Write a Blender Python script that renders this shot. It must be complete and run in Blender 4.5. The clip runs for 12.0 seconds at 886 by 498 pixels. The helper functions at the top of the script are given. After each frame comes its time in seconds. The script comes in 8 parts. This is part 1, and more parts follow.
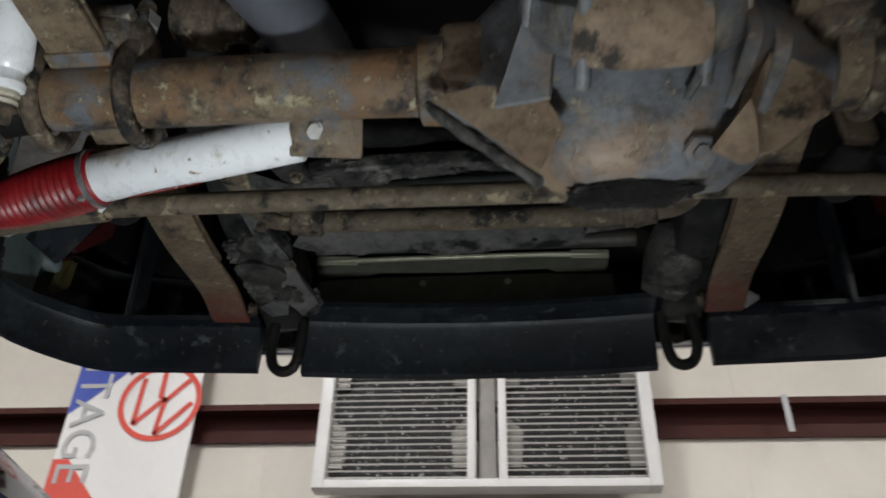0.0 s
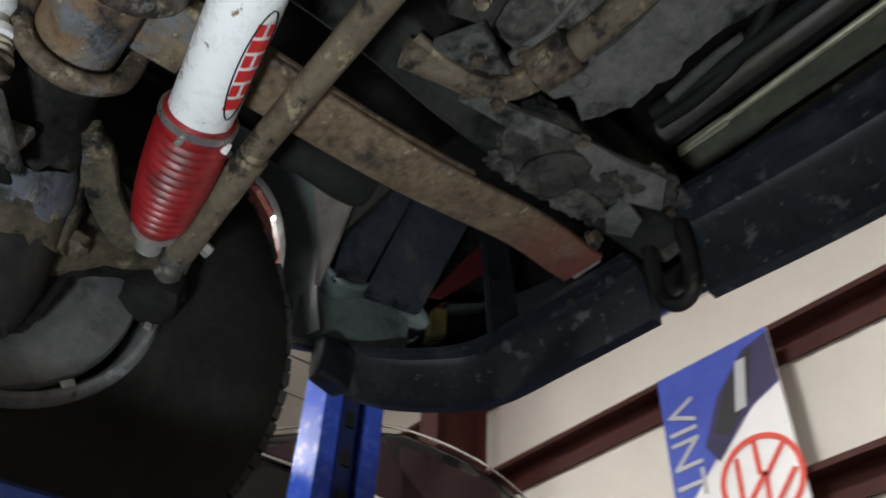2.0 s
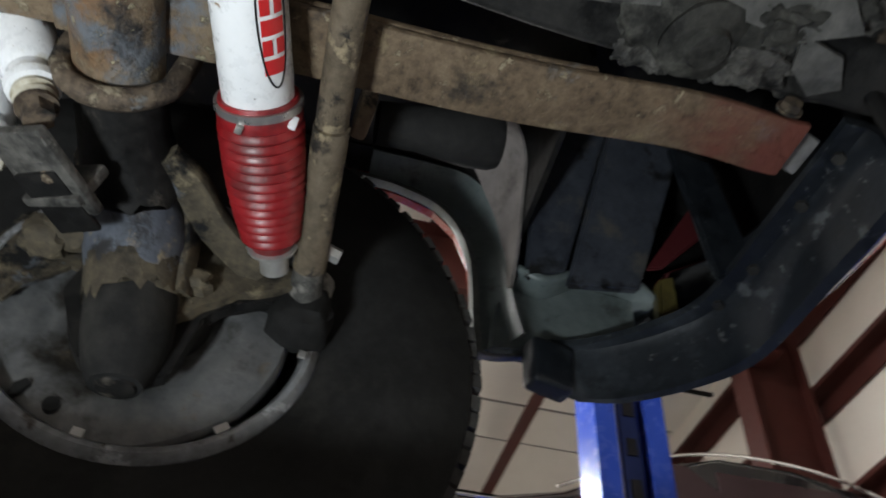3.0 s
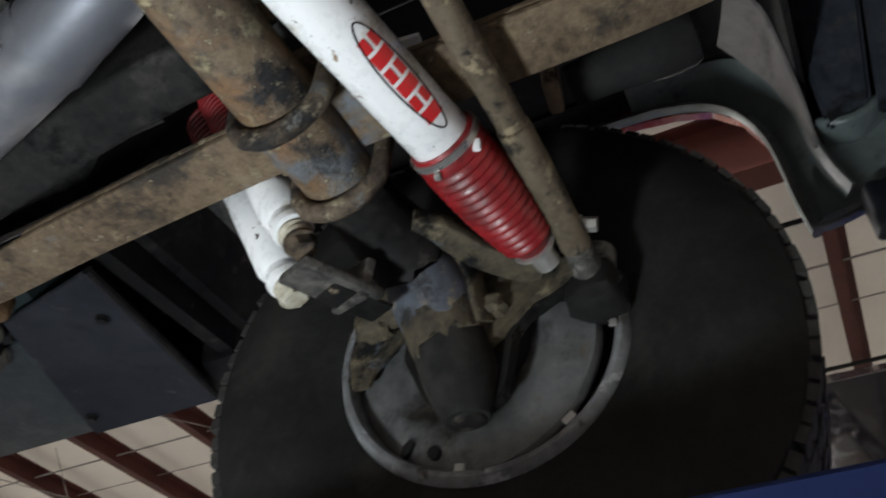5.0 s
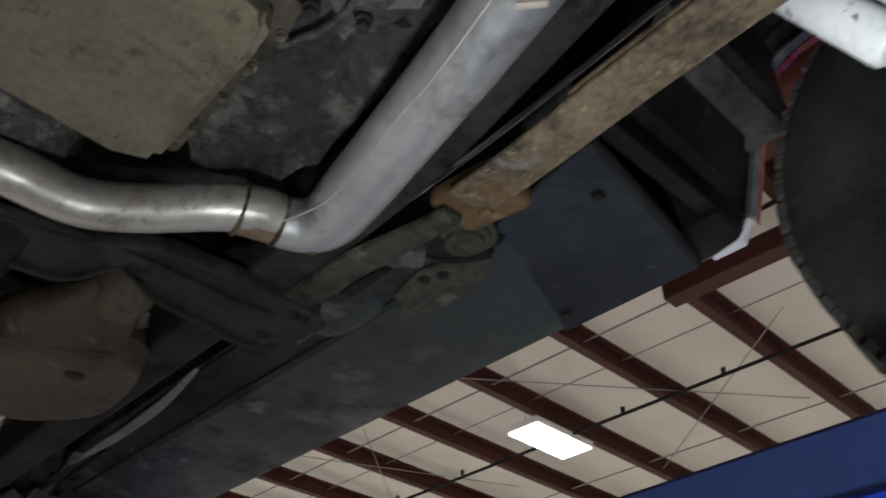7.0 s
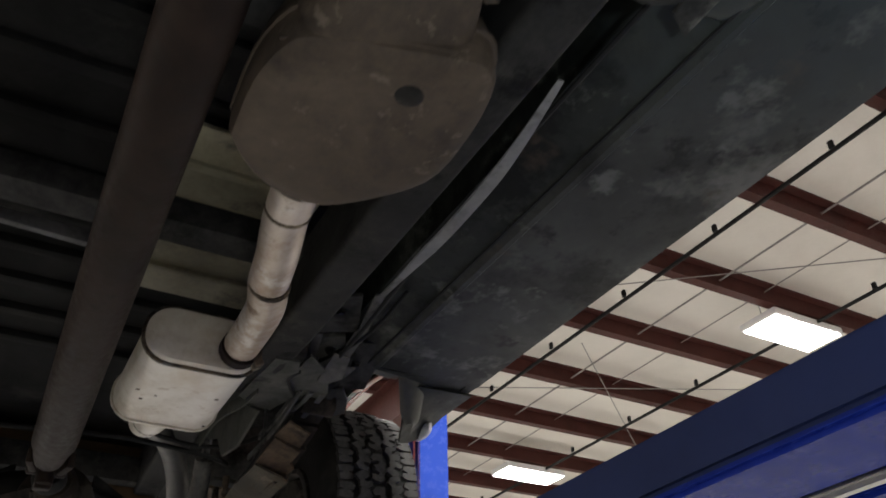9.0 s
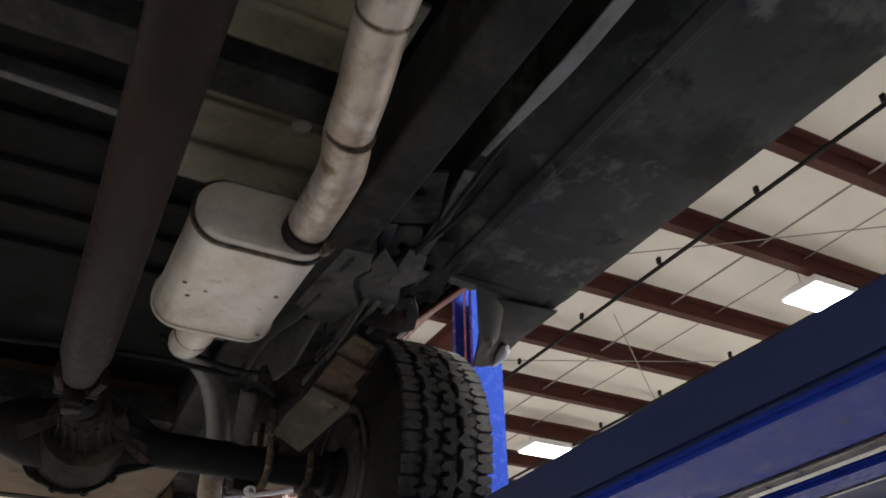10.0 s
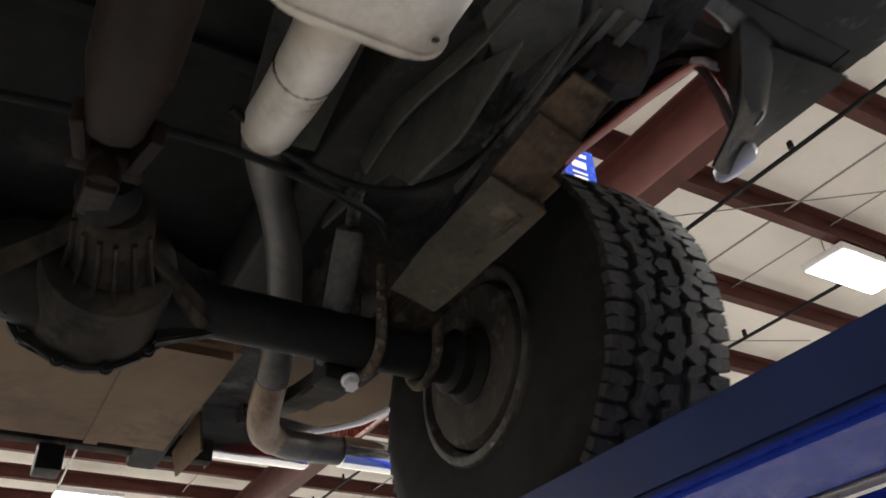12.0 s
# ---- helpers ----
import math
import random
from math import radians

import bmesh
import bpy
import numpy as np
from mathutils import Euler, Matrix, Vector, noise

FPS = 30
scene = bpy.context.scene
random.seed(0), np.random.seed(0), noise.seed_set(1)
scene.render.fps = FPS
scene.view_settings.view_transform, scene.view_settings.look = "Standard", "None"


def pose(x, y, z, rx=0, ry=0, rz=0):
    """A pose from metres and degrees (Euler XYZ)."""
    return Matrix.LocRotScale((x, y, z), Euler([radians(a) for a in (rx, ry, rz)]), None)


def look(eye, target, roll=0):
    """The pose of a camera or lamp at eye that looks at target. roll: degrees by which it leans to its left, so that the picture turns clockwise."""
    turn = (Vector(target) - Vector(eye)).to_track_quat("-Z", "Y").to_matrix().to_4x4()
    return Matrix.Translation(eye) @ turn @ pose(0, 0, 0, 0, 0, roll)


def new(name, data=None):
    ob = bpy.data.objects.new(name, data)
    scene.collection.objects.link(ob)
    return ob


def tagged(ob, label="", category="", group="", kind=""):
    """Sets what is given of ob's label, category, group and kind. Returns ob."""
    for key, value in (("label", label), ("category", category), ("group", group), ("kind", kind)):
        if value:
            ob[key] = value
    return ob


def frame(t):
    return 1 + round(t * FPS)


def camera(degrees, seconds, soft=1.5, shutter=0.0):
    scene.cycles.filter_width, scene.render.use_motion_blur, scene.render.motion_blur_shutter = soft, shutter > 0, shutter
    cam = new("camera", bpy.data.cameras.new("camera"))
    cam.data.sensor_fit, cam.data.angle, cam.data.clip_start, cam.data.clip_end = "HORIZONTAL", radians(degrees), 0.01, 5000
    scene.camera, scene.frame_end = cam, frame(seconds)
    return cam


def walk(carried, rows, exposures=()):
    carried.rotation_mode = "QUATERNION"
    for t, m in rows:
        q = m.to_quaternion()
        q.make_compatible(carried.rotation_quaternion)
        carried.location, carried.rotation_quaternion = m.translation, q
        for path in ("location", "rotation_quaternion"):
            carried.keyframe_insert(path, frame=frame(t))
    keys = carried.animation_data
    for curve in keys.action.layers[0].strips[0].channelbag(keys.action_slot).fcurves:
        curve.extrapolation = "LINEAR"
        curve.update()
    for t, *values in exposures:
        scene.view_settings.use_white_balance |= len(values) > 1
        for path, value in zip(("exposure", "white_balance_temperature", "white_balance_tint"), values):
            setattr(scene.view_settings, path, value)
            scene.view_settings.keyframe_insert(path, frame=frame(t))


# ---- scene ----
# The camera: one lens, one walk under the truck from the front axle to the rear.
cam = camera(56.5, 12.0, soft=1.7, shutter=0.4)
PATH = [
    (0, (0.064, -0.056, 1.522), (-0.093, 1.556, 2.695), 1.6),
    (0.5, (0.096, 0.139, 1.543), (-0.321, 1.672, 2.759), 2.8),
    (1, (0.113, 0.312, 1.567), (-0.602, 1.69, 2.828), 3.2),
    (1.5, (0.134, 0.499, 1.587), (-0.868, 1.628, 2.899), 4.9),
    (2, (0.106, 0.653, 1.591), (-1.093, 1.535, 2.926), 3.3),
    (2.5, (0.035, 0.796, 1.605), (-1.295, 1.344, 2.994), 5.5),
    (3, (-0.02, 0.879, 1.613), (-1.401, 1.118, 3.04), 4.4),
    (3.2, (-0.026, 0.911, 1.62), (-1.428, 1.005, 3.042), 5.1),
    (4.8, (-0.006, 1.046, 1.6), (-1.332, 0.423, 2.962), 0.6),
    (5, (0.007, 1.041, 1.613), (-1.332, 0.346, 2.926), 1.0),
    (5.5, (0.026, 0.961, 1.608), (-1.276, 0.158, 2.897), 0.5),
    (6, (0.06, 0.836, 1.601), (-1.2, -0.081, 2.855), 0.1),
    (6.5, (0.12, 0.709, 1.562), (-1.056, -0.332, 2.801), -0.2),
    (7, (0.149, 0.595, 1.535), (-0.95, -0.551, 2.751), 0.5),
    (7.5, (0.137, 0.447, 1.51), (-0.834, -0.834, 2.699), 0.9),
    (7.7, (0.122, 0.356, 1.506), (-0.816, -0.956, 2.689), -0.1),
    (9.3, (0.048, -0.243, 1.507), (-0.76, -1.698, 2.616), -1.0),
    (9.5, (0.048, -0.323, 1.505), (-0.772, -1.778, 2.605), -1.0),
    (10, (0.02, -0.508, 1.49), (-0.77, -1.986, 2.58), -0.8),
    (10.5, (-0.02, -0.748, 1.506), (-0.779, -2.245, 2.593), -1.7),
    (11, (-0.044, -0.952, 1.52), (-0.777, -2.461, 2.609), -0.6),
    (11.5, (-0.027, -1.197, 1.528), (-0.831, -2.663, 2.626), -1.7),
    (12, (-0.01, -1.409, 1.534), (-0.863, -2.845, 2.635), -2.6),
]
EXPOSURES = [(0, -0.41), (0.5, -0.37), (1.0, -0.28), (1.5, -0.15), (2.0, -0.05), (3, 0.25), (5, 0.12), (6, -0.08), (6.5, -0.02), (7.5, 0.30), (9.5, 0.68), (10.5, 0.58), (11.2, 0.60), (12.0, 0.80)]
walk(cam, [(t, look(eye, target, roll)) for t, eye, target, roll in PATH], EXPOSURES)

# ---- light ----
world = bpy.data.worlds.new("world")
world.use_nodes = True
world.node_tree.nodes["Background"].inputs[0].default_value = (0.05, 0.05, 0.055, 1)
world.node_tree.nodes["Background"].inputs[1].default_value = 0.3
scene.world = world

LAMP_XY = [(x, y) for x in (-8.25, -1.9, 4.85) for y in (-0.05, -6.0, -11.95, -17.9)]
LAMP_Z = 6.33
LAMP_WATTS = 340


def lamp_light(x, y):
    data = bpy.data.lights.new("ceiling_lamp_light", "AREA")
    data.shape, data.size, data.size_y, data.energy, data.color = "RECTANGLE", 1.1, 0.5, LAMP_WATTS, (1.0, 0.985, 0.96)
    ob = new("ceiling_lamp_light", data)
    ob.location = (x, y, LAMP_Z - 0.03)


for lx, ly in LAMP_XY:
    lamp_light(lx, ly)

# the head of a lamp added below the front axle, in place of a torch carried with the camera
ADDED_LAMP = (-0.02, 0.40, 1.12)
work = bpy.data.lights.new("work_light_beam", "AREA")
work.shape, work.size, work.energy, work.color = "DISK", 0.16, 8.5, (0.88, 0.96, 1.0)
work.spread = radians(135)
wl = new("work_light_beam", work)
wl.matrix_world = look(ADDED_LAMP, (ADDED_LAMP[0] - 0.32, ADDED_LAMP[1] + 0.2, ADDED_LAMP[2] + 1))


# ---- materials ----
def material(name, colours, rough=0.6, metal=0.0, scale=8.0, fine=60.0, bump=0.3, fine_mix=0.35, stops=None, coat=0.0, spec=0.5, layers=()):
    """Colours spread over coarse noise, broken by fine noise, with relief from both; layers are patches with crisp edges: colour, scale, threshold, softness."""
    m = bpy.data.materials.new(name)
    m.use_nodes = True
    nt = m.node_tree
    b = nt.nodes["Principled BSDF"]
    tc = nt.nodes.new("ShaderNodeTexCoord")
    n1 = nt.nodes.new("ShaderNodeTexNoise")
    n1.inputs["Scale"].default_value, n1.inputs["Detail"].default_value, n1.inputs["Roughness"].default_value = scale, 6, 0.65
    n1.inputs["Distortion"].default_value = 0.4
    n2 = nt.nodes.new("ShaderNodeTexNoise")
    n2.inputs["Scale"].default_value, n2.inputs["Detail"].default_value, n2.inputs["Roughness"].default_value = fine, 4, 0.7
    nt.links.new(tc.outputs["Object"], n1.inputs["Vector"])
    nt.links.new(tc.outputs["Object"], n2.inputs["Vector"])
    mix = nt.nodes.new("ShaderNodeMix")
    mix.inputs[0].default_value = fine_mix
    nt.links.new(n1.outputs["Fac"], mix.inputs[2])
    nt.links.new(n2.outputs["Fac"], mix.inputs[3])
    ramp = nt.nodes.new("ShaderNodeValToRGB")
    cr = ramp.color_ramp
    k = len(colours)
    stops = stops or [0.36 + 0.28 * i / max(1, k - 1) for i in range(k)]
    while len(cr.elements) < k:
        cr.elements.new(0.5)
    for i, c in enumerate(colours):
        cr.elements[i].position = stops[i]
        cr.elements[i].color = (*c, 1)
    nt.links.new(mix.outputs[0], ramp.inputs["Fac"])
    colour, height = ramp.outputs["Color"], mix.outputs[0]
    for i, (c, sc, thr, soft) in enumerate(layers):
        mp = nt.nodes.new("ShaderNodeMapping")
        mp.inputs["Location"].default_value = (3.7 * i + 1.3, 1.9 * i + 0.4, 2.3 * i)
        ln = nt.nodes.new("ShaderNodeTexNoise")
        ln.inputs["Scale"].default_value, ln.inputs["Detail"].default_value, ln.inputs["Roughness"].default_value = sc, 8, 0.68
        nt.links.new(tc.outputs["Object"], mp.inputs["Vector"])
        nt.links.new(mp.outputs["Vector"], ln.inputs["Vector"])
        cut = nt.nodes.new("ShaderNodeMapRange")
        cut.inputs["From Min"].default_value, cut.inputs["From Max"].default_value = thr, thr + soft
        nt.links.new(ln.outputs["Fac"], cut.inputs["Value"])
        lm = nt.nodes.new("ShaderNodeMix")
        lm.data_type = "RGBA"
        nt.links.new(cut.outputs["Result"], lm.inputs[0])
        nt.links.new(colour, lm.inputs[6])
        lm.inputs[7].default_value = (*c, 1)
        colour = lm.outputs[2]
        add = nt.nodes.new("ShaderNodeMath")
        add.operation = "MULTIPLY_ADD"
        add.inputs[1].default_value = 0.25 if i % 2 == 0 else -0.2
        nt.links.new(cut.outputs["Result"], add.inputs[0])
        nt.links.new(height, add.inputs[2])
        height = add.outputs[0]
    nt.links.new(colour, b.inputs["Base Color"])
    rr = nt.nodes.new("ShaderNodeMapRange")
    rr.inputs["From Min"].default_value, rr.inputs["From Max"].default_value = 0.3, 0.7
    rr.inputs["To Min"].default_value, rr.inputs["To Max"].default_value = max(0.03, rough - 0.12), min(1, rough + 0.12)
    nt.links.new(n2.outputs["Fac"], rr.inputs["Value"])
    nt.links.new(rr.outputs["Result"], b.inputs["Roughness"])
    b.inputs["Metallic"].default_value = metal
    b.inputs["Specular IOR Level"].default_value = spec
    b.inputs["Coat Weight"].default_value = coat
    if bump:
        bp = nt.nodes.new("ShaderNodeBump")
        bp.inputs["Strength"].default_value, bp.inputs["Distance"].default_value = bump, 0.004
        nt.links.new(height, bp.inputs["Height"])
        nt.links.new(bp.outputs["Normal"], b.inputs["Normal"])
    return m


def glow(name, colour, strength):
    m = bpy.data.materials.new(name)
    m.use_nodes = True
    b = m.node_tree.nodes["Principled BSDF"]
    b.inputs["Base Color"].default_value = (0.8, 0.8, 0.8, 1)
    b.inputs["Emission Color"].default_value = (*colour, 1)
    b.inputs["Emission Strength"].default_value = strength
    return m


RUST_AXLE = material("rusty_axle_paint", [(0.03, 0.025, 0.02), (0.085, 0.063, 0.043), (0.145, 0.108, 0.07), (0.185, 0.145, 0.10)], 0.62, 0.0, 9, 70, 1.0, 0.45, layers=[((0.27, 0.232, 0.145), 24, 0.565, 0.07), ((0.155, 0.088, 0.044), 5, 0.54, 0.10), ((0.016, 0.0155, 0.016), 9, 0.55, 0.09), ((0.105, 0.115, 0.128), 7, 0.53, 0.07), ((0.30, 0.265, 0.175), 60, 0.60, 0.05)], spec=0.3)
RUST_GREY = material("grey_flaking_axle_paint", [(0.072, 0.072, 0.070), (0.118, 0.123, 0.130), (0.155, 0.163, 0.173), (0.185, 0.188, 0.19)], 0.5, 0.0, 7, 70, 0.8, 0.4, layers=[((0.20, 0.138, 0.09), 3.4, 0.50, 0.14), ((0.225, 0.19, 0.135), 14, 0.56, 0.10), ((0.03, 0.03, 0.031), 8, 0.57, 0.08)], spec=0.35)
RUST_BROWN = material("brown_rust", [(0.019, 0.0152, 0.0122), (0.0561, 0.0419, 0.0306), (0.103, 0.0783, 0.0551), (0.142, 0.113, 0.0818)], 0.78, 0.0, 10, 80, 1.0, 0.5, layers=[((0.238, 0.201, 0.141), 30, 0.555, 0.06), ((0.0138, 0.013, 0.0123), 12, 0.530, 0.07), ((0.13, 0.13, 0.126), 18, 0.575, 0.05)], spec=0.25)
GREASE = material("oily_grey_dirt", [(0.011, 0.0108, 0.0103), (0.036, 0.035, 0.032), (0.075, 0.072, 0.065), (0.105, 0.10, 0.09)], 0.7, 0.0, 14, 70, 1.0, 0.45, layers=[((0.17, 0.162, 0.145), 20, 0.55, 0.09), ((0.008, 0.008, 0.008), 9, 0.54, 0.08)], spec=0.25)
UNDER = material("dusty_black_undercoat", [(0.014, 0.0138, 0.013), (0.030, 0.030, 0.0285), (0.052, 0.051, 0.048), (0.075, 0.072, 0.066)], 0.85, 0.0, 5, 45, 0.8, 0.35, layers=[((0.092, 0.087, 0.077), 7, 0.56, 0.14), ((0.007, 0.007, 0.007), 4, 0.55, 0.1)], spec=0.12)
BED_BLACK = material("black_dusty_bed_paint", [(0.009, 0.0088, 0.0083), (0.017, 0.0168, 0.016), (0.028, 0.0275, 0.026)], 0.85, 0.0, 5, 60, 0.4, 0.35, layers=[((0.045, 0.043, 0.038), 4, 0.60, 0.14)], spec=0.12)
FRAME = material("black_frame_paint", [(0.004, 0.004, 0.004), (0.009, 0.0087, 0.0084), (0.022, 0.02, 0.0175)], 0.6, 0.0, 8, 60, 0.6, 0.4, layers=[((0.05, 0.044, 0.036), 20, 0.62, 0.08)], spec=0.15)
PLATE = material("dusty_slate_plate", [(0.012, 0.0135, 0.017), (0.022, 0.0245, 0.030), (0.034, 0.037, 0.044)], 0.8, 0.0, 5, 60, 0.5, 0.35, layers=[((0.012, 0.012, 0.014), 8, 0.56, 0.12), ((0.065, 0.065, 0.066), 14, 0.59, 0.08)], spec=0.15)
BLACK_PLASTIC = material("worn_black_plastic", [(0.006, 0.0075, 0.010), (0.012, 0.015, 0.019), (0.022, 0.026, 0.031)], 0.45, 0.0, 6, 70, 0.5, 0.35, layers=[((0.042, 0.049, 0.056), 5, 0.54, 0.14), ((0.004, 0.005, 0.006), 8, 0.55, 0.10), ((0.085, 0.09, 0.092), 45, 0.63, 0.05), ((0.06, 0.066, 0.07), 16, 0.60, 0.06)], spec=0.3)
GREY_PLASTIC = material("grey_green_inner_wing", [(0.085, 0.105, 0.103), (0.132, 0.158, 0.154), (0.17, 0.195, 0.188)], 0.38, 0.0, 5, 60, 0.3, 0.3, layers=[((0.04, 0.042, 0.037), 9, 0.56, 0.10)])
OLIVE = material("olive_dirty_panel", [(0.06, 0.061, 0.048), (0.10, 0.10, 0.078), (0.145, 0.14, 0.105)], 0.5, 0.0, 5, 50, 0.4, 0.3, spec=0.25)
TAN_METAL = material("tan_heat_shield", [(0.17, 0.152, 0.10), (0.30, 0.272, 0.18), (0.38, 0.345, 0.24)], 0.55, 0.15, 4, 60, 0.4, 0.3, layers=[((0.10, 0.09, 0.066), 6, 0.55, 0.12)])
CREAM = material("cream_support_strip", [(0.30, 0.285, 0.20), (0.46, 0.445, 0.33), (0.58, 0.565, 0.44)], 0.42, 0.3, 9, 60, 0.4, 0.3, layers=[((0.16, 0.145, 0.10), 8, 0.60, 0.10)])
PAN = material("dirty_olive_pan", [(0.062, 0.053, 0.034), (0.108, 0.094, 0.062), (0.15, 0.133, 0.092)], 0.45, 0.2, 3, 80, 0.5, 0.4, layers=[((0.04, 0.033, 0.021), 24, 0.56, 0.12), ((0.045, 0.038, 0.026), 5, 0.53, 0.16), ((0.025, 0.021, 0.015), 60, 0.64, 0.05)])
SHOCK_WHITE = material("scuffed_white_enamel", [(0.62, 0.63, 0.64), (0.72, 0.73, 0.74), (0.76, 0.77, 0.78)], 0.3, 0.0, 6, 60, 0.1, 0.3, layers=[((0.48, 0.46, 0.40), 14, 0.575, 0.09), ((0.20, 0.13, 0.06), 34, 0.630, 0.03), ((0.05, 0.045, 0.04), 60, 0.665, 0.02)])
BOOT_RED = material("red_rubber_boot", [(0.13, 0.004, 0.006), (0.22, 0.007, 0.010), (0.27, 0.014, 0.016)], 0.42, 0.0, 7, 60, 0.2, 0.3, layers=[((0.17, 0.035, 0.032), 12, 0.60, 0.1), ((0.10, 0.006, 0.007), 9, 0.56, 0.1)])
LABEL_RED = material("red_print", [(0.42, 0.012, 0.015), (0.5, 0.02, 0.02)], 0.4, 0.0, 20, 80, 0.0)
TAN_PIPE = material("heat_tanned_pipe", [(0.27, 0.19, 0.125), (0.43, 0.365, 0.30), (0.53, 0.48, 0.42)], 0.45, 0.35, 6, 70, 0.25, 0.3, layers=[((0.15, 0.09, 0.05), 14, 0.58, 0.09), ((0.55, 0.53, 0.50), 9, 0.56, 0.1)])
MUFFLER = material("dull_muffler_steel", [(0.46, 0.41, 0.33), (0.64, 0.60, 0.53), (0.74, 0.71, 0.65)], 0.45, 0.15, 6, 40, 0.25, 0.3, layers=[((0.30, 0.19, 0.10), 11, 0.61, 0.09), ((0.52, 0.43, 0.31), 4, 0.54, 0.18)])
CAT = material("brown_grey_converter", [(0.042, 0.033, 0.025), (0.072, 0.055, 0.040), (0.10, 0.078, 0.057)], 0.7, 0.1, 5, 60, 0.5, 0.35, layers=[((0.022, 0.018, 0.016), 4, 0.54, 0.14), ((0.12, 0.098, 0.075), 30, 0.60, 0.08)], spec=0.25)
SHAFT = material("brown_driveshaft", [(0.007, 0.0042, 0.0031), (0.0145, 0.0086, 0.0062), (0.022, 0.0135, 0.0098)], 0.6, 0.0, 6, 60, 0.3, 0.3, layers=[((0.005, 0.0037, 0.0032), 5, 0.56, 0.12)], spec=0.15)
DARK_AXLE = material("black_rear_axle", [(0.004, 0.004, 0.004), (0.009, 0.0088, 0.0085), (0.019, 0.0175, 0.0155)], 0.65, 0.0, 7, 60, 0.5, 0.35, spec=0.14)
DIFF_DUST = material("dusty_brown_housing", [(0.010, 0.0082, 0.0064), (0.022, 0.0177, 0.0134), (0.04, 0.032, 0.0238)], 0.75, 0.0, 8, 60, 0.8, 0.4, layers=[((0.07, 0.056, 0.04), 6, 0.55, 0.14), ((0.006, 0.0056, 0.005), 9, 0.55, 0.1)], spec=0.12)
TANK = material("tan_tank_skid", [(0.075, 0.046, 0.025), (0.108, 0.068, 0.038), (0.13, 0.085, 0.05)], 0.7, 0.0, 3, 60, 0.2, 0.3, layers=[((0.05, 0.033, 0.020), 4, 0.57, 0.14)], spec=0.15)
RUBBER = material("tyre_rubber", [(0.008, 0.008, 0.0077), (0.0155, 0.0152, 0.0147), (0.025, 0.0245, 0.0235)], 0.85, 0.0, 5, 90, 0.5, 0.35, layers=[((0.034, 0.032, 0.029), 4, 0.56, 0.14)], spec=0.1)
TREAD = material("dusty_tread_rubber", [(0.026, 0.0255, 0.024), (0.042, 0.041, 0.039), (0.062, 0.060, 0.056)], 0.85, 0.0, 25, 120, 0.4, 0.4, spec=0.1)
STEEL_RIM = material("grey_wheel_steel", [(0.10, 0.10, 0.102), (0.19, 0.196, 0.203), (0.28, 0.29, 0.30)], 0.5, 0.3, 9, 80, 0.3, 0.35, layers=[((0.05, 0.042, 0.035), 14, 0.545, 0.07), ((0.36, 0.37, 0.38), 20, 0.565, 0.05)])
DUST_SHIELD = material("grey_brake_shield", [(0.055, 0.056, 0.056), (0.10, 0.102, 0.103), (0.15, 0.15, 0.147)], 0.6, 0.2, 8, 60, 0.6, 0.35, layers=[((0.025, 0.022, 0.018), 7, 0.515, 0.12), ((0.115, 0.09, 0.06), 11, 0.555, 0.1)], spec=0.3)
RIM_DIRT = material("brown_dusty_wheel", [(0.02, 0.017, 0.014), (0.042, 0.037, 0.031), (0.07, 0.062, 0.053)], 0.7, 0.1, 9, 60, 0.6, 0.4, layers=[((0.12, 0.112, 0.10), 12, 0.57, 0.10), ((0.012, 0.010, 0.009), 8, 0.53, 0.1)], spec=0.2)
BOLT = material("zinc_bolt", [(0.35, 0.34, 0.31), (0.55, 0.54, 0.52)], 0.4, 0.7, 20, 90, 0.3)
CHROME = material("chrome_trim", [(0.72, 0.72, 0.73), (0.8, 0.8, 0.8)], 0.12, 1.0, 8, 60, 0.05)
BODY_RED = material("red_body_paint", [(0.30, 0.035, 0.02), (0.36, 0.045, 0.028)], 0.25, 0.0, 4, 60, 0.0, coat=0.6)
YELLOW = material("dirty_yellow_lens", [(0.035, 0.029, 0.011), (0.09, 0.073, 0.021), (0.14, 0.113, 0.034)], 0.45, 0.0, 18, 60, 0.3)
# Lighter copy of the lift's blue, with the light on the posts in the colour.
POST_BLUE_LIT = material("lit_blue_post_enamel", [(0.020, 0.055, 0.34), (0.024, 0.064, 0.38), (0.03, 0.075, 0.42)], 0.24, 0.0, 2.0, 30, 0.04, 0.25, layers=[((0.010, 0.016, 0.06), 9, 0.66, 0.05)], spec=0.35)
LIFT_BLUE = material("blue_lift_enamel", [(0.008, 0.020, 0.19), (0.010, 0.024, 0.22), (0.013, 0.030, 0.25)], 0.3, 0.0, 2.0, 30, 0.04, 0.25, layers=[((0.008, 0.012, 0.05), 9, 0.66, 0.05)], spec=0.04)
# Darker copy of the lift's blue: shade on web, deck and recesses is painted in.
LIFT_BLUE_SHADED = material("shaded_blue_lift_enamel", [(0.012, 0.019, 0.062), (0.014, 0.023, 0.078), (0.017, 0.027, 0.09)], 0.45, 0.0, 1.5, 20, 0.03, 0.25, layers=[((0.02, 0.024, 0.045), 2.2, 0.56, 0.15)], spec=0.12)
STEEL_AND_GLINT = material("steel_and_glint", [(0.30, 0.29, 0.28), (0.48, 0.47, 0.46)], 0.35, 0.8, 6, 60, 0.2)
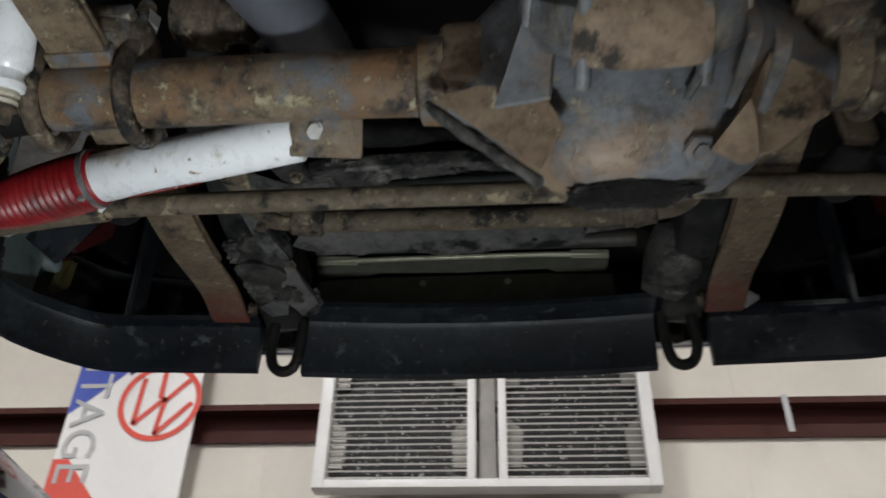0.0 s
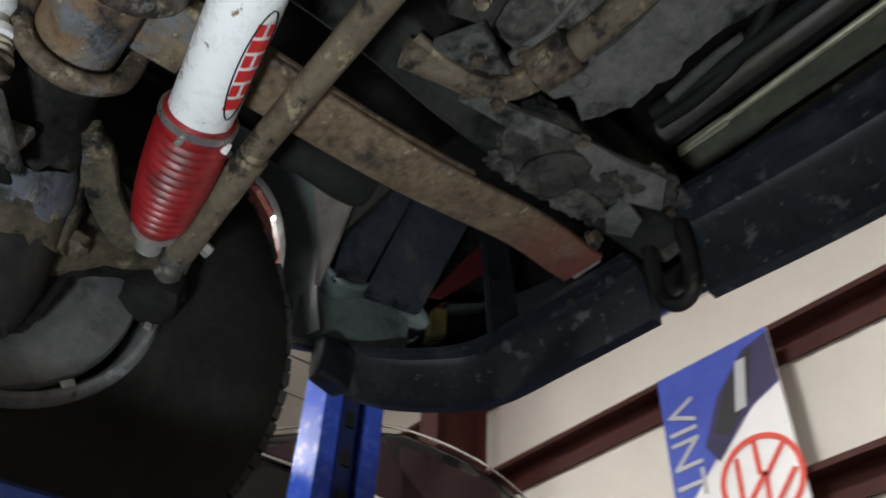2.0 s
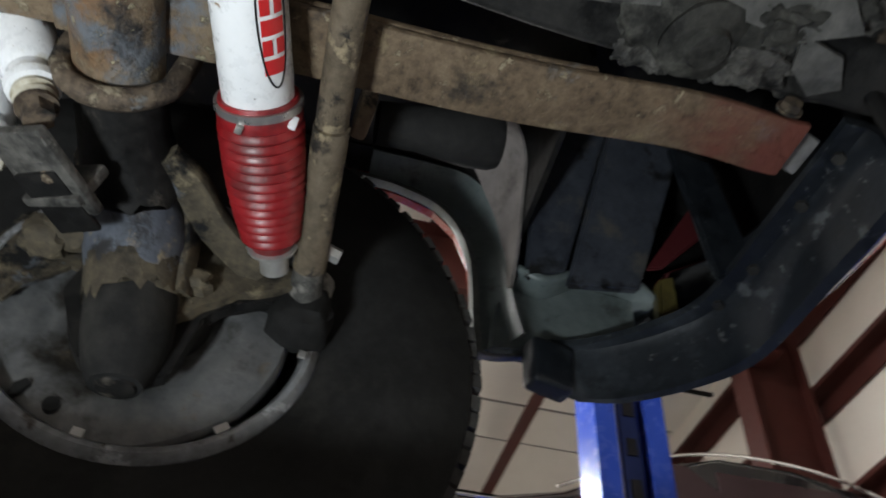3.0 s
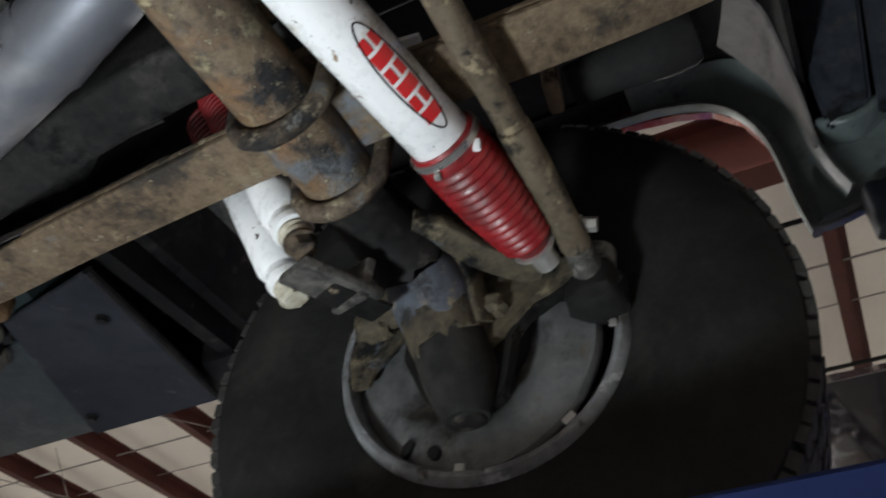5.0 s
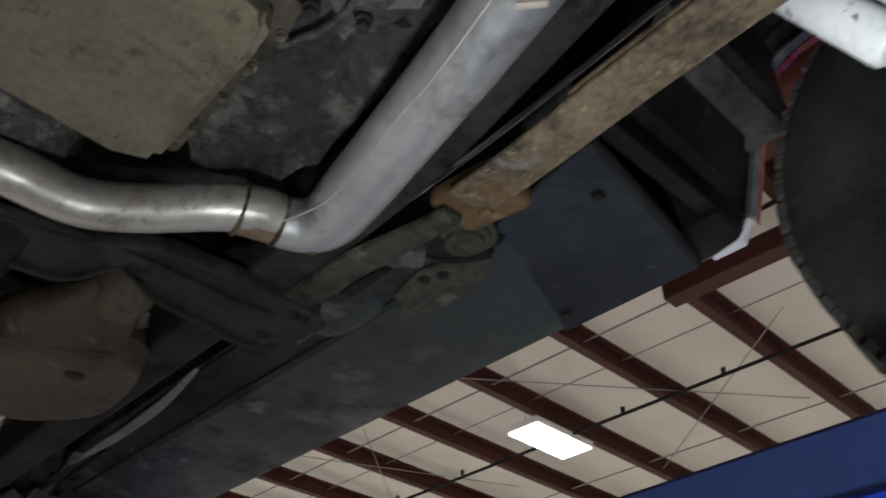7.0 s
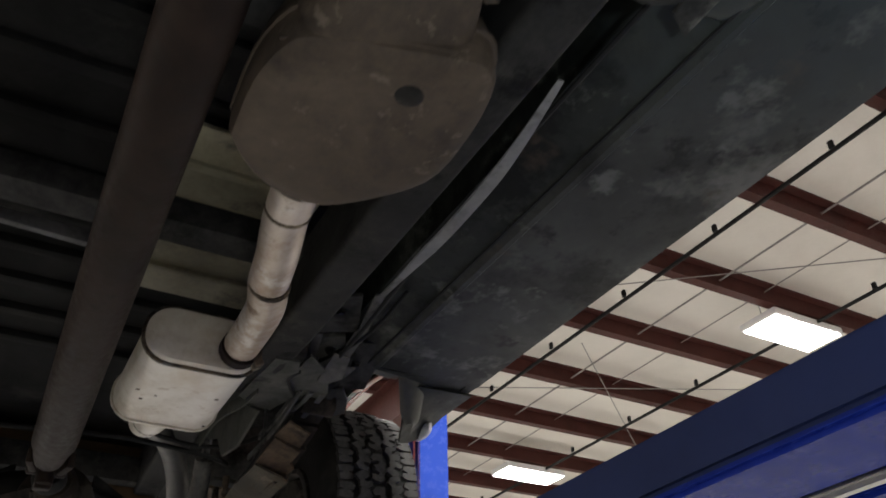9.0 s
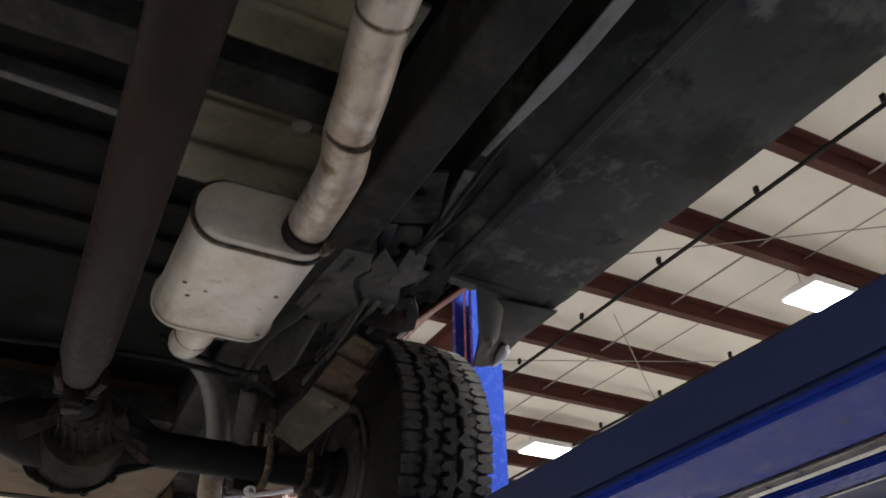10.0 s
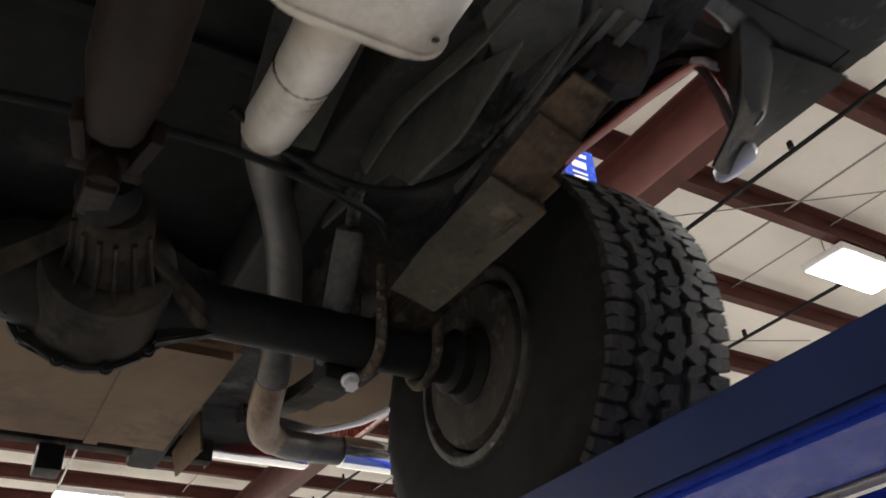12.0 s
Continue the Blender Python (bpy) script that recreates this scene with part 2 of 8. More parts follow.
STRUCT_RED = material("red_oxide_primer", [(0.043, 0.013, 0.011), (0.056, 0.016, 0.013), (0.07, 0.021, 0.017)], 0.6, 0.0, 2, 30, 0.15, 0.3, spec=0.2)
WALL_WHITE = material("cream_insulation_facing", [(0.66, 0.625, 0.565), (0.71, 0.675, 0.615), (0.75, 0.715, 0.655)], 0.7, 0.0, 0.8, 20, 0.25, 0.25)
CONCRETE = material("sealed_concrete", [(0.14, 0.137, 0.132), (0.185, 0.18, 0.173), (0.22, 0.215, 0.205)], 0.55, 0.0, 1.2, 25, 0.2, 0.3)
CABLE = material("black_cable", [(0.008, 0.008, 0.008), (0.018, 0.018, 0.018)], 0.65, 0.0, 12, 80, 0.2, spec=0.14)
GREY_ROD = material("grey_rod", [(0.20, 0.19, 0.18), (0.28, 0.27, 0.255)], 0.5, 0.4, 5, 60, 0.1)
WHITE_FRAME = material("white_painted_frame", [(0.66, 0.66, 0.67), (0.76, 0.76, 0.77)], 0.4, 0.0, 3, 50, 0.08)
GRILLE_WIRE = material("bright_grille_bar", [(0.55, 0.54, 0.52), (0.68, 0.67, 0.65)], 0.35, 0.4, 8, 60, 0.05)
COIL = material("speckled_coil", [(0.003, 0.003, 0.003), (0.008, 0.008, 0.008), (0.02, 0.02, 0.02)], 0.6, 0.0, 18, 90, 0.5, 0.5, layers=[((0.55, 0.55, 0.55), 46, 0.60, 0.02)])
BANNER_WHITE = material("white_banner_vinyl", [(0.72, 0.72, 0.73), (0.78, 0.78, 0.79)], 0.45, 0.0, 3, 40, 0.05)
BANNER_BLUE = material("blue_banner_print", [(0.035, 0.06, 0.36), (0.055, 0.10, 0.48)], 0.45, 0.0, 3, 40, 0.0)
BANNER_NAVY = material("navy_banner_print", [(0.02, 0.015, 0.06), (0.035, 0.025, 0.10)], 0.45, 0.0, 3, 40, 0.0)
BANNER_BLACK = material("black_banner_print", [(0.012, 0.012, 0.014), (0.02, 0.02, 0.022)], 0.45, 0.0, 3, 40, 0.0)
BANNER_RED = material("red_banner_print", [(0.60, 0.055, 0.035), (0.68, 0.075, 0.05)], 0.45, 0.0, 3, 40, 0.0)
BANNER_GREY = material("grey_banner_print", [(0.40, 0.41, 0.43), (0.46, 0.47, 0.49)], 0.45, 0.0, 3, 40, 0.0)
CAR_BLACK = material("black_car_paint", [(0.004, 0.004, 0.005), (0.007, 0.007, 0.008)], 0.10, 0.0, 3, 50, 0.0, coat=0.5)
CAR_GLASS = material("tinted_car_glass", [(0.02, 0.012, 0.013), (0.028, 0.017, 0.018)], 0.10, 0.0, 3, 50, 0.0, spec=0.3)
LAMP_GLOW = glow("lamp_diffuser", (1.0, 0.97, 0.93), 14.0)
DULL_RED = material("dull_red_inner_paint", [(0.075, 0.012, 0.014), (0.11, 0.017, 0.02)], 0.5, 0.0, 6, 60, 0.1)
BUSH = material("pale_dirty_bushing", [(0.20, 0.17, 0.11), (0.40, 0.37, 0.29), (0.55, 0.53, 0.47)], 0.5, 0.0, 14, 70, 0.2)
BLADE = material("pale_grey_blade", [(0.14, 0.137, 0.13), (0.28, 0.275, 0.265), (0.36, 0.355, 0.34)], 0.5, 0.1, 7, 60, 0.3, layers=[((0.08, 0.074, 0.066), 9, 0.57, 0.1)])
GRIME_BLUE = material("grimy_blue_black_panel", [(0.014, 0.017, 0.024), (0.034, 0.039, 0.05), (0.056, 0.062, 0.074)], 0.5, 0.0, 6, 60, 0.5, 0.35, layers=[((0.085, 0.08, 0.069), 10, 0.57, 0.09), ((0.009, 0.009, 0.009), 8, 0.52, 0.07)], spec=0.35)
TAN_CAST = material("tan_rust_band", [(0.0835, 0.0595, 0.0415), (0.177, 0.128, 0.0866), (0.235, 0.182, 0.126)], 0.7, 0.0, 8, 70, 0.8, 0.45, layers=[((0.0287, 0.0242, 0.0197), 13, 0.545, 0.07), ((0.318, 0.28, 0.205), 24, 0.575, 0.05)], spec=0.25)
YOKE_BLUE = material("blue_grey_flaking_paint", [(0.035, 0.039, 0.047), (0.063, 0.071, 0.087), (0.088, 0.098, 0.115)], 0.5, 0.0, 9, 70, 0.7, 0.4, layers=[((0.17, 0.135, 0.085), 13, 0.575, 0.06), ((0.016, 0.016, 0.017), 11, 0.55, 0.06)], spec=0.35)
RAIL = material("dusty_chassis_paint", [(0.010, 0.010, 0.0098), (0.022, 0.0216, 0.0205), (0.038, 0.0368, 0.034)], 0.75, 0.0, 7, 60, 0.8, 0.4, layers=[((0.065, 0.062, 0.054), 7, 0.57, 0.14), ((0.006, 0.006, 0.006), 10, 0.56, 0.08)], spec=0.14)
# Body red made lighter: lamp light on the arch edge is put into the colour.
BODY_RED_LIT = material("lit_red_body_paint", [(0.30, 0.09, 0.06), (0.40, 0.14, 0.10)], 0.35, 0.0, 6, 50, 0.05)
ROD_TAN = material("tan_brown_rod", [(0.052, 0.041, 0.028), (0.105, 0.083, 0.057), (0.148, 0.119, 0.084)], 0.65, 0.0, 12, 80, 0.9, 0.45, layers=[((0.018, 0.016, 0.014), 15, 0.555, 0.06), ((0.24, 0.195, 0.125), 30, 0.57, 0.06)], spec=0.25)
BRACKET_TAN = material("brown_tan_rusty_sheet", [(0.042, 0.029, 0.019), (0.085, 0.06, 0.038), (0.13, 0.094, 0.06)], 0.75, 0.0, 7, 70, 0.6, 0.4, layers=[((0.03, 0.022, 0.016), 9, 0.56, 0.1), ((0.16, 0.085, 0.045), 12, 0.6, 0.08)], spec=0.2)
GUARD = material("grey_tan_dusty_steel", [(0.028, 0.024, 0.017), (0.056, 0.048, 0.034), (0.09, 0.078, 0.056)], 0.7, 0.0, 6, 70, 0.8, 0.4, layers=[((0.075, 0.042, 0.022), 6, 0.56, 0.12), ((0.015, 0.013, 0.010), 9, 0.555, 0.09), ((0.13, 0.11, 0.08), 20, 0.60, 0.08)], spec=0.2)
TONGUE = material("olive_grey_painted_lip", [(0.045, 0.046, 0.034), (0.075, 0.075, 0.057), (0.11, 0.108, 0.083)], 0.5, 0.0, 6, 60, 0.3, 0.3, layers=[((0.04, 0.04, 0.034), 8, 0.56, 0.1)])
KNUCKLE = material("tan_and_black_caked_iron", [(0.022, 0.019, 0.015), (0.06, 0.05, 0.035), (0.105, 0.086, 0.056)], 0.8, 0.0, 10, 70, 1.0, 0.45, layers=[((0.17, 0.142, 0.092), 18, 0.55, 0.08), ((0.008, 0.008, 0.008), 8, 0.52, 0.06), ((0.07, 0.078, 0.09), 13, 0.58, 0.05)], spec=0.2)
REAR_DUST = material("grey_green_dusty_undercoat", [(0.045, 0.046, 0.041), (0.077, 0.078, 0.069), (0.108, 0.108, 0.095)], 0.85, 0.0, 6, 60, 0.5, 0.4, layers=[((0.12, 0.118, 0.10), 5, 0.57, 0.16), ((0.02, 0.02, 0.019), 7, 0.57, 0.12)], spec=0.1)
HOUSING = material("blue_grey_and_tan_cast_iron", [(0.06, 0.058, 0.055), (0.098, 0.10, 0.105), (0.128, 0.136, 0.148), (0.155, 0.162, 0.172)], 0.5, 0.0, 11, 60, 1.0, 0.45, layers=[((0.18, 0.122, 0.075), 4.2, 0.55, 0.10), ((0.20, 0.175, 0.125), 13, 0.55, 0.12), ((0.035, 0.032, 0.028), 7, 0.55, 0.12), ((0.24, 0.215, 0.16), 45, 0.60, 0.06)], spec=0.4)
TAUPE = material("dusty_taupe_sheet", [(0.12, 0.107, 0.10), (0.18, 0.162, 0.152), (0.23, 0.21, 0.198)], 0.6, 0.1, 6, 60, 0.3, 0.3, layers=[((0.07, 0.062, 0.056), 8, 0.55, 0.14)], spec=0.3)
PALE_STRIP = material("pale_grey_strip", [(0.09, 0.09, 0.088), (0.17, 0.17, 0.166), (0.23, 0.23, 0.225)], 0.7, 0.0, 6, 60, 0.3, 0.3, layers=[((0.04, 0.039, 0.036), 6, 0.53, 0.12)], spec=0.15)
DUST_GREY = material("grey_dusty_bracket", [(0.045, 0.045, 0.043), (0.088, 0.087, 0.082), (0.135, 0.132, 0.123)], 0.75, 0.0, 8, 60, 0.6, 0.4, layers=[((0.012, 0.012, 0.012), 10, 0.54, 0.09)], spec=0.15)
CROSS_PIPE = material("dull_tan_steel_pipe", [(0.24, 0.222, 0.19), (0.36, 0.34, 0.305), (0.47, 0.45, 0.415)], 0.38, 0.6, 4, 60, 0.3, 0.3, layers=[((0.22, 0.165, 0.11), 6, 0.55, 0.14), ((0.07, 0.06, 0.05), 9, 0.57, 0.12)])
ARCH_TRIM = material("dull_dirty_arch_trim", [(0.10, 0.108, 0.105), (0.17, 0.18, 0.175), (0.24, 0.25, 0.245)], 0.42, 0.5, 9, 60, 0.2, 0.3, layers=[((0.04, 0.042, 0.038), 8, 0.53, 0.12)], spec=0.3)
DUST_CAST = material("grey_dusty_casting", [(0.014, 0.014, 0.013), (0.036, 0.0355, 0.032), (0.065, 0.064, 0.057)], 0.8, 0.0, 9, 60, 0.6, 0.45, layers=[((0.15, 0.147, 0.128), 8, 0.53, 0.16), ((0.007, 0.007, 0.007), 9, 0.53, 0.12)], spec=0.12)
RAIL_DUST = material("olive_dusty_rail_face", [(0.02, 0.019, 0.015), (0.048, 0.045, 0.034), (0.075, 0.071, 0.054)], 0.75, 0.0, 8, 60, 0.8, 0.4, layers=[((0.12, 0.112, 0.083), 10, 0.56, 0.10), ((0.010, 0.010, 0.009), 9, 0.54, 0.08)], spec=0.15)
TAIL_PIPE = material("dark_grey_tail_pipe", [(0.042, 0.039, 0.036), (0.078, 0.073, 0.068), (0.115, 0.109, 0.102)], 0.5, 0.35, 5, 60, 0.3, 0.3, layers=[((0.08, 0.05, 0.03), 8, 0.57, 0.12)], spec=0.3)
SCORCHED = material("scorched_brown_pipe", [(0.09, 0.055, 0.033), (0.17, 0.115, 0.075), (0.25, 0.19, 0.135)], 0.5, 0.3, 7, 60, 0.3, 0.35, layers=[((0.05, 0.03, 0.02), 10, 0.57, 0.1)], spec=0.3)
PIPE_SEAM = material("pale_weld_seam", [(0.40, 0.385, 0.36), (0.52, 0.50, 0.47)], 0.5, 0.4, 14, 60, 0.2)
RIM_EDGE = material("scuffed_rim_edge", [(0.03, 0.028, 0.025), (0.06, 0.057, 0.052), (0.10, 0.097, 0.09)], 0.6, 0.1, 14, 60, 0.3, 0.3, layers=[((0.015, 0.013, 0.011), 9, 0.50, 0.1), ((0.20, 0.195, 0.185), 22, 0.60, 0.06)], spec=0.25)
WHITE_LETTER = material("white_sticker", [(0.7, 0.7, 0.7), (0.8, 0.8, 0.8)], 0.5, 0.0, 8, 60, 0.0)


def coloured_end(m, y0, y1, colour=(0.115, 0.036, 0.025)):
    """Another colour on a part from y0 to y1 on, with a ragged border: paint on the spring, dimmer light on the
    downpipe.
    """
    nt = m.node_tree
    b = nt.nodes["Principled BSDF"]
    old = b.inputs["Base Color"].links[0].from_socket
    tc = nt.nodes.new("ShaderNodeTexCoord")
    sep = nt.nodes.new("ShaderNodeSeparateXYZ")
    ns = nt.nodes.new("ShaderNodeTexNoise")
    ns.inputs["Scale"].default_value, ns.inputs["Detail"].default_value = 16, 6
    nt.links.new(tc.outputs["Object"], sep.inputs[0])
    nt.links.new(tc.outputs["Object"], ns.inputs["Vector"])
    add = nt.nodes.new("ShaderNodeMath")
    add.operation = "MULTIPLY_ADD"
    add.inputs[1].default_value = 0.5
    nt.links.new(ns.outputs["Fac"], add.inputs[0])
    nt.links.new(sep.outputs["Y"], add.inputs[2])
    cut = nt.nodes.new("ShaderNodeMapRange")
    cut.inputs["From Min"].default_value, cut.inputs["From Max"].default_value = y0 + 0.25, y1 + 0.25
    nt.links.new(add.outputs[0], cut.inputs["Value"])
    mx = nt.nodes.new("ShaderNodeMix")
    mx.data_type = "RGBA"
    nt.links.new(cut.outputs["Result"], mx.inputs[0])
    nt.links.new(old, mx.inputs[6])
    mx.inputs[7].default_value = (*colour, 1)
    nt.links.new(mx.outputs[2], b.inputs["Base Color"])
    return m


SILL = coloured_end(material("dark_green_grey_sill", [(0.014, 0.0155, 0.013), (0.028, 0.030, 0.0255), (0.046, 0.049, 0.042)], 0.5, 0.0, 2.4, 30, 0.12, 0.15, layers=[((0.10, 0.10, 0.083), 3.0, 0.53, 0.11), ((0.008, 0.0085, 0.007), 4.2, 0.52, 0.09), ((0.095, 0.098, 0.085), 6.5, 0.575, 0.08), ((0.055, 0.042, 0.028), 5.0, 0.60, 0.08), ((0.010, 0.010, 0.009), 10, 0.58, 0.07)], spec=0.14), -0.85, -0.25, (0.028, 0.038, 0.039))
SPRING = coloured_end(material("chipped_rusty_spring", [(0.03, 0.022, 0.016), (0.09, 0.064, 0.041), (0.14, 0.102, 0.065), (0.175, 0.133, 0.087)], 0.75, 0.0, 8, 80, 1.0, 0.5, layers=[((0.21, 0.165, 0.10), 20, 0.575, 0.10), ((0.03, 0.025, 0.02), 9, 0.56, 0.10), ((0.15, 0.14, 0.125), 13, 0.60, 0.08), ((0.27, 0.225, 0.15), 55, 0.61, 0.05)], spec=0.25), 1.16, 1.36, (0.125, 0.041, 0.029))
# The darker blue-grey front end paints in the dimmer light on the pipe there.
DOWNPIPE = coloured_end(material("downpipe_dim_front", [(0.24, 0.235, 0.23), (0.36, 0.355, 0.355), (0.44, 0.44, 0.445)], 0.5, 0.6, 4, 60, 0.25, 0.3, layers=[((0.17, 0.155, 0.14), 9, 0.57, 0.12), ((0.30, 0.255, 0.20), 5, 0.58, 0.14)], spec=0.4), 0.10, 0.42, (0.15, 0.158, 0.18))
ORANGE_RUST = material("orange_brown_rust", [(0.055, 0.034, 0.018), (0.105, 0.062, 0.031), (0.155, 0.093, 0.047)], 0.8, 0.0, 9, 70, 0.9, 0.45, layers=[((0.05, 0.038, 0.026), 8, 0.56, 0.12), ((0.24, 0.17, 0.10), 25, 0.58, 0.08)], spec=0.2)


# ---- mesh tools ----
def link(name, bm, mat, parent=None, smooth=True, label=""):
    me = bpy.data.meshes.new(name)
    bmesh.ops.recalc_face_normals(bm, faces=bm.faces)
    bm.to_mesh(me)
    bm.free()
    me.materials.append(mat)
    if smooth:
        me.shade_smooth()
        me.set_sharp_from_angle(angle=radians(38))
    ob = new(name, me)
    if parent is not None:
        ob.parent = parent
        ob.matrix_parent_inverse = parent.matrix_world.inverted()
    if label:
        ob["label"] = label
    return ob


def part(name, bm, mat, parent, label="", smooth=True):
    return link(name, bm, mat, parent, smooth, label)


def thing(name, base, label, category, group="", kind=""):
    ob = new(name)
    ob.location = base
    ob.empty_display_size = 0.1
    bpy.context.view_layer.update()
    return tagged(ob, label, category, group, kind)


def add_box(bm, c, s, rot=(0, 0, 0), bevel=0.0, seg=2):
    g = bmesh.ops.create_cube(bm, size=1.0, matrix=pose(*c, *rot) @ Matrix.Diagonal((*s, 1)))
    if bevel:
        es = list({e for v in g["verts"] for e in v.link_edges})
        bmesh.ops.bevel(bm, geom=es, offset=bevel, segments=seg, affect="EDGES", profile=0.6)
    return bm


def box(c, s, rot=(0, 0, 0), bevel=0.0, seg=2):
    return add_box(bmesh.new(), c, s, rot, bevel, seg)


def curve_points(pts, n=6):
    """Points of a smooth line through pts."""
    p = [Vector(q) for q in pts]
    if len(p) < 3:
        return p
    out = []
    for i in range(len(p) - 1):
        a, b, c, d = p[max(i - 1, 0)], p[i], p[i + 1], p[min(i + 2, len(p) - 1)]
        for k in range(n):
            t = k / n
            out.append(0.5 * ((2 * b) + (c - a) * t + (2 * a - 5 * b + 4 * c - d) * t * t + (3 * b - a - 3 * c + d) * t ** 3))
    out.append(p[-1])
    return out


def add_sweep(bm, pts, section, up=(0, 0, 1), scales=None, closed=False, cap=True):
    """A section (list of (side, up)) carried along pts."""
    rings = []
    n = len(pts)
    upv = Vector(up)
    for i, p in enumerate(pts):
        p = Vector(p)
        if closed:
            d = (Vector(pts[(i + 1) % n]) - Vector(pts[i - 1])).normalized()
        else:
            d = (Vector(pts[min(i + 1, n - 1)]) - Vector(pts[max(i - 1, 0)])).normalized()
        side = d.cross(upv)
        if side.length < 1e-4:
            side = d.cross(Vector((1, 0, 0.01)))
        side.normalize()
        u = side.cross(d).normalized()
        upv = u if not closed else upv
        k = scales[i] if scales else 1.0
        rings.append([bm.verts.new(p + side * (a * k) + u * (b * k)) for a, b in section])
    m = len(section)
    for i in range(n if closed else n - 1):
        r0, r1 = rings[i], rings[(i + 1) % n]
        for j in range(m):
            bm.faces.new((r0[j], r0[(j + 1) % m], r1[(j + 1) % m], r1[j]))
    if cap and not closed:
        bm.faces.new(rings[0][::-1])
        bm.faces.new(rings[-1])
    return bm


def circle(r, seg=16, squash=1.0):
    return [(r * math.cos(2 * math.pi * k / seg), r * squash * math.sin(2 * math.pi * k / seg)) for k in range(seg)]


def rrect(w, h, r, n=4):
    out = []
    for cx, cy, a0 in ((w / 2 - r, h / 2 - r, 0), (-w / 2 + r, h / 2 - r, 90), (-w / 2 + r, -h / 2 + r, 180), (w / 2 - r, -h / 2 + r, 270)):
        for k in range(n + 1):
            a = radians(a0 + 90 * k / n)
            out.append((cx + r * math.cos(a), cy + r * math.sin(a)))
    return out


def pipe(pts, r, seg=16, n=6, scales=None):
    q = curve_points(pts, n) if n else [Vector(p) for p in pts]
    return add_sweep(bmesh.new(), q, circle(r, seg), scales=scales)


def add_rod(bm, a, b, r, seg=12, r2=None):
    return add_sweep(bm, [a, b], circle(r, seg), scales=[1.0, (r2 or r) / r])


def rod(a, b, r, seg=12, r2=None):
    return add_rod(bmesh.new(), a, b, r, seg, r2)


def add_lathe(bm, origin, axis, profile, seg=24, cap=True):
    """profile: (distance along axis, radius)."""
    ax = Vector(axis).normalized()
    s = ax.cross(Vector((0, 0, 1)))
    if s.length < 1e-3:
        s = Vector((1, 0, 0))
    s.normalize()
    u = s.cross(ax)
    rings = []
    for d, r in profile:
        c = Vector(origin) + ax * d
        rings.append([bm.verts.new(c + (s * math.cos(2 * math.pi * k / seg) + u * math.sin(2 * math.pi * k / seg)) * max(r, 1e-4)) for k in range(seg)])
    for a, b in zip(rings, rings[1:]):
        for k in range(seg):
            bm.faces.new((a[k], a[(k + 1) % seg], b[(k + 1) % seg], b[k]))
    if cap:
        bm.faces.new(rings[0][::-1])
        bm.faces.new(rings[-1])
    return bm


def lathe(origin, axis, profile, seg=24, cap=True):
    return add_lathe(bmesh.new(), origin, axis, profile, seg, cap)


def add_slab(bm, outline, axis, a, b):
    """An outline of two coordinates, drawn out along axis from a to b. Outline order: the other two axes in turn."""
    def at(p, q):
        return {"x": (q, p[0], p[1]), "y": (p[0], q, p[1]), "z": (p[0], p[1], q)}[axis]
    lo = [bm.verts.new(at(p, a)) for p in outline]
    hi = [bm.verts.new(at(p, b)) for p in outline]
    n = len(outline)
    for k in range(n):
        bm.faces.new((lo[k], lo[(k + 1) % n], hi[(k + 1) % n], hi[k]))
    bm.faces.new(lo[::-1])
    bm.faces.new(hi)
    return bm


def slab(outline, axis, a, b, bevel=0.0):
    bm = add_slab(bmesh.new(), outline, axis, a, b)
    if bevel:
        bmesh.ops.bevel(bm, geom=list(bm.edges), offset=bevel, segments=2, affect="EDGES")
    return bm


def lump(c, s, seed=0, amount=0.25, freq=2.2, sub=3):
    """An uneven cast or caked form."""
    bm = bmesh.new()
    bmesh.ops.create_icosphere(bm, subdivisions=sub, radius=1.0)
    for v in bm.verts:
        k = 1 + amount * noise.noise(v.co * freq + Vector((seed * 7.3, seed * 3.1, seed)))
        q = v.co.copy()
        e = 0.75
        q = Vector([math.copysign(abs(t) ** e, t) for t in q])
        v.co = Vector((q.x * s[0] * k + c[0], q.y * s[1] * k + c[1], q.z * s[2] * k + c[2]))
    return bm


def rough(bm, amount, freq=20.0, seed=0):
    """Push the surface in and out by noise."""
    bmesh.ops.recalc_face_normals(bm, faces=bm.faces)
    bm.normal_update()
    for v in bm.verts:
        v.co += v.normal * (amount * noise.noise(v.co * freq + Vector((seed, seed * 1.7, 0))))
    return bm


def ragged(outline, n=5, amount=0.004, seed=0):
    """An outline with its edges broken up, as torn or caked metal has them."""
    out = []
    for k, p in enumerate(outline):
        q = outline[(k + 1) % len(outline)]
        for i in range(n):
            f = i / n
            u, v = p[0] + (q[0] - p[0]) * f, p[1] + (q[1] - p[1]) * f
            w = Vector((u * 60 + seed, v * 60, seed * 2.3))
            out.append((u + amount * noise.noise(w), v + amount * noise.noise(w + Vector((9.1, 4.2, 7.7)))))
    return out


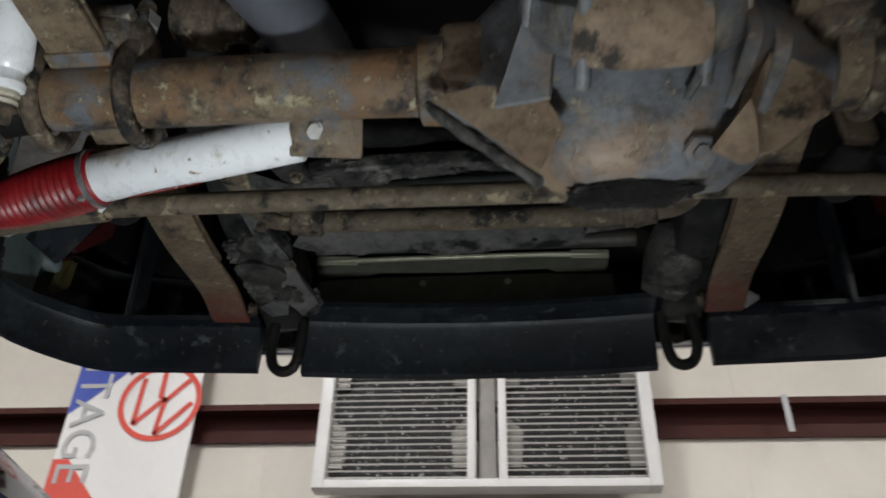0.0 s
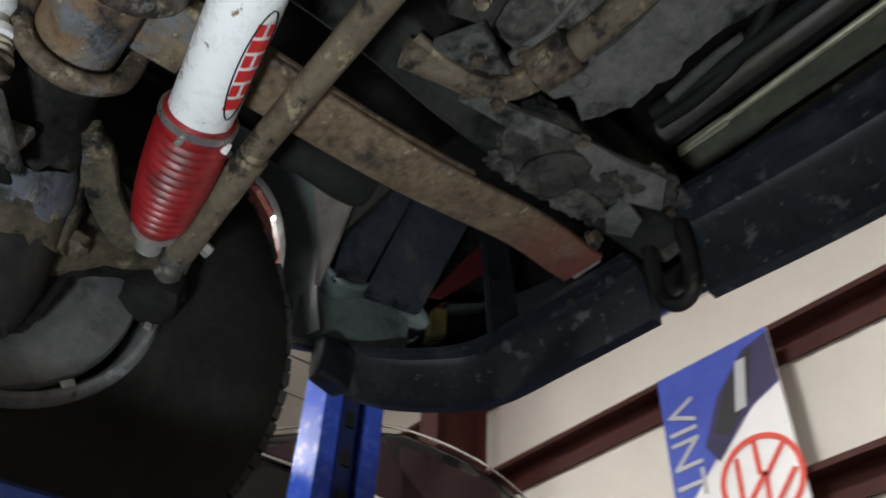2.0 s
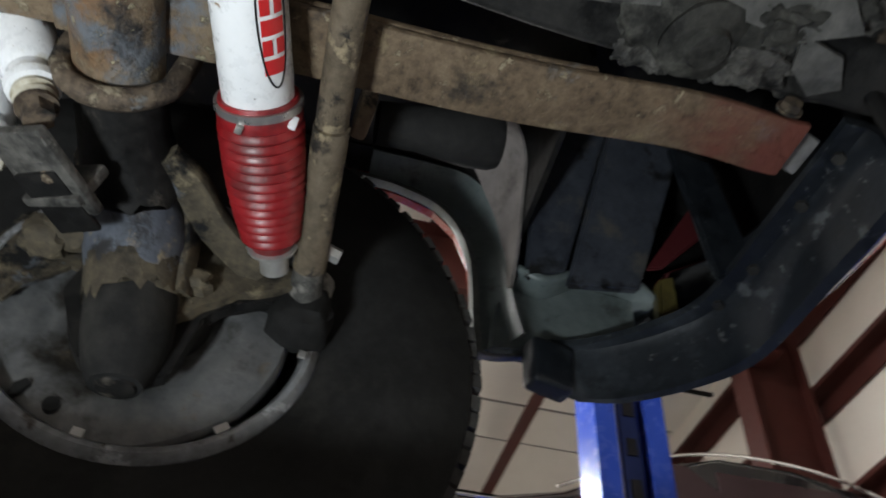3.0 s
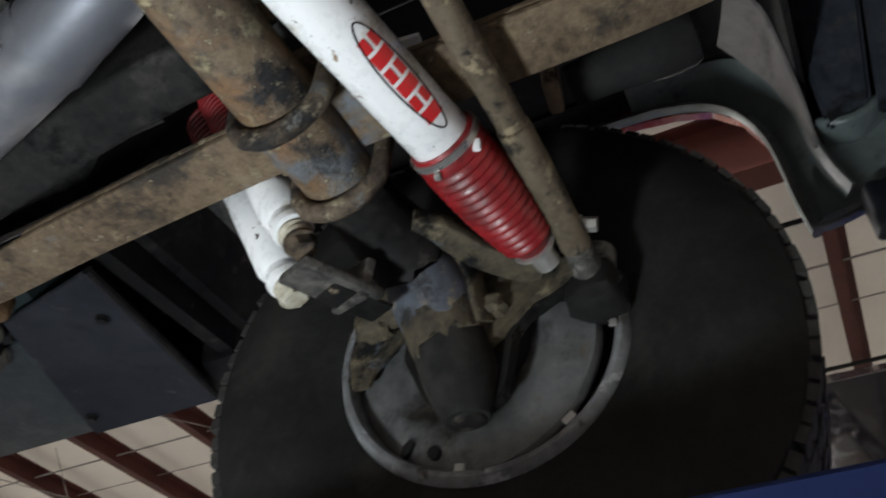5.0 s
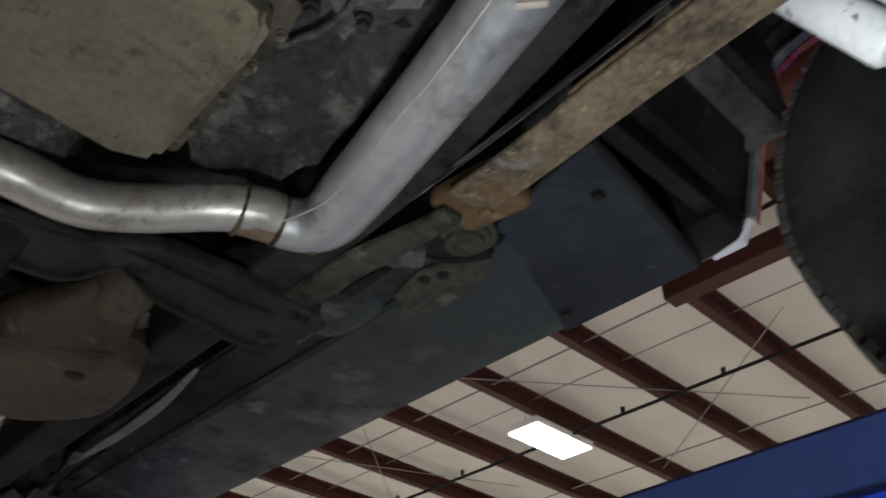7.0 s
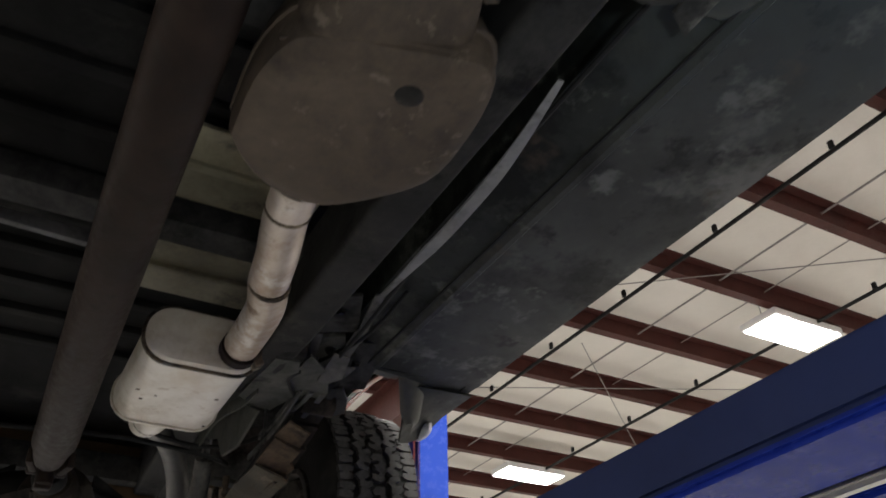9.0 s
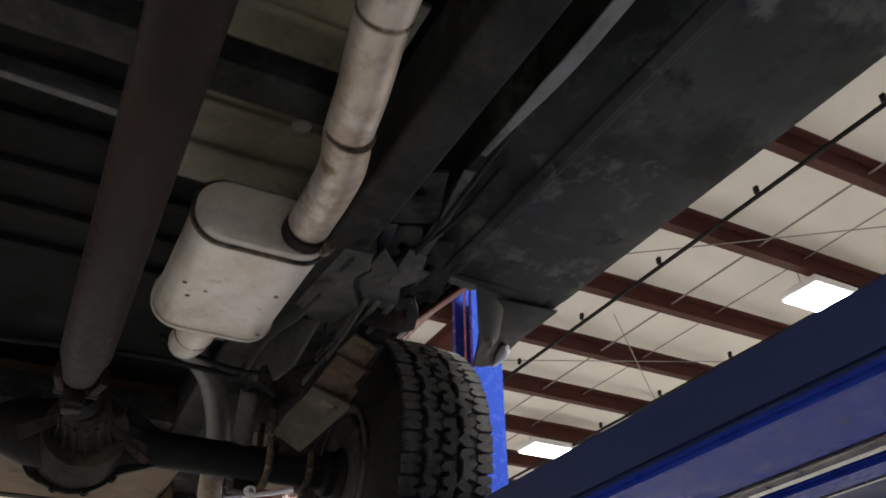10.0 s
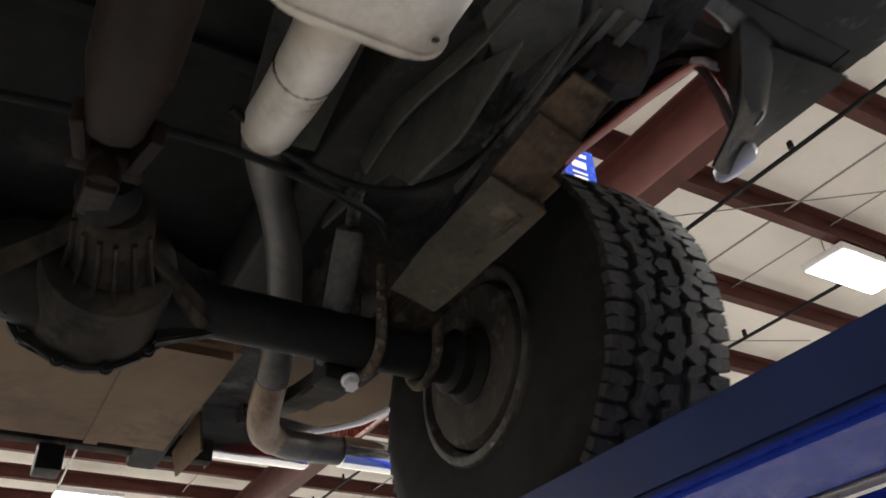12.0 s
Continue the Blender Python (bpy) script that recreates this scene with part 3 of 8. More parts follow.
def sleeve(pts, radii, seg=36, torn=0.0, seed=0, squash=1.0):
    """A sleeve along a line with its own radius at each point; torn frays its last rim."""
    bm = bmesh.new()
    rings = []
    n = len(pts)
    for i, p in enumerate(pts):
        d = (Vector(pts[min(i + 1, n - 1)]) - Vector(pts[max(i - 1, 0)])).normalized()
        a = d.cross(Vector((0, 1, 0))).normalized()
        b = a.cross(d)
        ring = []
        for k in range(seg):
            w = 2 * math.pi * k / seg
            e = a * math.cos(w) * squash + b * math.sin(w)
            q = Vector(p) + e * radii[i] * (1 + 0.05 * noise.noise(e * 2.5 + Vector((seed, i * 0.5, 0))))
            if i == n - 1 and torn:
                q += d * torn * (noise.noise(e * 4.5 + Vector((seed, 0, 3))) + 0.5 * noise.noise(e * 11 + Vector((seed, 0, 3))))
            ring.append(bm.verts.new(q))
        rings.append(ring)
    for r0, r1 in zip(rings, rings[1:]):
        for k in range(seg):
            bm.faces.new((r0[k], r0[(k + 1) % seg], r1[(k + 1) % seg], r1[k]))
    bm.faces.new(rings[0][::-1])
    bm.faces.new(rings[-1])
    return bm


def panel(corners, thick=0.006, uneven=0.0, seed=0, cuts=0):
    """A bent sheet through its corners, with thickness; cuts and uneven give it dents."""
    bm = bmesh.new()
    vs = [bm.verts.new(c) for c in corners]
    f = bm.faces.new(vs)
    if cuts:
        bmesh.ops.triangulate(bm, faces=[f])
        bmesh.ops.subdivide_edges(bm, edges=bm.edges[:], cuts=cuts, use_grid_fill=True)
    bmesh.ops.recalc_face_normals(bm, faces=bm.faces)
    bm.normal_update()
    if uneven:
        for v in bm.verts:
            v.co += v.normal * (uneven * noise.noise(v.co * 16 + Vector((seed, 0, seed))))
        bm.normal_update()
    bmesh.ops.solidify(bm, geom=bm.faces[:] , thickness=thick)
    return bm


def sheet(rows, thick=0.004, n=4):
    """A smooth bent sheet through rows of points, with thickness."""
    rows = [curve_points(r, n) for r in rows]
    rows = list(zip(*[curve_points(list(c), n) for c in zip(*rows)]))
    bm = bmesh.new()
    grid = [[bm.verts.new(p) for p in r] for r in rows]
    for a, b in zip(grid, grid[1:]):
        for k in range(len(a) - 1):
            bm.faces.new((a[k], a[k + 1], b[k + 1], b[k]))
    bm.normal_update()
    bmesh.ops.solidify(bm, geom=bm.faces[:], thickness=thick)
    bmesh.ops.recalc_face_normals(bm, faces=bm.faces)
    return bm


def hex_bolt(a, axis, r, h, mat, parent, name="bolt"):
    ax = Vector(axis).normalized()
    bm = lathe(a, ax, [(0, r * 1.25), (h * 0.25, r * 1.25)], 16)
    add_lathe(bm, Vector(a) + ax * h * 0.25, ax, [(0, r), (h * 0.75, r * 0.96)], 6)
    return part(name, bm, mat, parent, smooth=False)


# ---- building ----
def building():
    floor = link("floor", box((-3, -7, -0.05), (24, 30, 0.1)), CONCRETE, smooth=False)
    tagged(floor, "dark sealed concrete workshop floor", "floor", kind="structure")
    # ribbed sheet walls
    def ribbed(name, a, b, z1, out):
        bm = bmesh.new()
        a, b = Vector(a), Vector(b)
        d = (b - a)
        n = int(d.length / 0.98)
        o = Vector(out)
        pts = []
        for i in range(n):
            base = a + d * (i / n)
            step = d / n
            pts += [base, base + step * 0.955, base + step * 0.965 + o * 0.012, base + step * 0.985 + o * 0.012]
        pts.append(b)
        lo = [bm.verts.new(p) for p in pts]
        hi = [bm.verts.new(p + Vector((0, 0, z1))) for p in pts]
        for k in range(len(pts) - 1):
            bm.faces.new((lo[k], lo[k + 1], hi[k + 1], hi[k]))
        ob = link(name, bm, WALL_WHITE, smooth=False)
        m = ob.modifiers.new("thickness", "SOLIDIFY")
        m.thickness = 0.06
        return tagged(ob, "cream faced sheet wall with shallow ribs", "wall", kind="structure")
    ribbed("wall_north", (-14.5, 4.95, 0), (8.5, 4.95, 0), 6.9, (0, 1, 0))
    ribbed("wall_west", (-14.5, -21.5, 0), (-14.5, 4.95, 0), 6.9, (-1, 0, 0))
    ribbed("wall_east", (8.5, -21.5, 0), (8.5, 4.95, 0), 6.9, (1, 0, 0))
    ribbed("wall_south", (-14.5, -21.5, 0), (8.5, -21.5, 0), 6.9, (0, -1, 0))
    ceiling = link("ceiling", box((-3, -8.3, 6.93), (23.6, 27.4, 0.1)), WALL_WHITE, smooth=False)
    tagged(ceiling, "cream insulation facing under the metal roof", "ceiling", kind="structure")
    # Z girts on the front wall
    for k, z in enumerate((2.75, 3.70, 4.66, 5.56, 6.35)):
        bm = slab([(4.715, z + 0.10), (4.875, z + 0.10), (4.875, z - 0.10), (4.86, z - 0.10), (4.86, z + 0.085), (4.73, z + 0.085), (4.73, z + 0.06), (4.715, z + 0.06)], "x", -14.4, 8.4)
        ob = link("wall_girt", bm, STRUCT_RED, smooth=False)
        tagged(ob, "dark red steel girt along the cream wall", "girt", "wall girts", kind="structure")
    # purlins
    for k in range(18):
        y = 3.12 - 1.475 * k
        bm = slab([(y - 0.10, 6.50), (y - 0.10, 6.48), (y - 0.005, 6.48), (y - 0.005, 6.68), (y + 0.10, 6.68), (y + 0.10, 6.66), (y + 0.005, 6.66), (y + 0.005, 6.48), (y + 0.006, 6.46), (y - 0.115, 6.46), (y - 0.115, 6.50)], "x", -14.4, 8.4)
        ob = link("roof_purlin", bm, STRUCT_RED, smooth=False)
        tagged(ob, "dark red steel roof purlin", "purlin", "roof purlins", kind="structure")
    # main frames: tapered column and deep rafter, as I sections
    for x in (-4.75, 3.2):
        bm = bmesh.new()
        add_box(bm, (x, 4.45, 3.1), (0.02, 0.52, 6.2))
        add_box(bm, (x, 4.70, 3.1), (0.24, 0.022, 6.2))
        add_box(bm, (x, 4.19, 3.1), (0.24, 0.022, 6.2))
        xr = x + 0.20 if x < 0 else x
        add_box(bm, (xr, -8.3, 6.12), (0.02, 25.4, 0.6))
        add_box(bm, (xr, -8.3, 6.43), (0.24, 25.4, 0.022))
        add_box(bm, (xr, -8.3, 5.81), (0.24, 25.4, 0.022))
        ob = link("steel_frame", bm, STRUCT_RED, smooth=False)
        tagged(ob, "dark red welded steel portal frame", "steel frame", "portal frames", kind="structure")
    ob = link("roof_strut", box((-6.36, -1.35, 6.32), (0.22, 3.0, 0.22), bevel=0.01), STRUCT_RED, smooth=False)
    tagged(ob, "dark red strut between roof purlins", "strut", kind="structure")
    # conduits, sag rods and wires under the roof
    for x, r, m, z in ((-5.85, 0.024, CABLE, 6.40), (-8.35, 0.024, CABLE, 6.40), (-6.75, 0.012, GREY_ROD, 6.55), (-7.5, 0.008, GREY_ROD, 6.6), (-10.2, 0.012, GREY_ROD, 6.55), (-3.4, 0.012, GREY_ROD, 6.55), (-1.2, 0.02, GREY_ROD, 6.4)):
        bm = rod((x, 4.6, z), (x - 0.15, -21.3, z), r, 8)
        if m is CABLE:
            for k in range(16):
                add_box(bm, (x, 4 - 1.475 * k, z + 0.03), (0.03, 0.05, 0.08))
        ob = link("roof_conduit" if m is CABLE else "sag_rod", bm, m)
        tagged(ob, "black conduit clipped below the purlins" if m is CABLE else "thin grey rod between the roof purlins", "conduit" if m is CABLE else "rod", "roof lines", kind="structure")
    for a, b in (((-6.2, -7.6, 6.45), (-9.5, -10.4, 6.45)), ((-9.8, -3.0, 6.45), (-5.2, -6.6, 6.45)), ((-5.6, -9.4, 6.45), (-9.4, -7.6, 6.45)), ((-7.6, -2.2, 6.45), (-10.4, -5.6, 6.45))):
        ob = link("bracing_wire", rod(a, b, 0.007, 6), GREY_ROD)
        tagged(ob, "thin steel bracing wire under the roof", "wire", "bracing wires", kind="structure")


def ceiling_lamp(x, y):
    t = thing("ceiling_lamp", (x, y, LAMP_Z), "lit white rectangular ceiling lamp hung below the roof", "ceiling lamp", "ceiling lamps")
    bm = box((x, y, LAMP_Z + 0.05), (1.2, 0.56, 0.09), bevel=0.012)
    part("housing", bm, WHITE_FRAME, t)
    part("diffuser", box((x, y, LAMP_Z - 0.006), (1.14, 0.5, 0.016), bevel=0.004), LAMP_GLOW, t, "glowing white diffuser")
    for sx in (-0.5, 0.5):
        part("hanger", rod((x + sx, y, LAMP_Z + 0.09), (x + sx, y, 6.89), 0.006, 6), GREY_ROD, t)


# ---- things along the front wall ----
def grille_unit():
    t = thing("wall_louvre", (-0.12, 4.6, 3.24), "white framed twin wall louvre with bright bars over a dark coil", "louvre")
    y = 4.62
    x0, xm0, xm1, x1, z0, z1 = -1.12, -0.165, -0.02, 0.90, 3.19, 4.52
    f = 0.075
    part("side_frame", box((x0 + f / 2, y, (z0 + z1) / 2), (f, 0.14, z1 - z0), bevel=0.008), WHITE_FRAME, t)
    part("side_frame", box((x1 - f / 2, y, (z0 + z1) / 2), (f, 0.14, z1 - z0), bevel=0.008), WHITE_FRAME, t)
    part("bottom_frame", box(((x0 + x1) / 2, y, z0 + 0.025), (x1 - x0 - 2 * f, 0.136, 0.05), bevel=0.006), WHITE_FRAME, t)
    part("top_frame", box(((x0 + x1) / 2, y, z1 - 0.025), (x1 - x0 - 2 * f, 0.136, 0.05), bevel=0.006), WHITE_FRAME, t)
    part("mullion", box((xm0 - 0.02, y, (z0 + z1) / 2), (0.05, 0.13, z1 - z0 - 0.1), bevel=0.005), WHITE_FRAME, t)
    part("mullion", box((xm1 + 0.02, y, (z0 + z1) / 2), (0.05, 0.13, z1 - z0 - 0.1), bevel=0.005), WHITE_FRAME, t)
    part("centre_channel", box(((xm0 + xm1) / 2, y + 0.04, (z0 + z1) / 2), (0.1, 0.04, z1 - z0 - 0.1)), GREY_ROD, t)
    for a, b in ((x0 + f, xm0 - 0.045), (xm1 + 0.045, x1 - f)):
        part("coil", box(((a + b) / 2, y + 0.05, (z0 + z1) / 2), (b - a, 0.03, z1 - z0 - 0.1)), COIL, t, "dark speckled coil behind the bars")
        n = 30
        bars = None
        for k in range(n):
            z = z0 + 0.07 + (z1 - z0 - 0.14) * k / (n - 1)
            ob = new("bar", bars) if bars else None
            if ob is None:
                ob = part("bar", rod(((a, y - 0.03, z)), (b, y - 0.03, z), 0.0052, 6), GRILLE_WIRE, t)
                bars, zb = ob.data, z
            else:
                ob.parent = t
                ob.matrix_parent_inverse = t.matrix_world.inverted()
                ob.location = (0, 0, z - zb)
        for s, xx in ((1, a), (-1, b)):
            for zz, h in ((z0 + 0.30, 0.32), (z1 - 0.42, 0.5)):
                bm = slab([(xx, zz - h / 2), (xx + s * 0.085, zz - h / 2), (xx + s * 0.10, zz + h * 0.2), (xx, zz + h / 2)], "y", y + 0.0, y + 0.03)
                part("corner_baffle", bm, GREY_ROD, t, smooth=False)
    part("top_bracket", box((-0.62, 4.7, z1 + 0.09), (0.3, 0.14, 0.16), bevel=0.01), WHITE_FRAME, t)


def banner():
    # upright vinyl sign, white with a blue head, a red roundel and a red foot; leans on the girts
    t = thing("hanging_sign", (-2.4, 4.66, 2.6), "tall white vinyl sign with blue head and red ring emblem", "sign")
    x0, x1, z0, z1, y = -2.80, -1.95, 2.3, 4.72, 4.66
    part("panel", box(((x0 + x1) / 2, y + 0.012, (z0 + z1) / 2), (x1 - x0, 0.02, z1 - z0), bevel=0.003), BANNER_WHITE, t)
    def flat(name, outline, mat, lift, label=""):
        return part(name, slab(outline, "y", y - 0.0015 * lift - 0.001, y - 0.0015 * lift), mat, t, label, smooth=False)
    flat("print", [(x0, z1), (x1, z1), (x1, 4.33), (x1 - 0.18, 4.26), (x0 + 0.34, 4.02), (x0 + 0.12, 3.82), (x0, 3.72)], BANNER_BLUE, 1, "blue printed field")
    flat("print", [(x1, z1 - 0.04), (x1, 4.34), (x1 - 0.22, 4.24), (x0 + 0.36, 3.99), (x0 + 0.28, 4.12), (x0 + 0.42, 4.40), (x0 + 0.66, 4.64)], BANNER_NAVY, 2, "navy printed shape")
    flat("print", [(x1 - 0.12, z1 - 0.09), (x1 - 0.2, 4.32), (x0 + 0.46, 4.12), (x0 + 0.36, 4.18), (x0 + 0.5, 4.46), (x0 + 0.66, 4.60)], BANNER_BLACK, 3, "black printed window shape")
    flat("print", [(x1 - 0.25, z1 - 0.14), (x1 - 0.18, z1 - 0.14), (x1 - 0.24, 4.26), (x1 - 0.32, 4.25)], BANNER_GREY, 4)
    flat("print", [(x0, 3.42), (x0 + 0.10, 3.42), (x0 + 0.52, 2.95), (x0 + 0.40, z0), (x0, z0)], BANNER_RED, 1, "red printed foot")
    # ring with plain bars in it
    cx, cz, r = -2.20, 3.80, 0.255
    bm = bmesh.new()
    ring = [(cx + r * math.sin(a), y - 0.003, cz + 0.98 * r * math.cos(a)) for a in (2 * math.pi * k / 40 for k in range(40))]
    add_sweep(bm, ring, [(-0.018, -0.001), (0.018, -0.001), (0.018, 0.001), (-0.018, 0.001)], up=(0, 1, 0), closed=True)
    part("emblem_ring", bm, BANNER_RED, t, "red printed ring", smooth=False)
    for a, b in (((-0.19, 0.10), (-0.07, -0.2)), ((-0.07, -0.2), (0.02, 0.04)), ((0.02, 0.04), (0.10, -0.2)), ((0.10, -0.2), (0.2, 0.08)), ((-0.1, 0.22), (-0.01, 0.02)), ((0.1, 0.22), (0.03, 0.02))):
        ca, sa = math.cos(radians(-24)), math.sin(radians(-24))
        a, b = [(p[0] * ca - p[1] * sa, p[0] * sa + p[1] * ca) for p in (a, b)]
        pa, pb = Vector((cx + a[0], y - 0.004, cz + a[1])), Vector((cx + b[0], y - 0.004, cz + b[1]))
        bm = add_sweep(bmesh.new(), [pa, pb], [(-0.016, -0.001), (0.016, -0.001), (0.016, 0.001), (-0.016, 0.001)], up=(0, 1, 0))
        part("emblem_bar", bm, BANNER_RED, t, smooth=False)
    cu = bpy.data.curves.new("lettering", "FONT")
    cu.body, cu.size, cu.extrude, cu.align_x = "VINTAGE", 0.30, 0.001, "LEFT"
    cu.materials.append(BANNER_GREY)
    ob = new("lettering", cu)
    ob.parent, ob.matrix_parent_inverse = t, t.matrix_world.inverted()
    ob.matrix_basis = Matrix.Translation((x0 + 0.04, y - 0.006, 4.50)) @ Matrix(((0, 1, 0, 0), (0, 0, -1, 0), (-1, 0, 0, 0), (0, 0, 0, 1)))
    ob["label"] = "grey block letters running down the sign"


def raised_car():
    # dark car on the next bay's lift
    t = thing("raised_car", (-3.22, 2.4, 1.71), "glossy black car raised on the next lift", "car")
    # body by cross sections along y: (y, half width low, z bottom, z waist, half width roof, z roof)
    rows = [(0.12, 0.76, 2.3, 2.72, 0.70, 2.80), (0.2, 0.84, 2.15, 2.84, 0.74, 2.93), (0.5, 0.90, 2.05, 2.88, 0.80, 2.975), (1.1, 0.90, 2.05, 2.90, 0.82, 2.99), (1.46, 0.90, 2.05, 2.90, 0.80, 2.995), (1.78, 0.90, 2.05, 2.90, 0.76, 3.11), (2.12, 0.90, 2.05, 2.90, 0.76, 3.27), (2.4, 0.90, 2.05, 2.90, 0.77, 3.345), (2.7, 0.90, 2.05, 2.89, 0.77, 3.35), (2.95, 0.90, 2.05, 2.88, 0.77, 3.30), (3.2, 0.90, 2.05, 2.87, 0.80, 3.17), (3.45, 0.90, 2.08, 2.90, 0.82, 3.07), (4.1, 0.88, 2.1, 2.88, 0.80, 3.03), (4.52, 0.80, 2.2, 2.7, 0.72, 2.85)]
    cx = -3.22
    bm = bmesh.new()
    rings = []
    for y, w, zb, zw, wr, zr in rows:
        half = [(w * 0.9, zb), (w, zb + 0.12), (w + 0.02, (zb + zw) / 2), (w, zw), (wr + (w - wr) * 0.35, zw + (zr - zw) * 0.62), (wr, zr - 0.035), (wr - 0.1, zr)]
        sec = half + [(-a, b) for a, b in half[::-1]]
        rings.append([bm.verts.new((cx + a, y, b)) for a, b in sec])
    m = len(rings[0])
    for a, b in zip(rings, rings[1:]):
        for k in range(m):
            bm.faces.new((a[k], a[(k + 1) % m], b[(k + 1) % m], b[k]))
    bm.faces.new(rings[0])
    bm.faces.new(rings[-1][::-1])
    part("body", bm, CAR_BLACK, t)
    # side windows and windscreen, set just proud of the shell
    for s in (1, -1):
        for ya, yb in ((1.72, 2.22), (2.30, 2.80)):
            bm = bmesh.new()
            vs = [bm.verts.new((cx + s * q[0], q[1], q[2])) for q in ((0.906, ya, 2.93), (0.906, yb + 0.25, 2.93), (0.845, yb, 3.20), (0.845, ya + (0.32 if ya < 2 else 0.03), 3.20))]
            bm.faces.new(vs)
            ob = part("side_window", bm, CAR_GLASS, t, "tinted side window", smooth=False)
            md = ob.modifiers.new("thickness", "SOLIDIFY")
            md.thickness, md.offset = 0.012, 0
        part("window_trim", pipe([(cx + s * 0.905, 1.3, 2.92), (cx + s * 0.91, 2.0, 2.92), (cx + s * 0.905, 2.95, 2.92)], 0.007, 6, 3), CHROME, t)
        part("roof_rail", pipe([(cx + s * 0.80, 1.75, 3.07), (cx + s * 0.78, 2.15, 3.265), (cx + s * 0.78, 2.5, 3.335), (cx + s * 0.79, 2.9, 3.295), (cx + s * 0.82, 3.3, 3.09)], 0.007, 8, 4), CHROME, t)
        part("door_mirror", lump((cx + s * 1.0, 2.85, 2.99), (0.09, 0.06, 0.07), 3, 0.08), CAR_BLACK, t)
        part("headlamp", lump((cx + s * 0.62, 4.42, 2.58), (0.16, 0.08, 0.07), 4, 0.05), CHROME, t, "bright headlamp")
        for y in (0.95, 3.75):
            w = part("wheel", lathe((cx + s * 0.72, y, 2.05), (s, 0, 0), [(0, 0.2), (0.01, 0.31), (0.05, 0.34), (0.17, 0.34), (0.2, 0.31), (0.21, 0.2), (0.18, 0.19)], 28), RUBBER, t)


# ---- the lift ----
def lift():
    t = thing("vehicle_lift", (-0.9, -0.7, 0), "blue painted four post vehicle lift with long runways", "vehicle lift")
    def runway(s):
        # slightly sloping runway: inner tube beam, deck, outer beam
        bm = bmesh.new()
        def beam(x0, x1, zt, zb, mat, name, label="", rise=0.044, fall=0.032):
            b = bmesh.new()
            sec = [(x0, zt), (x1, zt), (x1, zb), (x0, zb)]
            lo = [b.verts.new((s * x, 2.05, z + rise)) for x, z in sec]
            hi = [b.verts.new((s * x, -3.35, z - fall)) for x, z in sec]
            for k in range(4):
                b.faces.new((lo[k], lo[(k + 1) % 4], hi[(k + 1) % 4], hi[k]))
            b.faces.new(lo)
            b.faces.new(hi[::-1])
            bmesh.ops.bevel(b, geom=list(b.edges), offset=0.006, segments=2, affect="EDGES")
            return part(name, b, mat, t, label)
        beam(0.615, 0.745, 1.862, 1.793, LIFT_BLUE_SHADED, "side_beam", "blue web with its shade put into the colour")
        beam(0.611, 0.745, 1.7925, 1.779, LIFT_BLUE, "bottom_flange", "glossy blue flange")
        # The two pale strips are modelled reflections of the flange, not parts.
        beam(0.748, 0.772, 1.786, 1.772, STEEL_AND_GLINT, "lower_strip", "pale strip drawn for a reflection under the runway")
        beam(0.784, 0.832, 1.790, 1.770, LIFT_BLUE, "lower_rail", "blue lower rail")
        beam(0.842, 0.858, 1.786, 1.774, STEEL_AND_GLINT, "lower_strip", "pale strip drawn for a reflection under the runway")
        beam(0.746, 1.10, 1.812, 1.794, LIFT_BLUE_SHADED, "deck", "", 0.0, 0.0)
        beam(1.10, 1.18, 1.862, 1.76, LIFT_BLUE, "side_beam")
    runway(-1)
    runway(1)
    def post(x, y0, y1, s, top):
        # folded channel, open towards the truck
        th = 0.01
        d = s * 0.13
        lip = 0.055 if y1 - y0 > 0.18 else 0.02
        out = [(x, y0), (x, y0 + lip), (x - s * th, y0 + lip), (x - s * th, y0 + th), (x - d + s * th, y0 + th), (x - d + s * th, y1 - th), (x - s * th, y1 - th), (x - s * th, y1 - lip), (x, y1 - lip), (x, y1), (x - d, y1), (x - d, y0)]
        ob = part("post", slab(out, "z", 0.0, top), POST_BLUE_LIT, t, smooth=False)
        part("ladder_bar", box((x - s * 0.06, (y0 + y1) / 2 + 0.02, top / 2), (0.012, 0.05, top - 0.1)), LIFT_BLUE_SHADED, ob)
        for k in range(24):
            part("latch_slot", box((x - s * 0.052, (y0 + y1) / 2 + 0.02, 0.4 + k * 0.12), (0.006, 0.028, 0.05)), CABLE, ob)
        part("cable", rod((x - s * 0.03, (y0 + y1) / 2 - 0.03, 0.1), (x - s * 0.03, (y0 + y1) / 2 - 0.03, top - 0.03), 0.005, 6), STEEL_AND_GLINT, ob)
        part("base_plate", box((x - d / 2, (y0 + y1) / 2, 0.012), (0.3, 0.42, 0.024)), LIFT_BLUE, ob)
        return ob
    post(-1.68, 1.592, 1.785, 1, 3.45)
    p = post(-1.455, -3.19, -3.03, 1, 3.345)
    for x, z, w, h in ((-1.535, 3.312, 0.03, 0.014), (-1.515, 3.272, 0.06, 0.028), (-1.515, 3.236, 0.062, 0.008), (-1.517, 3.216, 0.056, 0.010), (-1.52, 3.193, 0.036, 0.020), (-1.522, 3.162, 0.028, 0.026)):
        part("sticker_bar", box((x, -3.028, z), (w, 0.004, h), (0, 0, 0), 0.0015), WHITE_LETTER, p, "white sticker writing")
    post(1.62, 1.567, 1.757, -1, 3.45)
    post(1.45, -3.10, -2.83, -1, 3.35)
    for y in (1.665, -2.965):
        part("cross_beam", box((-0.03, y, 1.712), (2.9, 0.16, 0.12), bevel=0.008), LIFT_BLUE, t)


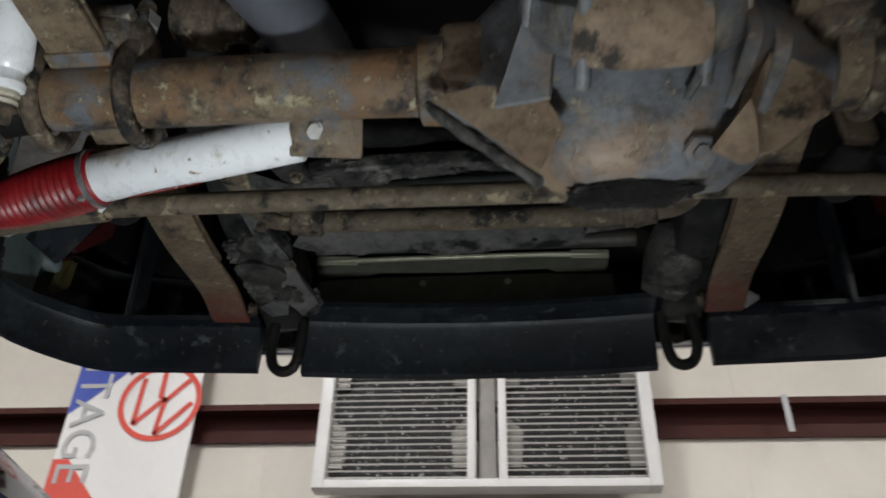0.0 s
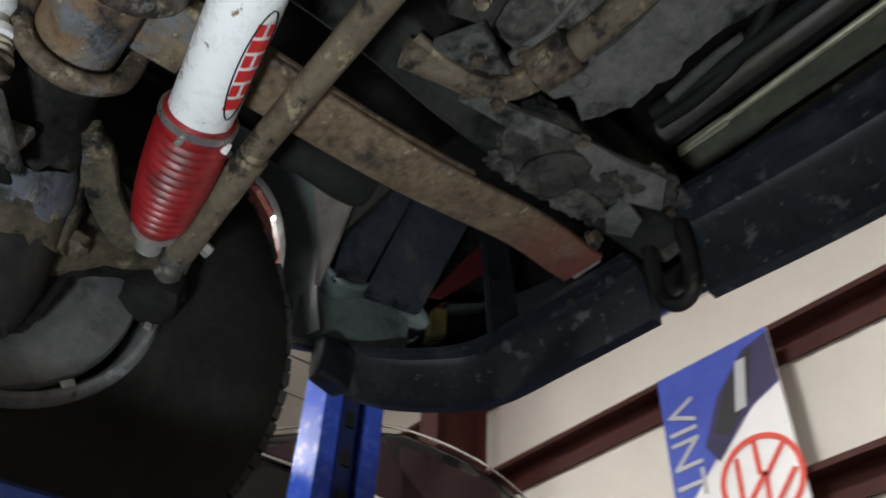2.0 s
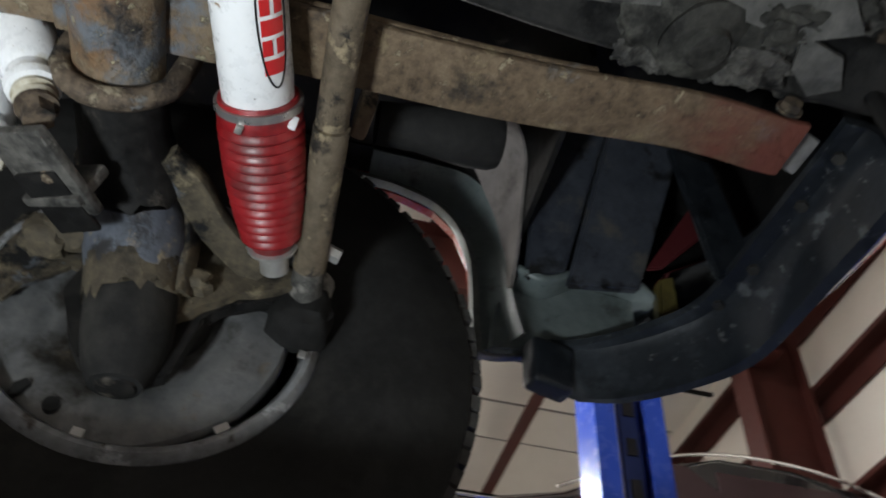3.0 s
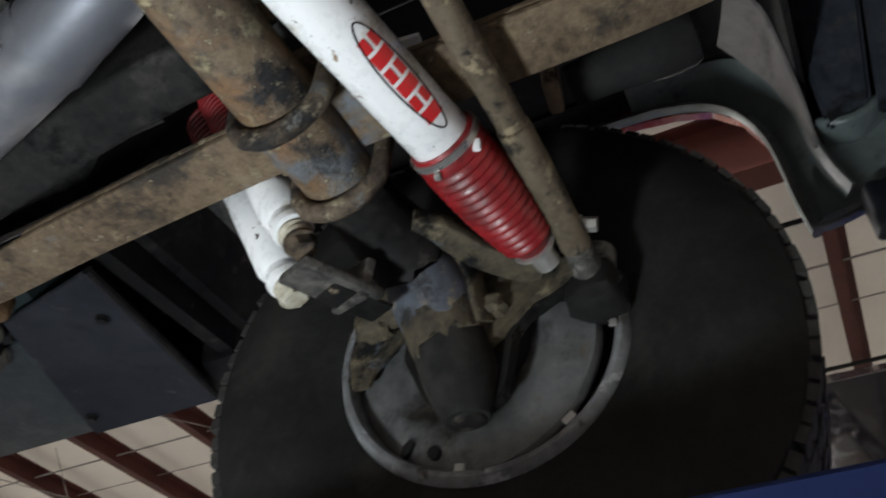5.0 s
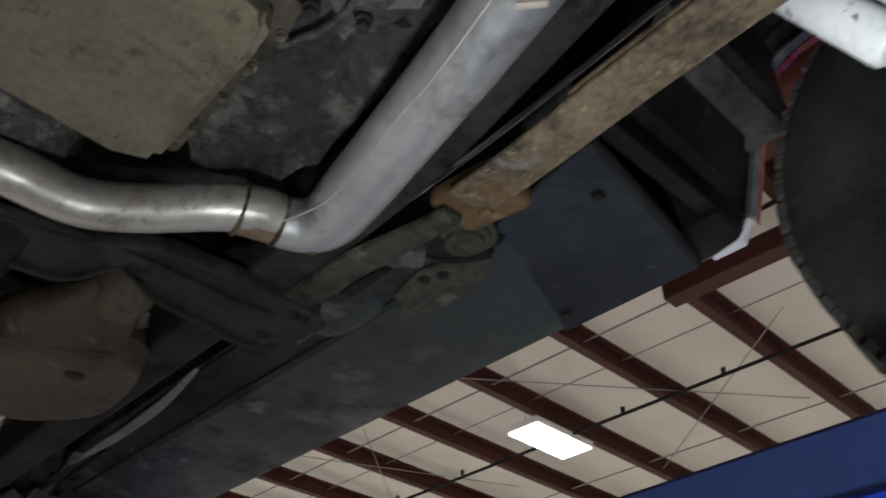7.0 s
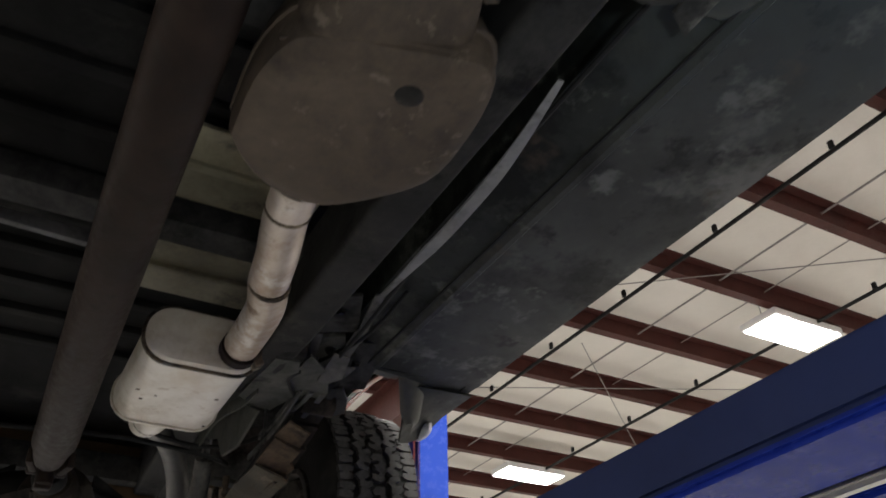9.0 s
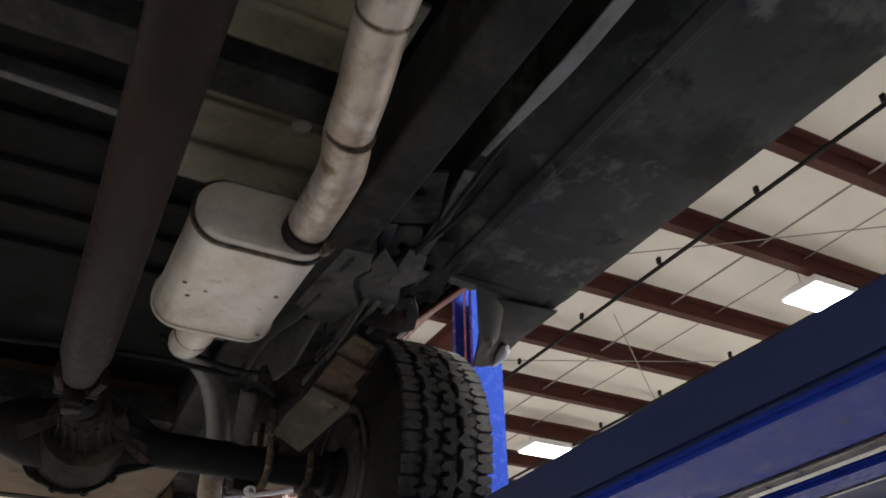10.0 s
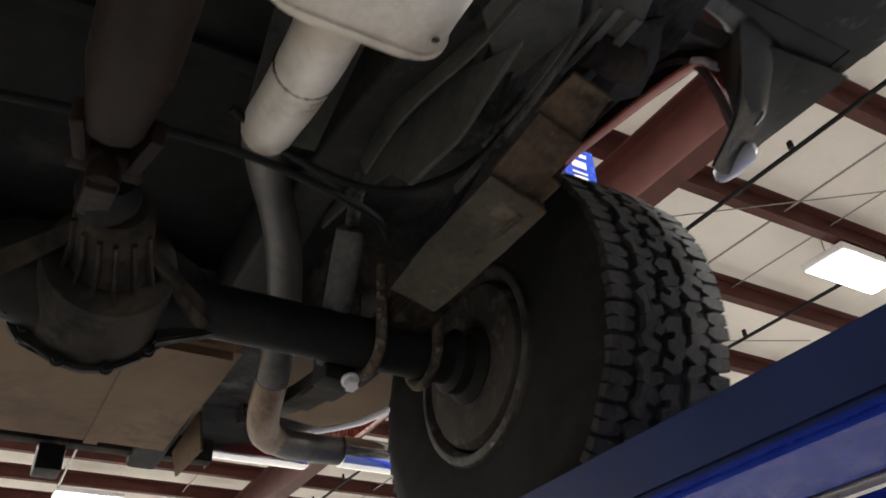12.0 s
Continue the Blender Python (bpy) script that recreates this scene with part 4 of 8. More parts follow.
def neighbour_lift():
    t = thing("neighbour_lift", (-3.22, 2.8, 0), "blue runway lift holding the black car", "vehicle lift")
    for s in (-1, 1):
        part("runway", box((-3.22 + s * 0.82, 2.3, 1.65), (0.46, 4.7, 0.12), bevel=0.008), LIFT_BLUE, t)
        for y in (0.3, 4.3):
            part("leg", box((-3.22 + s * 0.95, y, 0.795), (0.14, 0.14, 1.59), bevel=0.006), LIFT_BLUE, t)


# Unseen tripod made up to hold the added lamp.
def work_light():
    x, y, z = ADDED_LAMP
    t = thing("work_light", (x, y, 0), "black tripod lamp added below the front axle, in place of a carried torch", "work light")
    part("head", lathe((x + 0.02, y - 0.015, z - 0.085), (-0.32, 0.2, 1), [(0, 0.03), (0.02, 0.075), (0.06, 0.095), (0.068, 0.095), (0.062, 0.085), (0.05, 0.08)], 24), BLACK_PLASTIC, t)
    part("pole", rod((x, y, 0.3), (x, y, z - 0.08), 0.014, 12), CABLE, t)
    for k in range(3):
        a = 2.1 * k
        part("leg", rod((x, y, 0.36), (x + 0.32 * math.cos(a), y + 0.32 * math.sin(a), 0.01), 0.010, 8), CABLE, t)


building()
for lx, ly in LAMP_XY:
    ceiling_lamp(lx, ly)
def wall_strap():
    # pale strap that hangs over the girt beside the louvre
    t = thing("wall_strap", (1.72, 4.70, 3.6), "narrow pale grey strap hung over the girt", "strap")
    part("strap", box((1.72, 4.706, 3.69), (0.035, 0.004, 0.24)), BANNER_GREY, t)
    part("hook", box((1.72, 4.82, 3.808), (0.03, 0.22, 0.006)), BANNER_GREY, t)


wall_strap()
grille_unit()
banner()
raised_car()
neighbour_lift()
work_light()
lift()
# ---- the truck ----
TRUCK = thing("truck", (0, -0.9, 1.80), "red four wheel drive truck with rusty underside, raised on the lift", "truck")
WF, WR, WZ, WX = 0.680, -2.60, 2.205, 0.80      # wheel centres
TYRE_R = 0.392
STEER = 5.0


def wheel(y, s, front=True):
    """Tyre with side bulge and tread blocks, dished steel rim."""
    xi = s * (WX - 0.035)                       # inner face
    ax = (s, 0, 0)
    o = (xi, y, WZ)
    prof = [(0.03, 0.187), (0.010, 0.192), (0.002, 0.215), (-0.002, 0.26), (-0.006, 0.305), (0.002, 0.345), (0.014, 0.370), (0.034, 0.380), (0.236, 0.380), (0.256, 0.370), (0.268, 0.345), (0.276, 0.305), (0.27, 0.26), (0.258, 0.216), (0.24, 0.196)]
    if front:
        prof = [(p, r + 0.008 if r > 0.36 else r + 0.004 if r > 0.34 else r) for p, r in prof]
    w = part("tyre", lathe(o, ax, prof + [prof[0]], 72, cap=False), RUBBER, TRUCK, "black all-terrain tyre")
    # tread blocks: hooked centre lugs and shoulder lugs
    bm = bmesh.new()
    n = 46
    rng = random.Random(7)

    def lug(pts, ang, h0=0.376, h1=0.3925, turn=0.0):
        cu = sum(p[0] for p in pts) / len(pts)
        cv = sum(p[1] for p in pts) / len(pts)
        t = turn + rng.uniform(-0.06, 0.06)
        k1 = h1 + rng.uniform(-0.0015, 0.0015)
        lo, hi = [], []
        for u, v in pts:
            u, v = u - cu, v - cv
            u, v = cu + u * math.cos(t) - v * math.sin(t), cv + u * math.sin(t) + v * math.cos(t)
            a = ang + v / TYRE_R
            for lst, r, f in ((lo, h0, 1.06), (hi, k1, 1.0)):
                lst.append(bm.verts.new((xi + s * (cu + (u - cu) * f), y + r * math.sin(a), WZ + r * math.cos(a))))
        k = len(pts)
        for i in range(k):
            bm.faces.new((lo[i], lo[(i + 1) % k], hi[(i + 1) % k], hi[i]))
        bm.faces.new(hi)
    hook = [(1.18 * p, 1.02 * q) for p, q in ((-0.019, -0.021), (0.004, -0.027), (0.018, -0.016), (0.014, -0.004), (0.0, -0.002), (0.002, 0.008), (0.018, 0.010), (0.016, 0.025), (-0.006, 0.027), (-0.017, 0.014), (-0.012, 0.0))]
    edge_r = 0.3925 if front else 0.3865
    edge_lug = [(p, 0.87 * q) for p, q in ((0.018, -0.024), (0.050, -0.027), (0.066, -0.019), (0.062, -0.006), (0.046, -0.001), (0.062, 0.007), (0.060, 0.023), (0.038, 0.028), (0.020, 0.026), (0.019, 0.004), (0.034, 0.001), (0.019, -0.002))]
    for i in range(n):
        a = 2 * math.pi * i / n
        tilt = 1 if i % 2 else -1
        lug(edge_lug, a, 0.366, edge_r, 0.03 * tilt)
        lug([(0.280 - p, -q) for p, q in edge_lug], a + 0.07, 0.366, edge_r, 0.03 * tilt)
        lug([(0.092 + p, q) for p, q in hook], a + 0.045, turn=0.38 * tilt)
        lug([(0.140 - p, q) for p, q in hook], a + 0.02 * tilt, turn=-0.34 * tilt)
        lug([(0.188 + p, -q) for p, q in hook], a + 0.06, turn=0.36 * tilt)
    part("tread", bm, TREAD, w, "dusty interlocking tread blocks", smooth=False)
    lip = [(0.030, 0.171), (0.008, 0.1725), (0.001, 0.177), (0.0, 0.183), (0.005, 0.188), (0.026, 0.198), (0.03, 0.185), (0.05, 0.182), (0.12, 0.172), (0.16, 0.165)] if front else [(0.016, 0.164), (0.004, 0.171), (0.0, 0.180), (0.004, 0.189), (0.022, 0.198), (0.026, 0.185), (0.05, 0.182), (0.12, 0.172), (0.16, 0.165)]
    rim = part("rim", lathe(o, ax, lip + [(0.19, 0.12), (0.185, 0.0)], 56, cap=False), STEEL_RIM if front else RIM_DIRT, w, "grey steel rim with a chipped lip" if front else "dusty brown steel rim")
    if not front:
        part("rim_edge", lathe(o, ax, [(-0.0015, 0.174), (-0.002, 0.181), (0.001, 0.188)], 48, cap=False), RIM_EDGE, rim, "scuffed pale rim edge")
    if front:
        for aa, l in ((-2.25, 0.016), (-1.45, 0.012), (-3.02, 0.010)):
            part("balance_weight", box((xi - s * 0.001, y - 0.1725 * math.cos(aa), WZ + 0.1725 * math.sin(aa)), (0.004, 0.009, l), (math.degrees(-aa), 0, 0), 0.0012), BOLT, rim, "small silver balance weight", smooth=False)
    if front:
        # wheels turned a little to the left
        c = Vector((s * 0.745, y, 0))
        turn = Matrix.Translation(c) @ Matrix.Rotation(radians(STEER), 4, "Z") @ Matrix.Translation(-c)
        for ob in [w] + list(w.children) + [q for p in w.children for q in p.children]:
            ob.data.transform(turn)
    return w


for ws in (-1, 1):
    wheel(WF + 0.010, ws, front=True)
    wheel(WR, ws, front=False)


def leaf_spring(x, pts, leaves, width, mat, name, label, lens, stack=1):
    """A pack of bowed leaves, the longest below (stack 1) or on top (stack -1), and its eyes."""
    q = curve_points(pts, 8)
    top = None
    for i in range(leaves):
        f = lens[i]
        mid = f[0]
        a = [p + Vector((0, 0, 0.011 * i * stack)) for p in q if f[0] <= p.y <= f[1]]
        bm = add_sweep(bmesh.new(), a, rrect(width, 0.0105, 0.003, 2))
        if top is None:
            top = part(name, bm, mat, TRUCK, label)
            for e, s in ((q[0], 1), (q[-1], -1)):
                if stack > 0:
                    continue
                part("eye", rod((x - width / 2 - 0.004, e.y, e.z - 0.012), (x + width / 2 + 0.004, e.y, e.z - 0.012), 0.026 if stack < 0 else 0.015, 16), mat, top)
        else:
            part("leaf", bm, mat, top)
    return top


def front_suspension():
    for x in (-0.452, 0.430):
        s = -1 if x < 0 else 1
        pts = [(x + s * 0.050, 1.355, 2.384), (x + s * 0.048, 1.325, 2.381), (x + s * 0.036, 1.22, 2.372), (x + s * 0.02, 1.0, 2.328), (x, 0.66, 2.300), (x + s * 0.02, 0.30, 2.303), (x + s * 0.045, 0.08, 2.312), (x + s * 0.055, -0.035, 2.32)]
        sp = leaf_spring(x, pts, 2, 0.074, SPRING, "front_leaf_spring", "brown rusty front leaf spring", [(-1, 2), (0.2, 1.12)])
        xf, xr = x + s * 0.045, x + s * 0.055
        hex_bolt((xf - s * 0.038, 1.33, 2.392), (-s, 0, 0), 0.012, 0.012, RUST_BROWN, sp)
        # rear hanger and shackle
        hang = part("rear_spring_hanger", rough(box((xr + s * 0.020, -0.030, 2.340), (0.092, 0.125, 0.046), (-5, 0, s * -4), 0.016, 4), 0.007, 30), ORANGE_RUST, TRUCK, "orange-brown rusty spring hanger")
        hex_bolt((xr + s * 0.03, -0.03, 2.317), (0, 0, -1), 0.012, 0.010, ORANGE_RUST, hang)
        # axle seat
        part("spring_seat", box((x, 0.655, 2.30), (0.085, 0.16, 0.02), bevel=0.004), RUST_AXLE, TRUCK)
        part("clamp_plate", box((x, 0.655, 2.352), (0.12, 0.19, 0.022), bevel=0.005), RUST_BROWN, TRUCK)
        # U bolts round the tube
        for d in (-0.058, 0.058):
            pts = [(x + d, 0.595, 2.40), (x + d, 0.588, 2.30)] + [(x + d, 0.642 - 0.0545 * math.cos(a), 2.281 - 0.056 * math.sin(a)) for a in (radians(20 + 14 * k) for k in range(11))] + [(x + d, 0.697, 2.30), (x + d, 0.70, 2.40)]
            ub = part("u_bolt", pipe(pts, 0.0115, 10, 2), RUST_BROWN, TRUCK)
            for yy in (0.602, 0.708):
                part("nut", lathe((x + d, yy, 2.365), (0, 0, 1), [(0, 0.018), (0.02, 0.018)], 6), BOLT, ub)
    # white plate under the left pack
    part("shim_plate", box((-0.45, 0.755, 2.345), (0.06, 0.05, 0.006), (0, 0, 8)), WHITE_FRAME, TRUCK, "pale bent shim plate")


def front_axle():
    y, z = 0.638, 2.282
    ax = part("front_axle", lathe((-0.68, y, z), (1, 0, 0), [(0, 0.05), (0.05, 0.05), (0.07, 0.0425), (0.14, 0.042), (0.30, 0.043), (0.58, 0.042), (0.64, 0.043), (0.645, 0.054), (0.675, 0.056), (0.68, 0.05), (0.71, 0.056)], 32), RUST_AXLE, TRUCK, "rusty front axle with flaking grey paint")
    # differential housing: a cast bowl, wider in the middle, with uneven facets
    bm = bmesh.new()
    st = [(-0.005, 0.058), (0.03, 0.078), (0.06, 0.108), (0.09, 0.150), (0.115, 0.176), (0.15, 0.186), (0.20, 0.190), (0.26, 0.190), (0.30, 0.180), (0.335, 0.152), (0.37, 0.115), (0.41, 0.08), (0.45, 0.058)]
    rings = []
    for x, r in st:
        ring = []
        for k in range(48):
            a = 2 * math.pi * k / 48
            f = 1 + (0.05 * noise.noise(Vector((x * 14, 2.2 * math.cos(a), 2.2 * math.sin(a)))) + 0.025 * abs(math.sin(4 * a))) * min(1, (r - 0.05) / 0.06)
            ring.append(bm.verts.new((x, y + 0.004 + r * f * math.cos(a) * (0.70 if math.cos(a) < 0 else 0.38), z + 0.006 + (r if math.sin(a) < 0 else min(r, 0.15)) * f * math.sin(a))))
        rings.append(ring)
    for a, b in zip(rings, rings[1:]):
        for k in range(48):
            bm.faces.new((a[k], a[(k + 1) % 48], b[(k + 1) % 48], b[k]))
    bm.faces.new(rings[0][::-1])
    bm.faces.new(rings[-1])
    housing = part("differential_housing", rough(bm, 0.004, 22, 3), HOUSING, ax, "blue-grey and tan differential housing")
    part("axle_tube", lathe((0.44, y, z), (1, 0, 0), [(0, 0.058), (0.02, 0.056), (0.22, 0.056)], 28), RUST_AXLE, ax)
    # cast folds over the bowl, and the brown block where the tube enters
    part("tube_block", box((0.022, y - 0.006, z + 0.004), (0.070, 0.098, 0.094), (0, 0, 0), 0.02, 3), TAN_CAST, ax, "brown cast block round the tube")
    part("slanted_web", panel([(0.056, y - 0.078, 2.150), (0.112, y - 0.094, 2.145), (0.130, y - 0.146, 2.27), (0.106, y - 0.140, 2.28)], 0.008, 0.006, 3, 3), RUST_GREY, ax, "flat blue-grey web")
    part("neck_face", panel([(-0.012, y - 0.055, 2.192), (0.100, y - 0.062, 2.076), (0.124, y - 0.084, 2.115), (0.108, y - 0.090, 2.152), (0.040, y - 0.074, 2.188)], 0.006, 0.012, 3, 4), TAN_CAST, ax, "tan rusty face beside the bowl")
    for x0, z0, x1, z1, w in ((0.305, 2.26, 0.245, 2.13, 0.010), (0.325, 2.25, 0.285, 2.12, 0.012), (0.345, 2.23, 0.315, 2.11, 0.012)):
        fold = curve_points([(x0, y - 0.125, z0), ((x0 + x1) / 2 + 0.012, y - 0.128, (z0 + z1) / 2), (x1, y - 0.098, z1)], 5)
        part("housing_fold", add_sweep(bmesh.new(), fold, rrect(w, 0.006, 0.0028, 3), up=(0, -1, 0), scales=[0.5 + 0.9 * math.sin(math.pi * (k + 1) / (len(fold) + 1)) for k in range(len(fold))]), HOUSING, housing, "cast fold")
    part("oil_run", pipe([(0.30, y - 0.133, 2.225), (0.272, y - 0.140, 2.195), (0.235, y - 0.141, 2.178), (0.208, y - 0.138, 2.160)], 0.0028, 8, 5), CABLE, housing, "black oil run")
    part("side_brace", panel([(0.34, y - 0.075, 2.215), (0.405, y - 0.045, 2.19), (0.392, y - 0.045, 2.145), (0.345, y - 0.045, 2.108), (0.30, y - 0.045, 2.088), (0.27, y - 0.060, 2.096), (0.305, y - 0.088, 2.135)], 0.012, 0.016, 8, 4), TAN_CAST, ax, "tan rusty brace beside the bowl")
    # rear facing pinion nose with its tan collar and long ribs
    o, d = Vector((0.205, y - 0.088, z - 0.022)), Vector((0.0, -1, 0.42)).normalized()
    nose = part("pinion_nose", lathe(o, d, [(0, 0.125), (0.03, 0.118), (0.035, 0.108), (0.10, 0.098), (0.2, 0.088), (0.26, 0.08), (0.27, 0.06), (0.3, 0.055)], 32), HOUSING, ax)
    part("nose_collar", lathe(o, d, [(0.004, 0.119), (0.010, 0.1245), (0.05, 0.1195), (0.058, 0.105)], 32), HOUSING, nose, "tan and grey collar")
    sx = Vector((1, 0, 0))
    sz = sx.cross(d).normalized()
    for a in (200, 240, 300, 340):
        q = sx * math.cos(radians(a)) + sz * math.sin(radians(a))
        if q.z > 0.3:
            q = sx * math.cos(radians(a)) - sz * math.sin(radians(a))
        part("nose_rib", add_sweep(bmesh.new(), [o - d * 0.03 + q * 0.122, o + d * 0.05 + q * 0.116, o + d * 0.15 + q * 0.100, o + d * 0.25 + q * 0.086], rrect(0.016, 0.018, 0.007, 3), up=tuple(q)), HOUSING, nose)
    rows = [[o + d * t + (sx * math.cos(radians(a)) + sz * math.sin(radians(a))) * (r + 0.002 * math.sin(a * 0.21 + t * 60)) for a in range(60, 125, 8)] for t, r in ((-0.006, 0.124), (0.006, 0.127), (0.028, 0.1255), (0.046, 0.1225), (0.060, 0.112))]
    part("rust_patch", sheet(rows, 0.002, 2), TAN_CAST, nose, "tan rusty patch on the nose")
    # front cover flange with bolts
    part("cover_flange", lathe((0.215, y + 0.085, z + 0.03), (0, 1, 0), [(0, 0.10), (0.004, 0.12), (0.02, 0.12), (0.024, 0.10), (0.05, 0.08), (0.06, 0.0)], 40), RUST_GREY, ax)
    for k in range(10):
        a = 2 * math.pi * k / 10 + 0.2
        hex_bolt((0.215 + 0.112 * math.cos(a), y + 0.084, z + 0.03 + 0.112 * math.sin(a)), (0, -1, 0), 0.0095, 0.014, RUST_BROWN, housing)
    # dark flange from the neck down to the bowl
    part("gusset", rough(add_sweep(bmesh.new(), curve_points([(-0.020, y - 0.045, 2.192), (0.012, y - 0.046, 2.156), (0.050, y - 0.048, 2.117), (0.098, y - 0.050, 2.070)], 5), rrect(0.016, 0.010, 0.004, 2), up=(1, 0, 1)), 0.004, 30), GREASE, ax, "dark gusset flange under the neck")
    part("drain_boss", lathe((0.262, y - 0.055, 2.098), (0.1, -0.6, -0.6), [(0, 0.020), (0.003, 0.018), (0.004, 0.010), (0.008, 0.009)], 6), HOUSING, ax)
    part("oil_drip", lump((0.195, y + 0.004, 2.095), (0.070, 0.022, 0.006), 5, 0.4), material("wet_black_oil", [(0.004, 0.004, 0.004), (0.008, 0.008, 0.008)], 0.25, 0.0, 10, 40, 0.3, spec=0.35), ax, "wet black oil at the lowest edge")
    # right hand spring perch casting
    part("perch_casting", lump((0.45, y - 0.01, z + 0.05), (0.06, 0.08, 0.07), 8, 0.18), RUST_BROWN, ax)
    part("perch_casting", lump((-0.45, y - 0.03, z + 0.06), (0.075, 0.05, 0.045), 9, 0.15), RUST_BROWN, ax)
    part("bump_stop", lathe((-0.36, y - 0.02, 2.40), (1, 0, -0.1), [(0, 0.034), (0.02, 0.04), (0.06, 0.04), (0.065, 0.03), (0.1, 0.03)], 18), RUST_BROWN, ax)
    # knuckles, shields and steering arms
    for s in (-1, 1):
        kn = part("steering_knuckle", slab(ragged([(0.60, 2.184), (0.628, 2.124), (0.648, 2.096), (0.692, 2.078), (0.734, 2.10), (0.742, 2.141), (0.752, 2.184), (0.782, 2.210), (0.825, 2.222), (0.820, 2.250), (0.78, 2.262), (0.70, 2.262), (0.62, 2.25)], 4, 0.003, 3), "x", s * 0.738, s * 0.758, 0.003), FRAME, ax, "black cast steering knuckle with caked dirt")
        line = [(s * 0.585, y + 0.002, z - 0.003), (s * 0.635, y + 0.010, z - 0.010), (s * 0.66, y + 0.016, z - 0.022), (s * 0.68, y + 0.022, z - 0.037), (s * 0.698, y + 0.029, z - 0.062), (s * 0.71, y + 0.034, z - 0.087), (s * 0.722, y + 0.041, z - 0.122), (s * 0.730, y + 0.047, z - 0.155), (s * 0.734, y + 0.051, z - 0.190), (s * 0.736, y + 0.053, z - 0.208)]
        part("yoke_neck", sleeve([(s * 0.535, y, z)] + line[:3], [0.0445, 0.0455, 0.0515, 0.0505], 32, 0.012, 5), FRAME, kn, "black neck of the axle yoke")
        part("axle_yoke", sleeve(line[1:6], [0.0395, 0.044, 0.0515, 0.0525, 0.0485], 32, 0.0, 2), YOKE_BLUE, kn, "flaking blue-grey axle yoke")
        part("dirt_skirt", sleeve([line[4], (s * 0.704, y + 0.0315, z - 0.074), line[5], (s * 0.7180, y + 0.039, z - 0.112)], [0.046, 0.0505, 0.0497, 0.0478], 40, 0.022, 8), KNUCKLE, kn, "tan caked dirt skirt with a ragged edge")
        part("ball_joint", sleeve(line[5:], [0.0465, 0.047, 0.0455, 0.036, 0.026], 32, 0.0, 4), RUBBER, kn, "black lower ball joint cup")
        part("grease_cap", lathe((s * 0.737, y + 0.053, z - 0.207), (s * 0.08, 0.1, -1), [(0, 0.021), (0.004, 0.019), (0.006, 0.009)], 16), FRAME, kn)
        part("yoke_rib", add_sweep(bmesh.new(), [(s * 0.665, y + 0.066, z - 0.006), (s * 0.69, y + 0.078, z - 0.045), (s * 0.712, y + 0.083, z - 0.10)], rrect(0.020, 0.03, 0.006, 3)), KNUCKLE, kn, "tan caked yoke rib")
        arm = slab(ragged([(0.688, 2.300), (0.735, 2.300), (0.766, 2.272), (0.804, 2.256), (0.842, 2.262), (0.842, 2.232), (0.815, 2.222), (0.78, 2.208), (0.750, 2.182), (0.726, 2.161), (0.705, 2.205)], 5, 0.004, 5), "x", s * 0.722, s * 0.7365)
        part("steering_arm", rough(arm, 0.002, 40), KNUCKLE, kn, "tan caked steering arm")
        strip = curve_points([(s * 0.60, y + 0.045, z - 0.02), (s * 0.63, y + 0.075, z - 0.02), (s * 0.675, y + 0.105, z - 0.03), (s * 0.72, y + 0.16, z - 0.042)], 4)
        part("arm_strip", add_sweep(bmesh.new(), strip, rrect(0.040, 0.020, 0.004, 2)), KNUCKLE, kn, "tan dusty arm strip")
        flap = slab(ragged([(0.515, 2.290), (0.58, 2.295), (0.625, 2.27), (0.628, 2.215), (0.592, 2.226), (0.575, 2.206), (0.553, 2.189), (0.542, 2.166), (0.522, 2.166), (0.513, 2.206), (0.506, 2.25)], 5, 0.005, 9), "x", s * 0.752, s * 0.758)
        part("caked_flap", flap, KNUCKLE, kn, "ragged tan caked flap")
        for k, (xx, yy, zz, r) in enumerate(((0.715, 0.592, 2.252, 0.026), (0.725, 0.565, 2.238, 0.022), (0.715, 0.735, 2.205, 0.014))):
            part("caked_dirt", lump((s * xx, yy, zz), (r, r * 1.2, r), 12 + k, 0.3, 2.4), KNUCKLE, kn, "tan caked dirt")
        # brake dust shield: dented pressed disc with a rolled edge
        bm = bmesh.new()
        rings = []
        for dx, r in ((0.012, 0.05), (0.012, 0.085), (0.004, 0.10), (-0.002, 0.115), (-0.004, 0.135), (0.0, 0.15), (0.004, 0.158), (0.003, 0.164), (0.010, 0.168), (0.02, 0.168)):
            row = []
            for k in range(64):
                a = 2 * math.pi * k / 64
                q = Vector((0, math.cos(a) * r, math.sin(a) * r))
                row.append(bm.verts.new((s * (0.775 + dx + 0.006 * noise.noise(q * 14 + Vector((s, 2, 0)))), WF - 0.006 + q.y, WZ - 0.008 + q.z)))
            rings.append(row)
        for a, b in zip(rings, rings[1:]):
            for k in range(64):
                bm.faces.new((a[k], a[(k + 1) % 64], b[(k + 1) % 64], b[k]))
        sh = part("brake_shield", bm, DUST_SHIELD, ax, "dented grey brake dust shield")
        md = sh.modifiers.new("thickness", "SOLIDIFY")
        md.thickness = 0.003
        part("hole", lathe((s * 0.7655, 0.632, 2.062), (s, 0, 0), [(0, 0.0085), (0.008, 0.0085)], 12), CABLE, sh)
        part("hole", slab([(0.588, 2.060), (0.598, 2.068), (0.606, 2.080), (0.600, 2.086), (0.590, 2.078)], "x", s * 0.7655, s * 0.773), CABLE, sh)
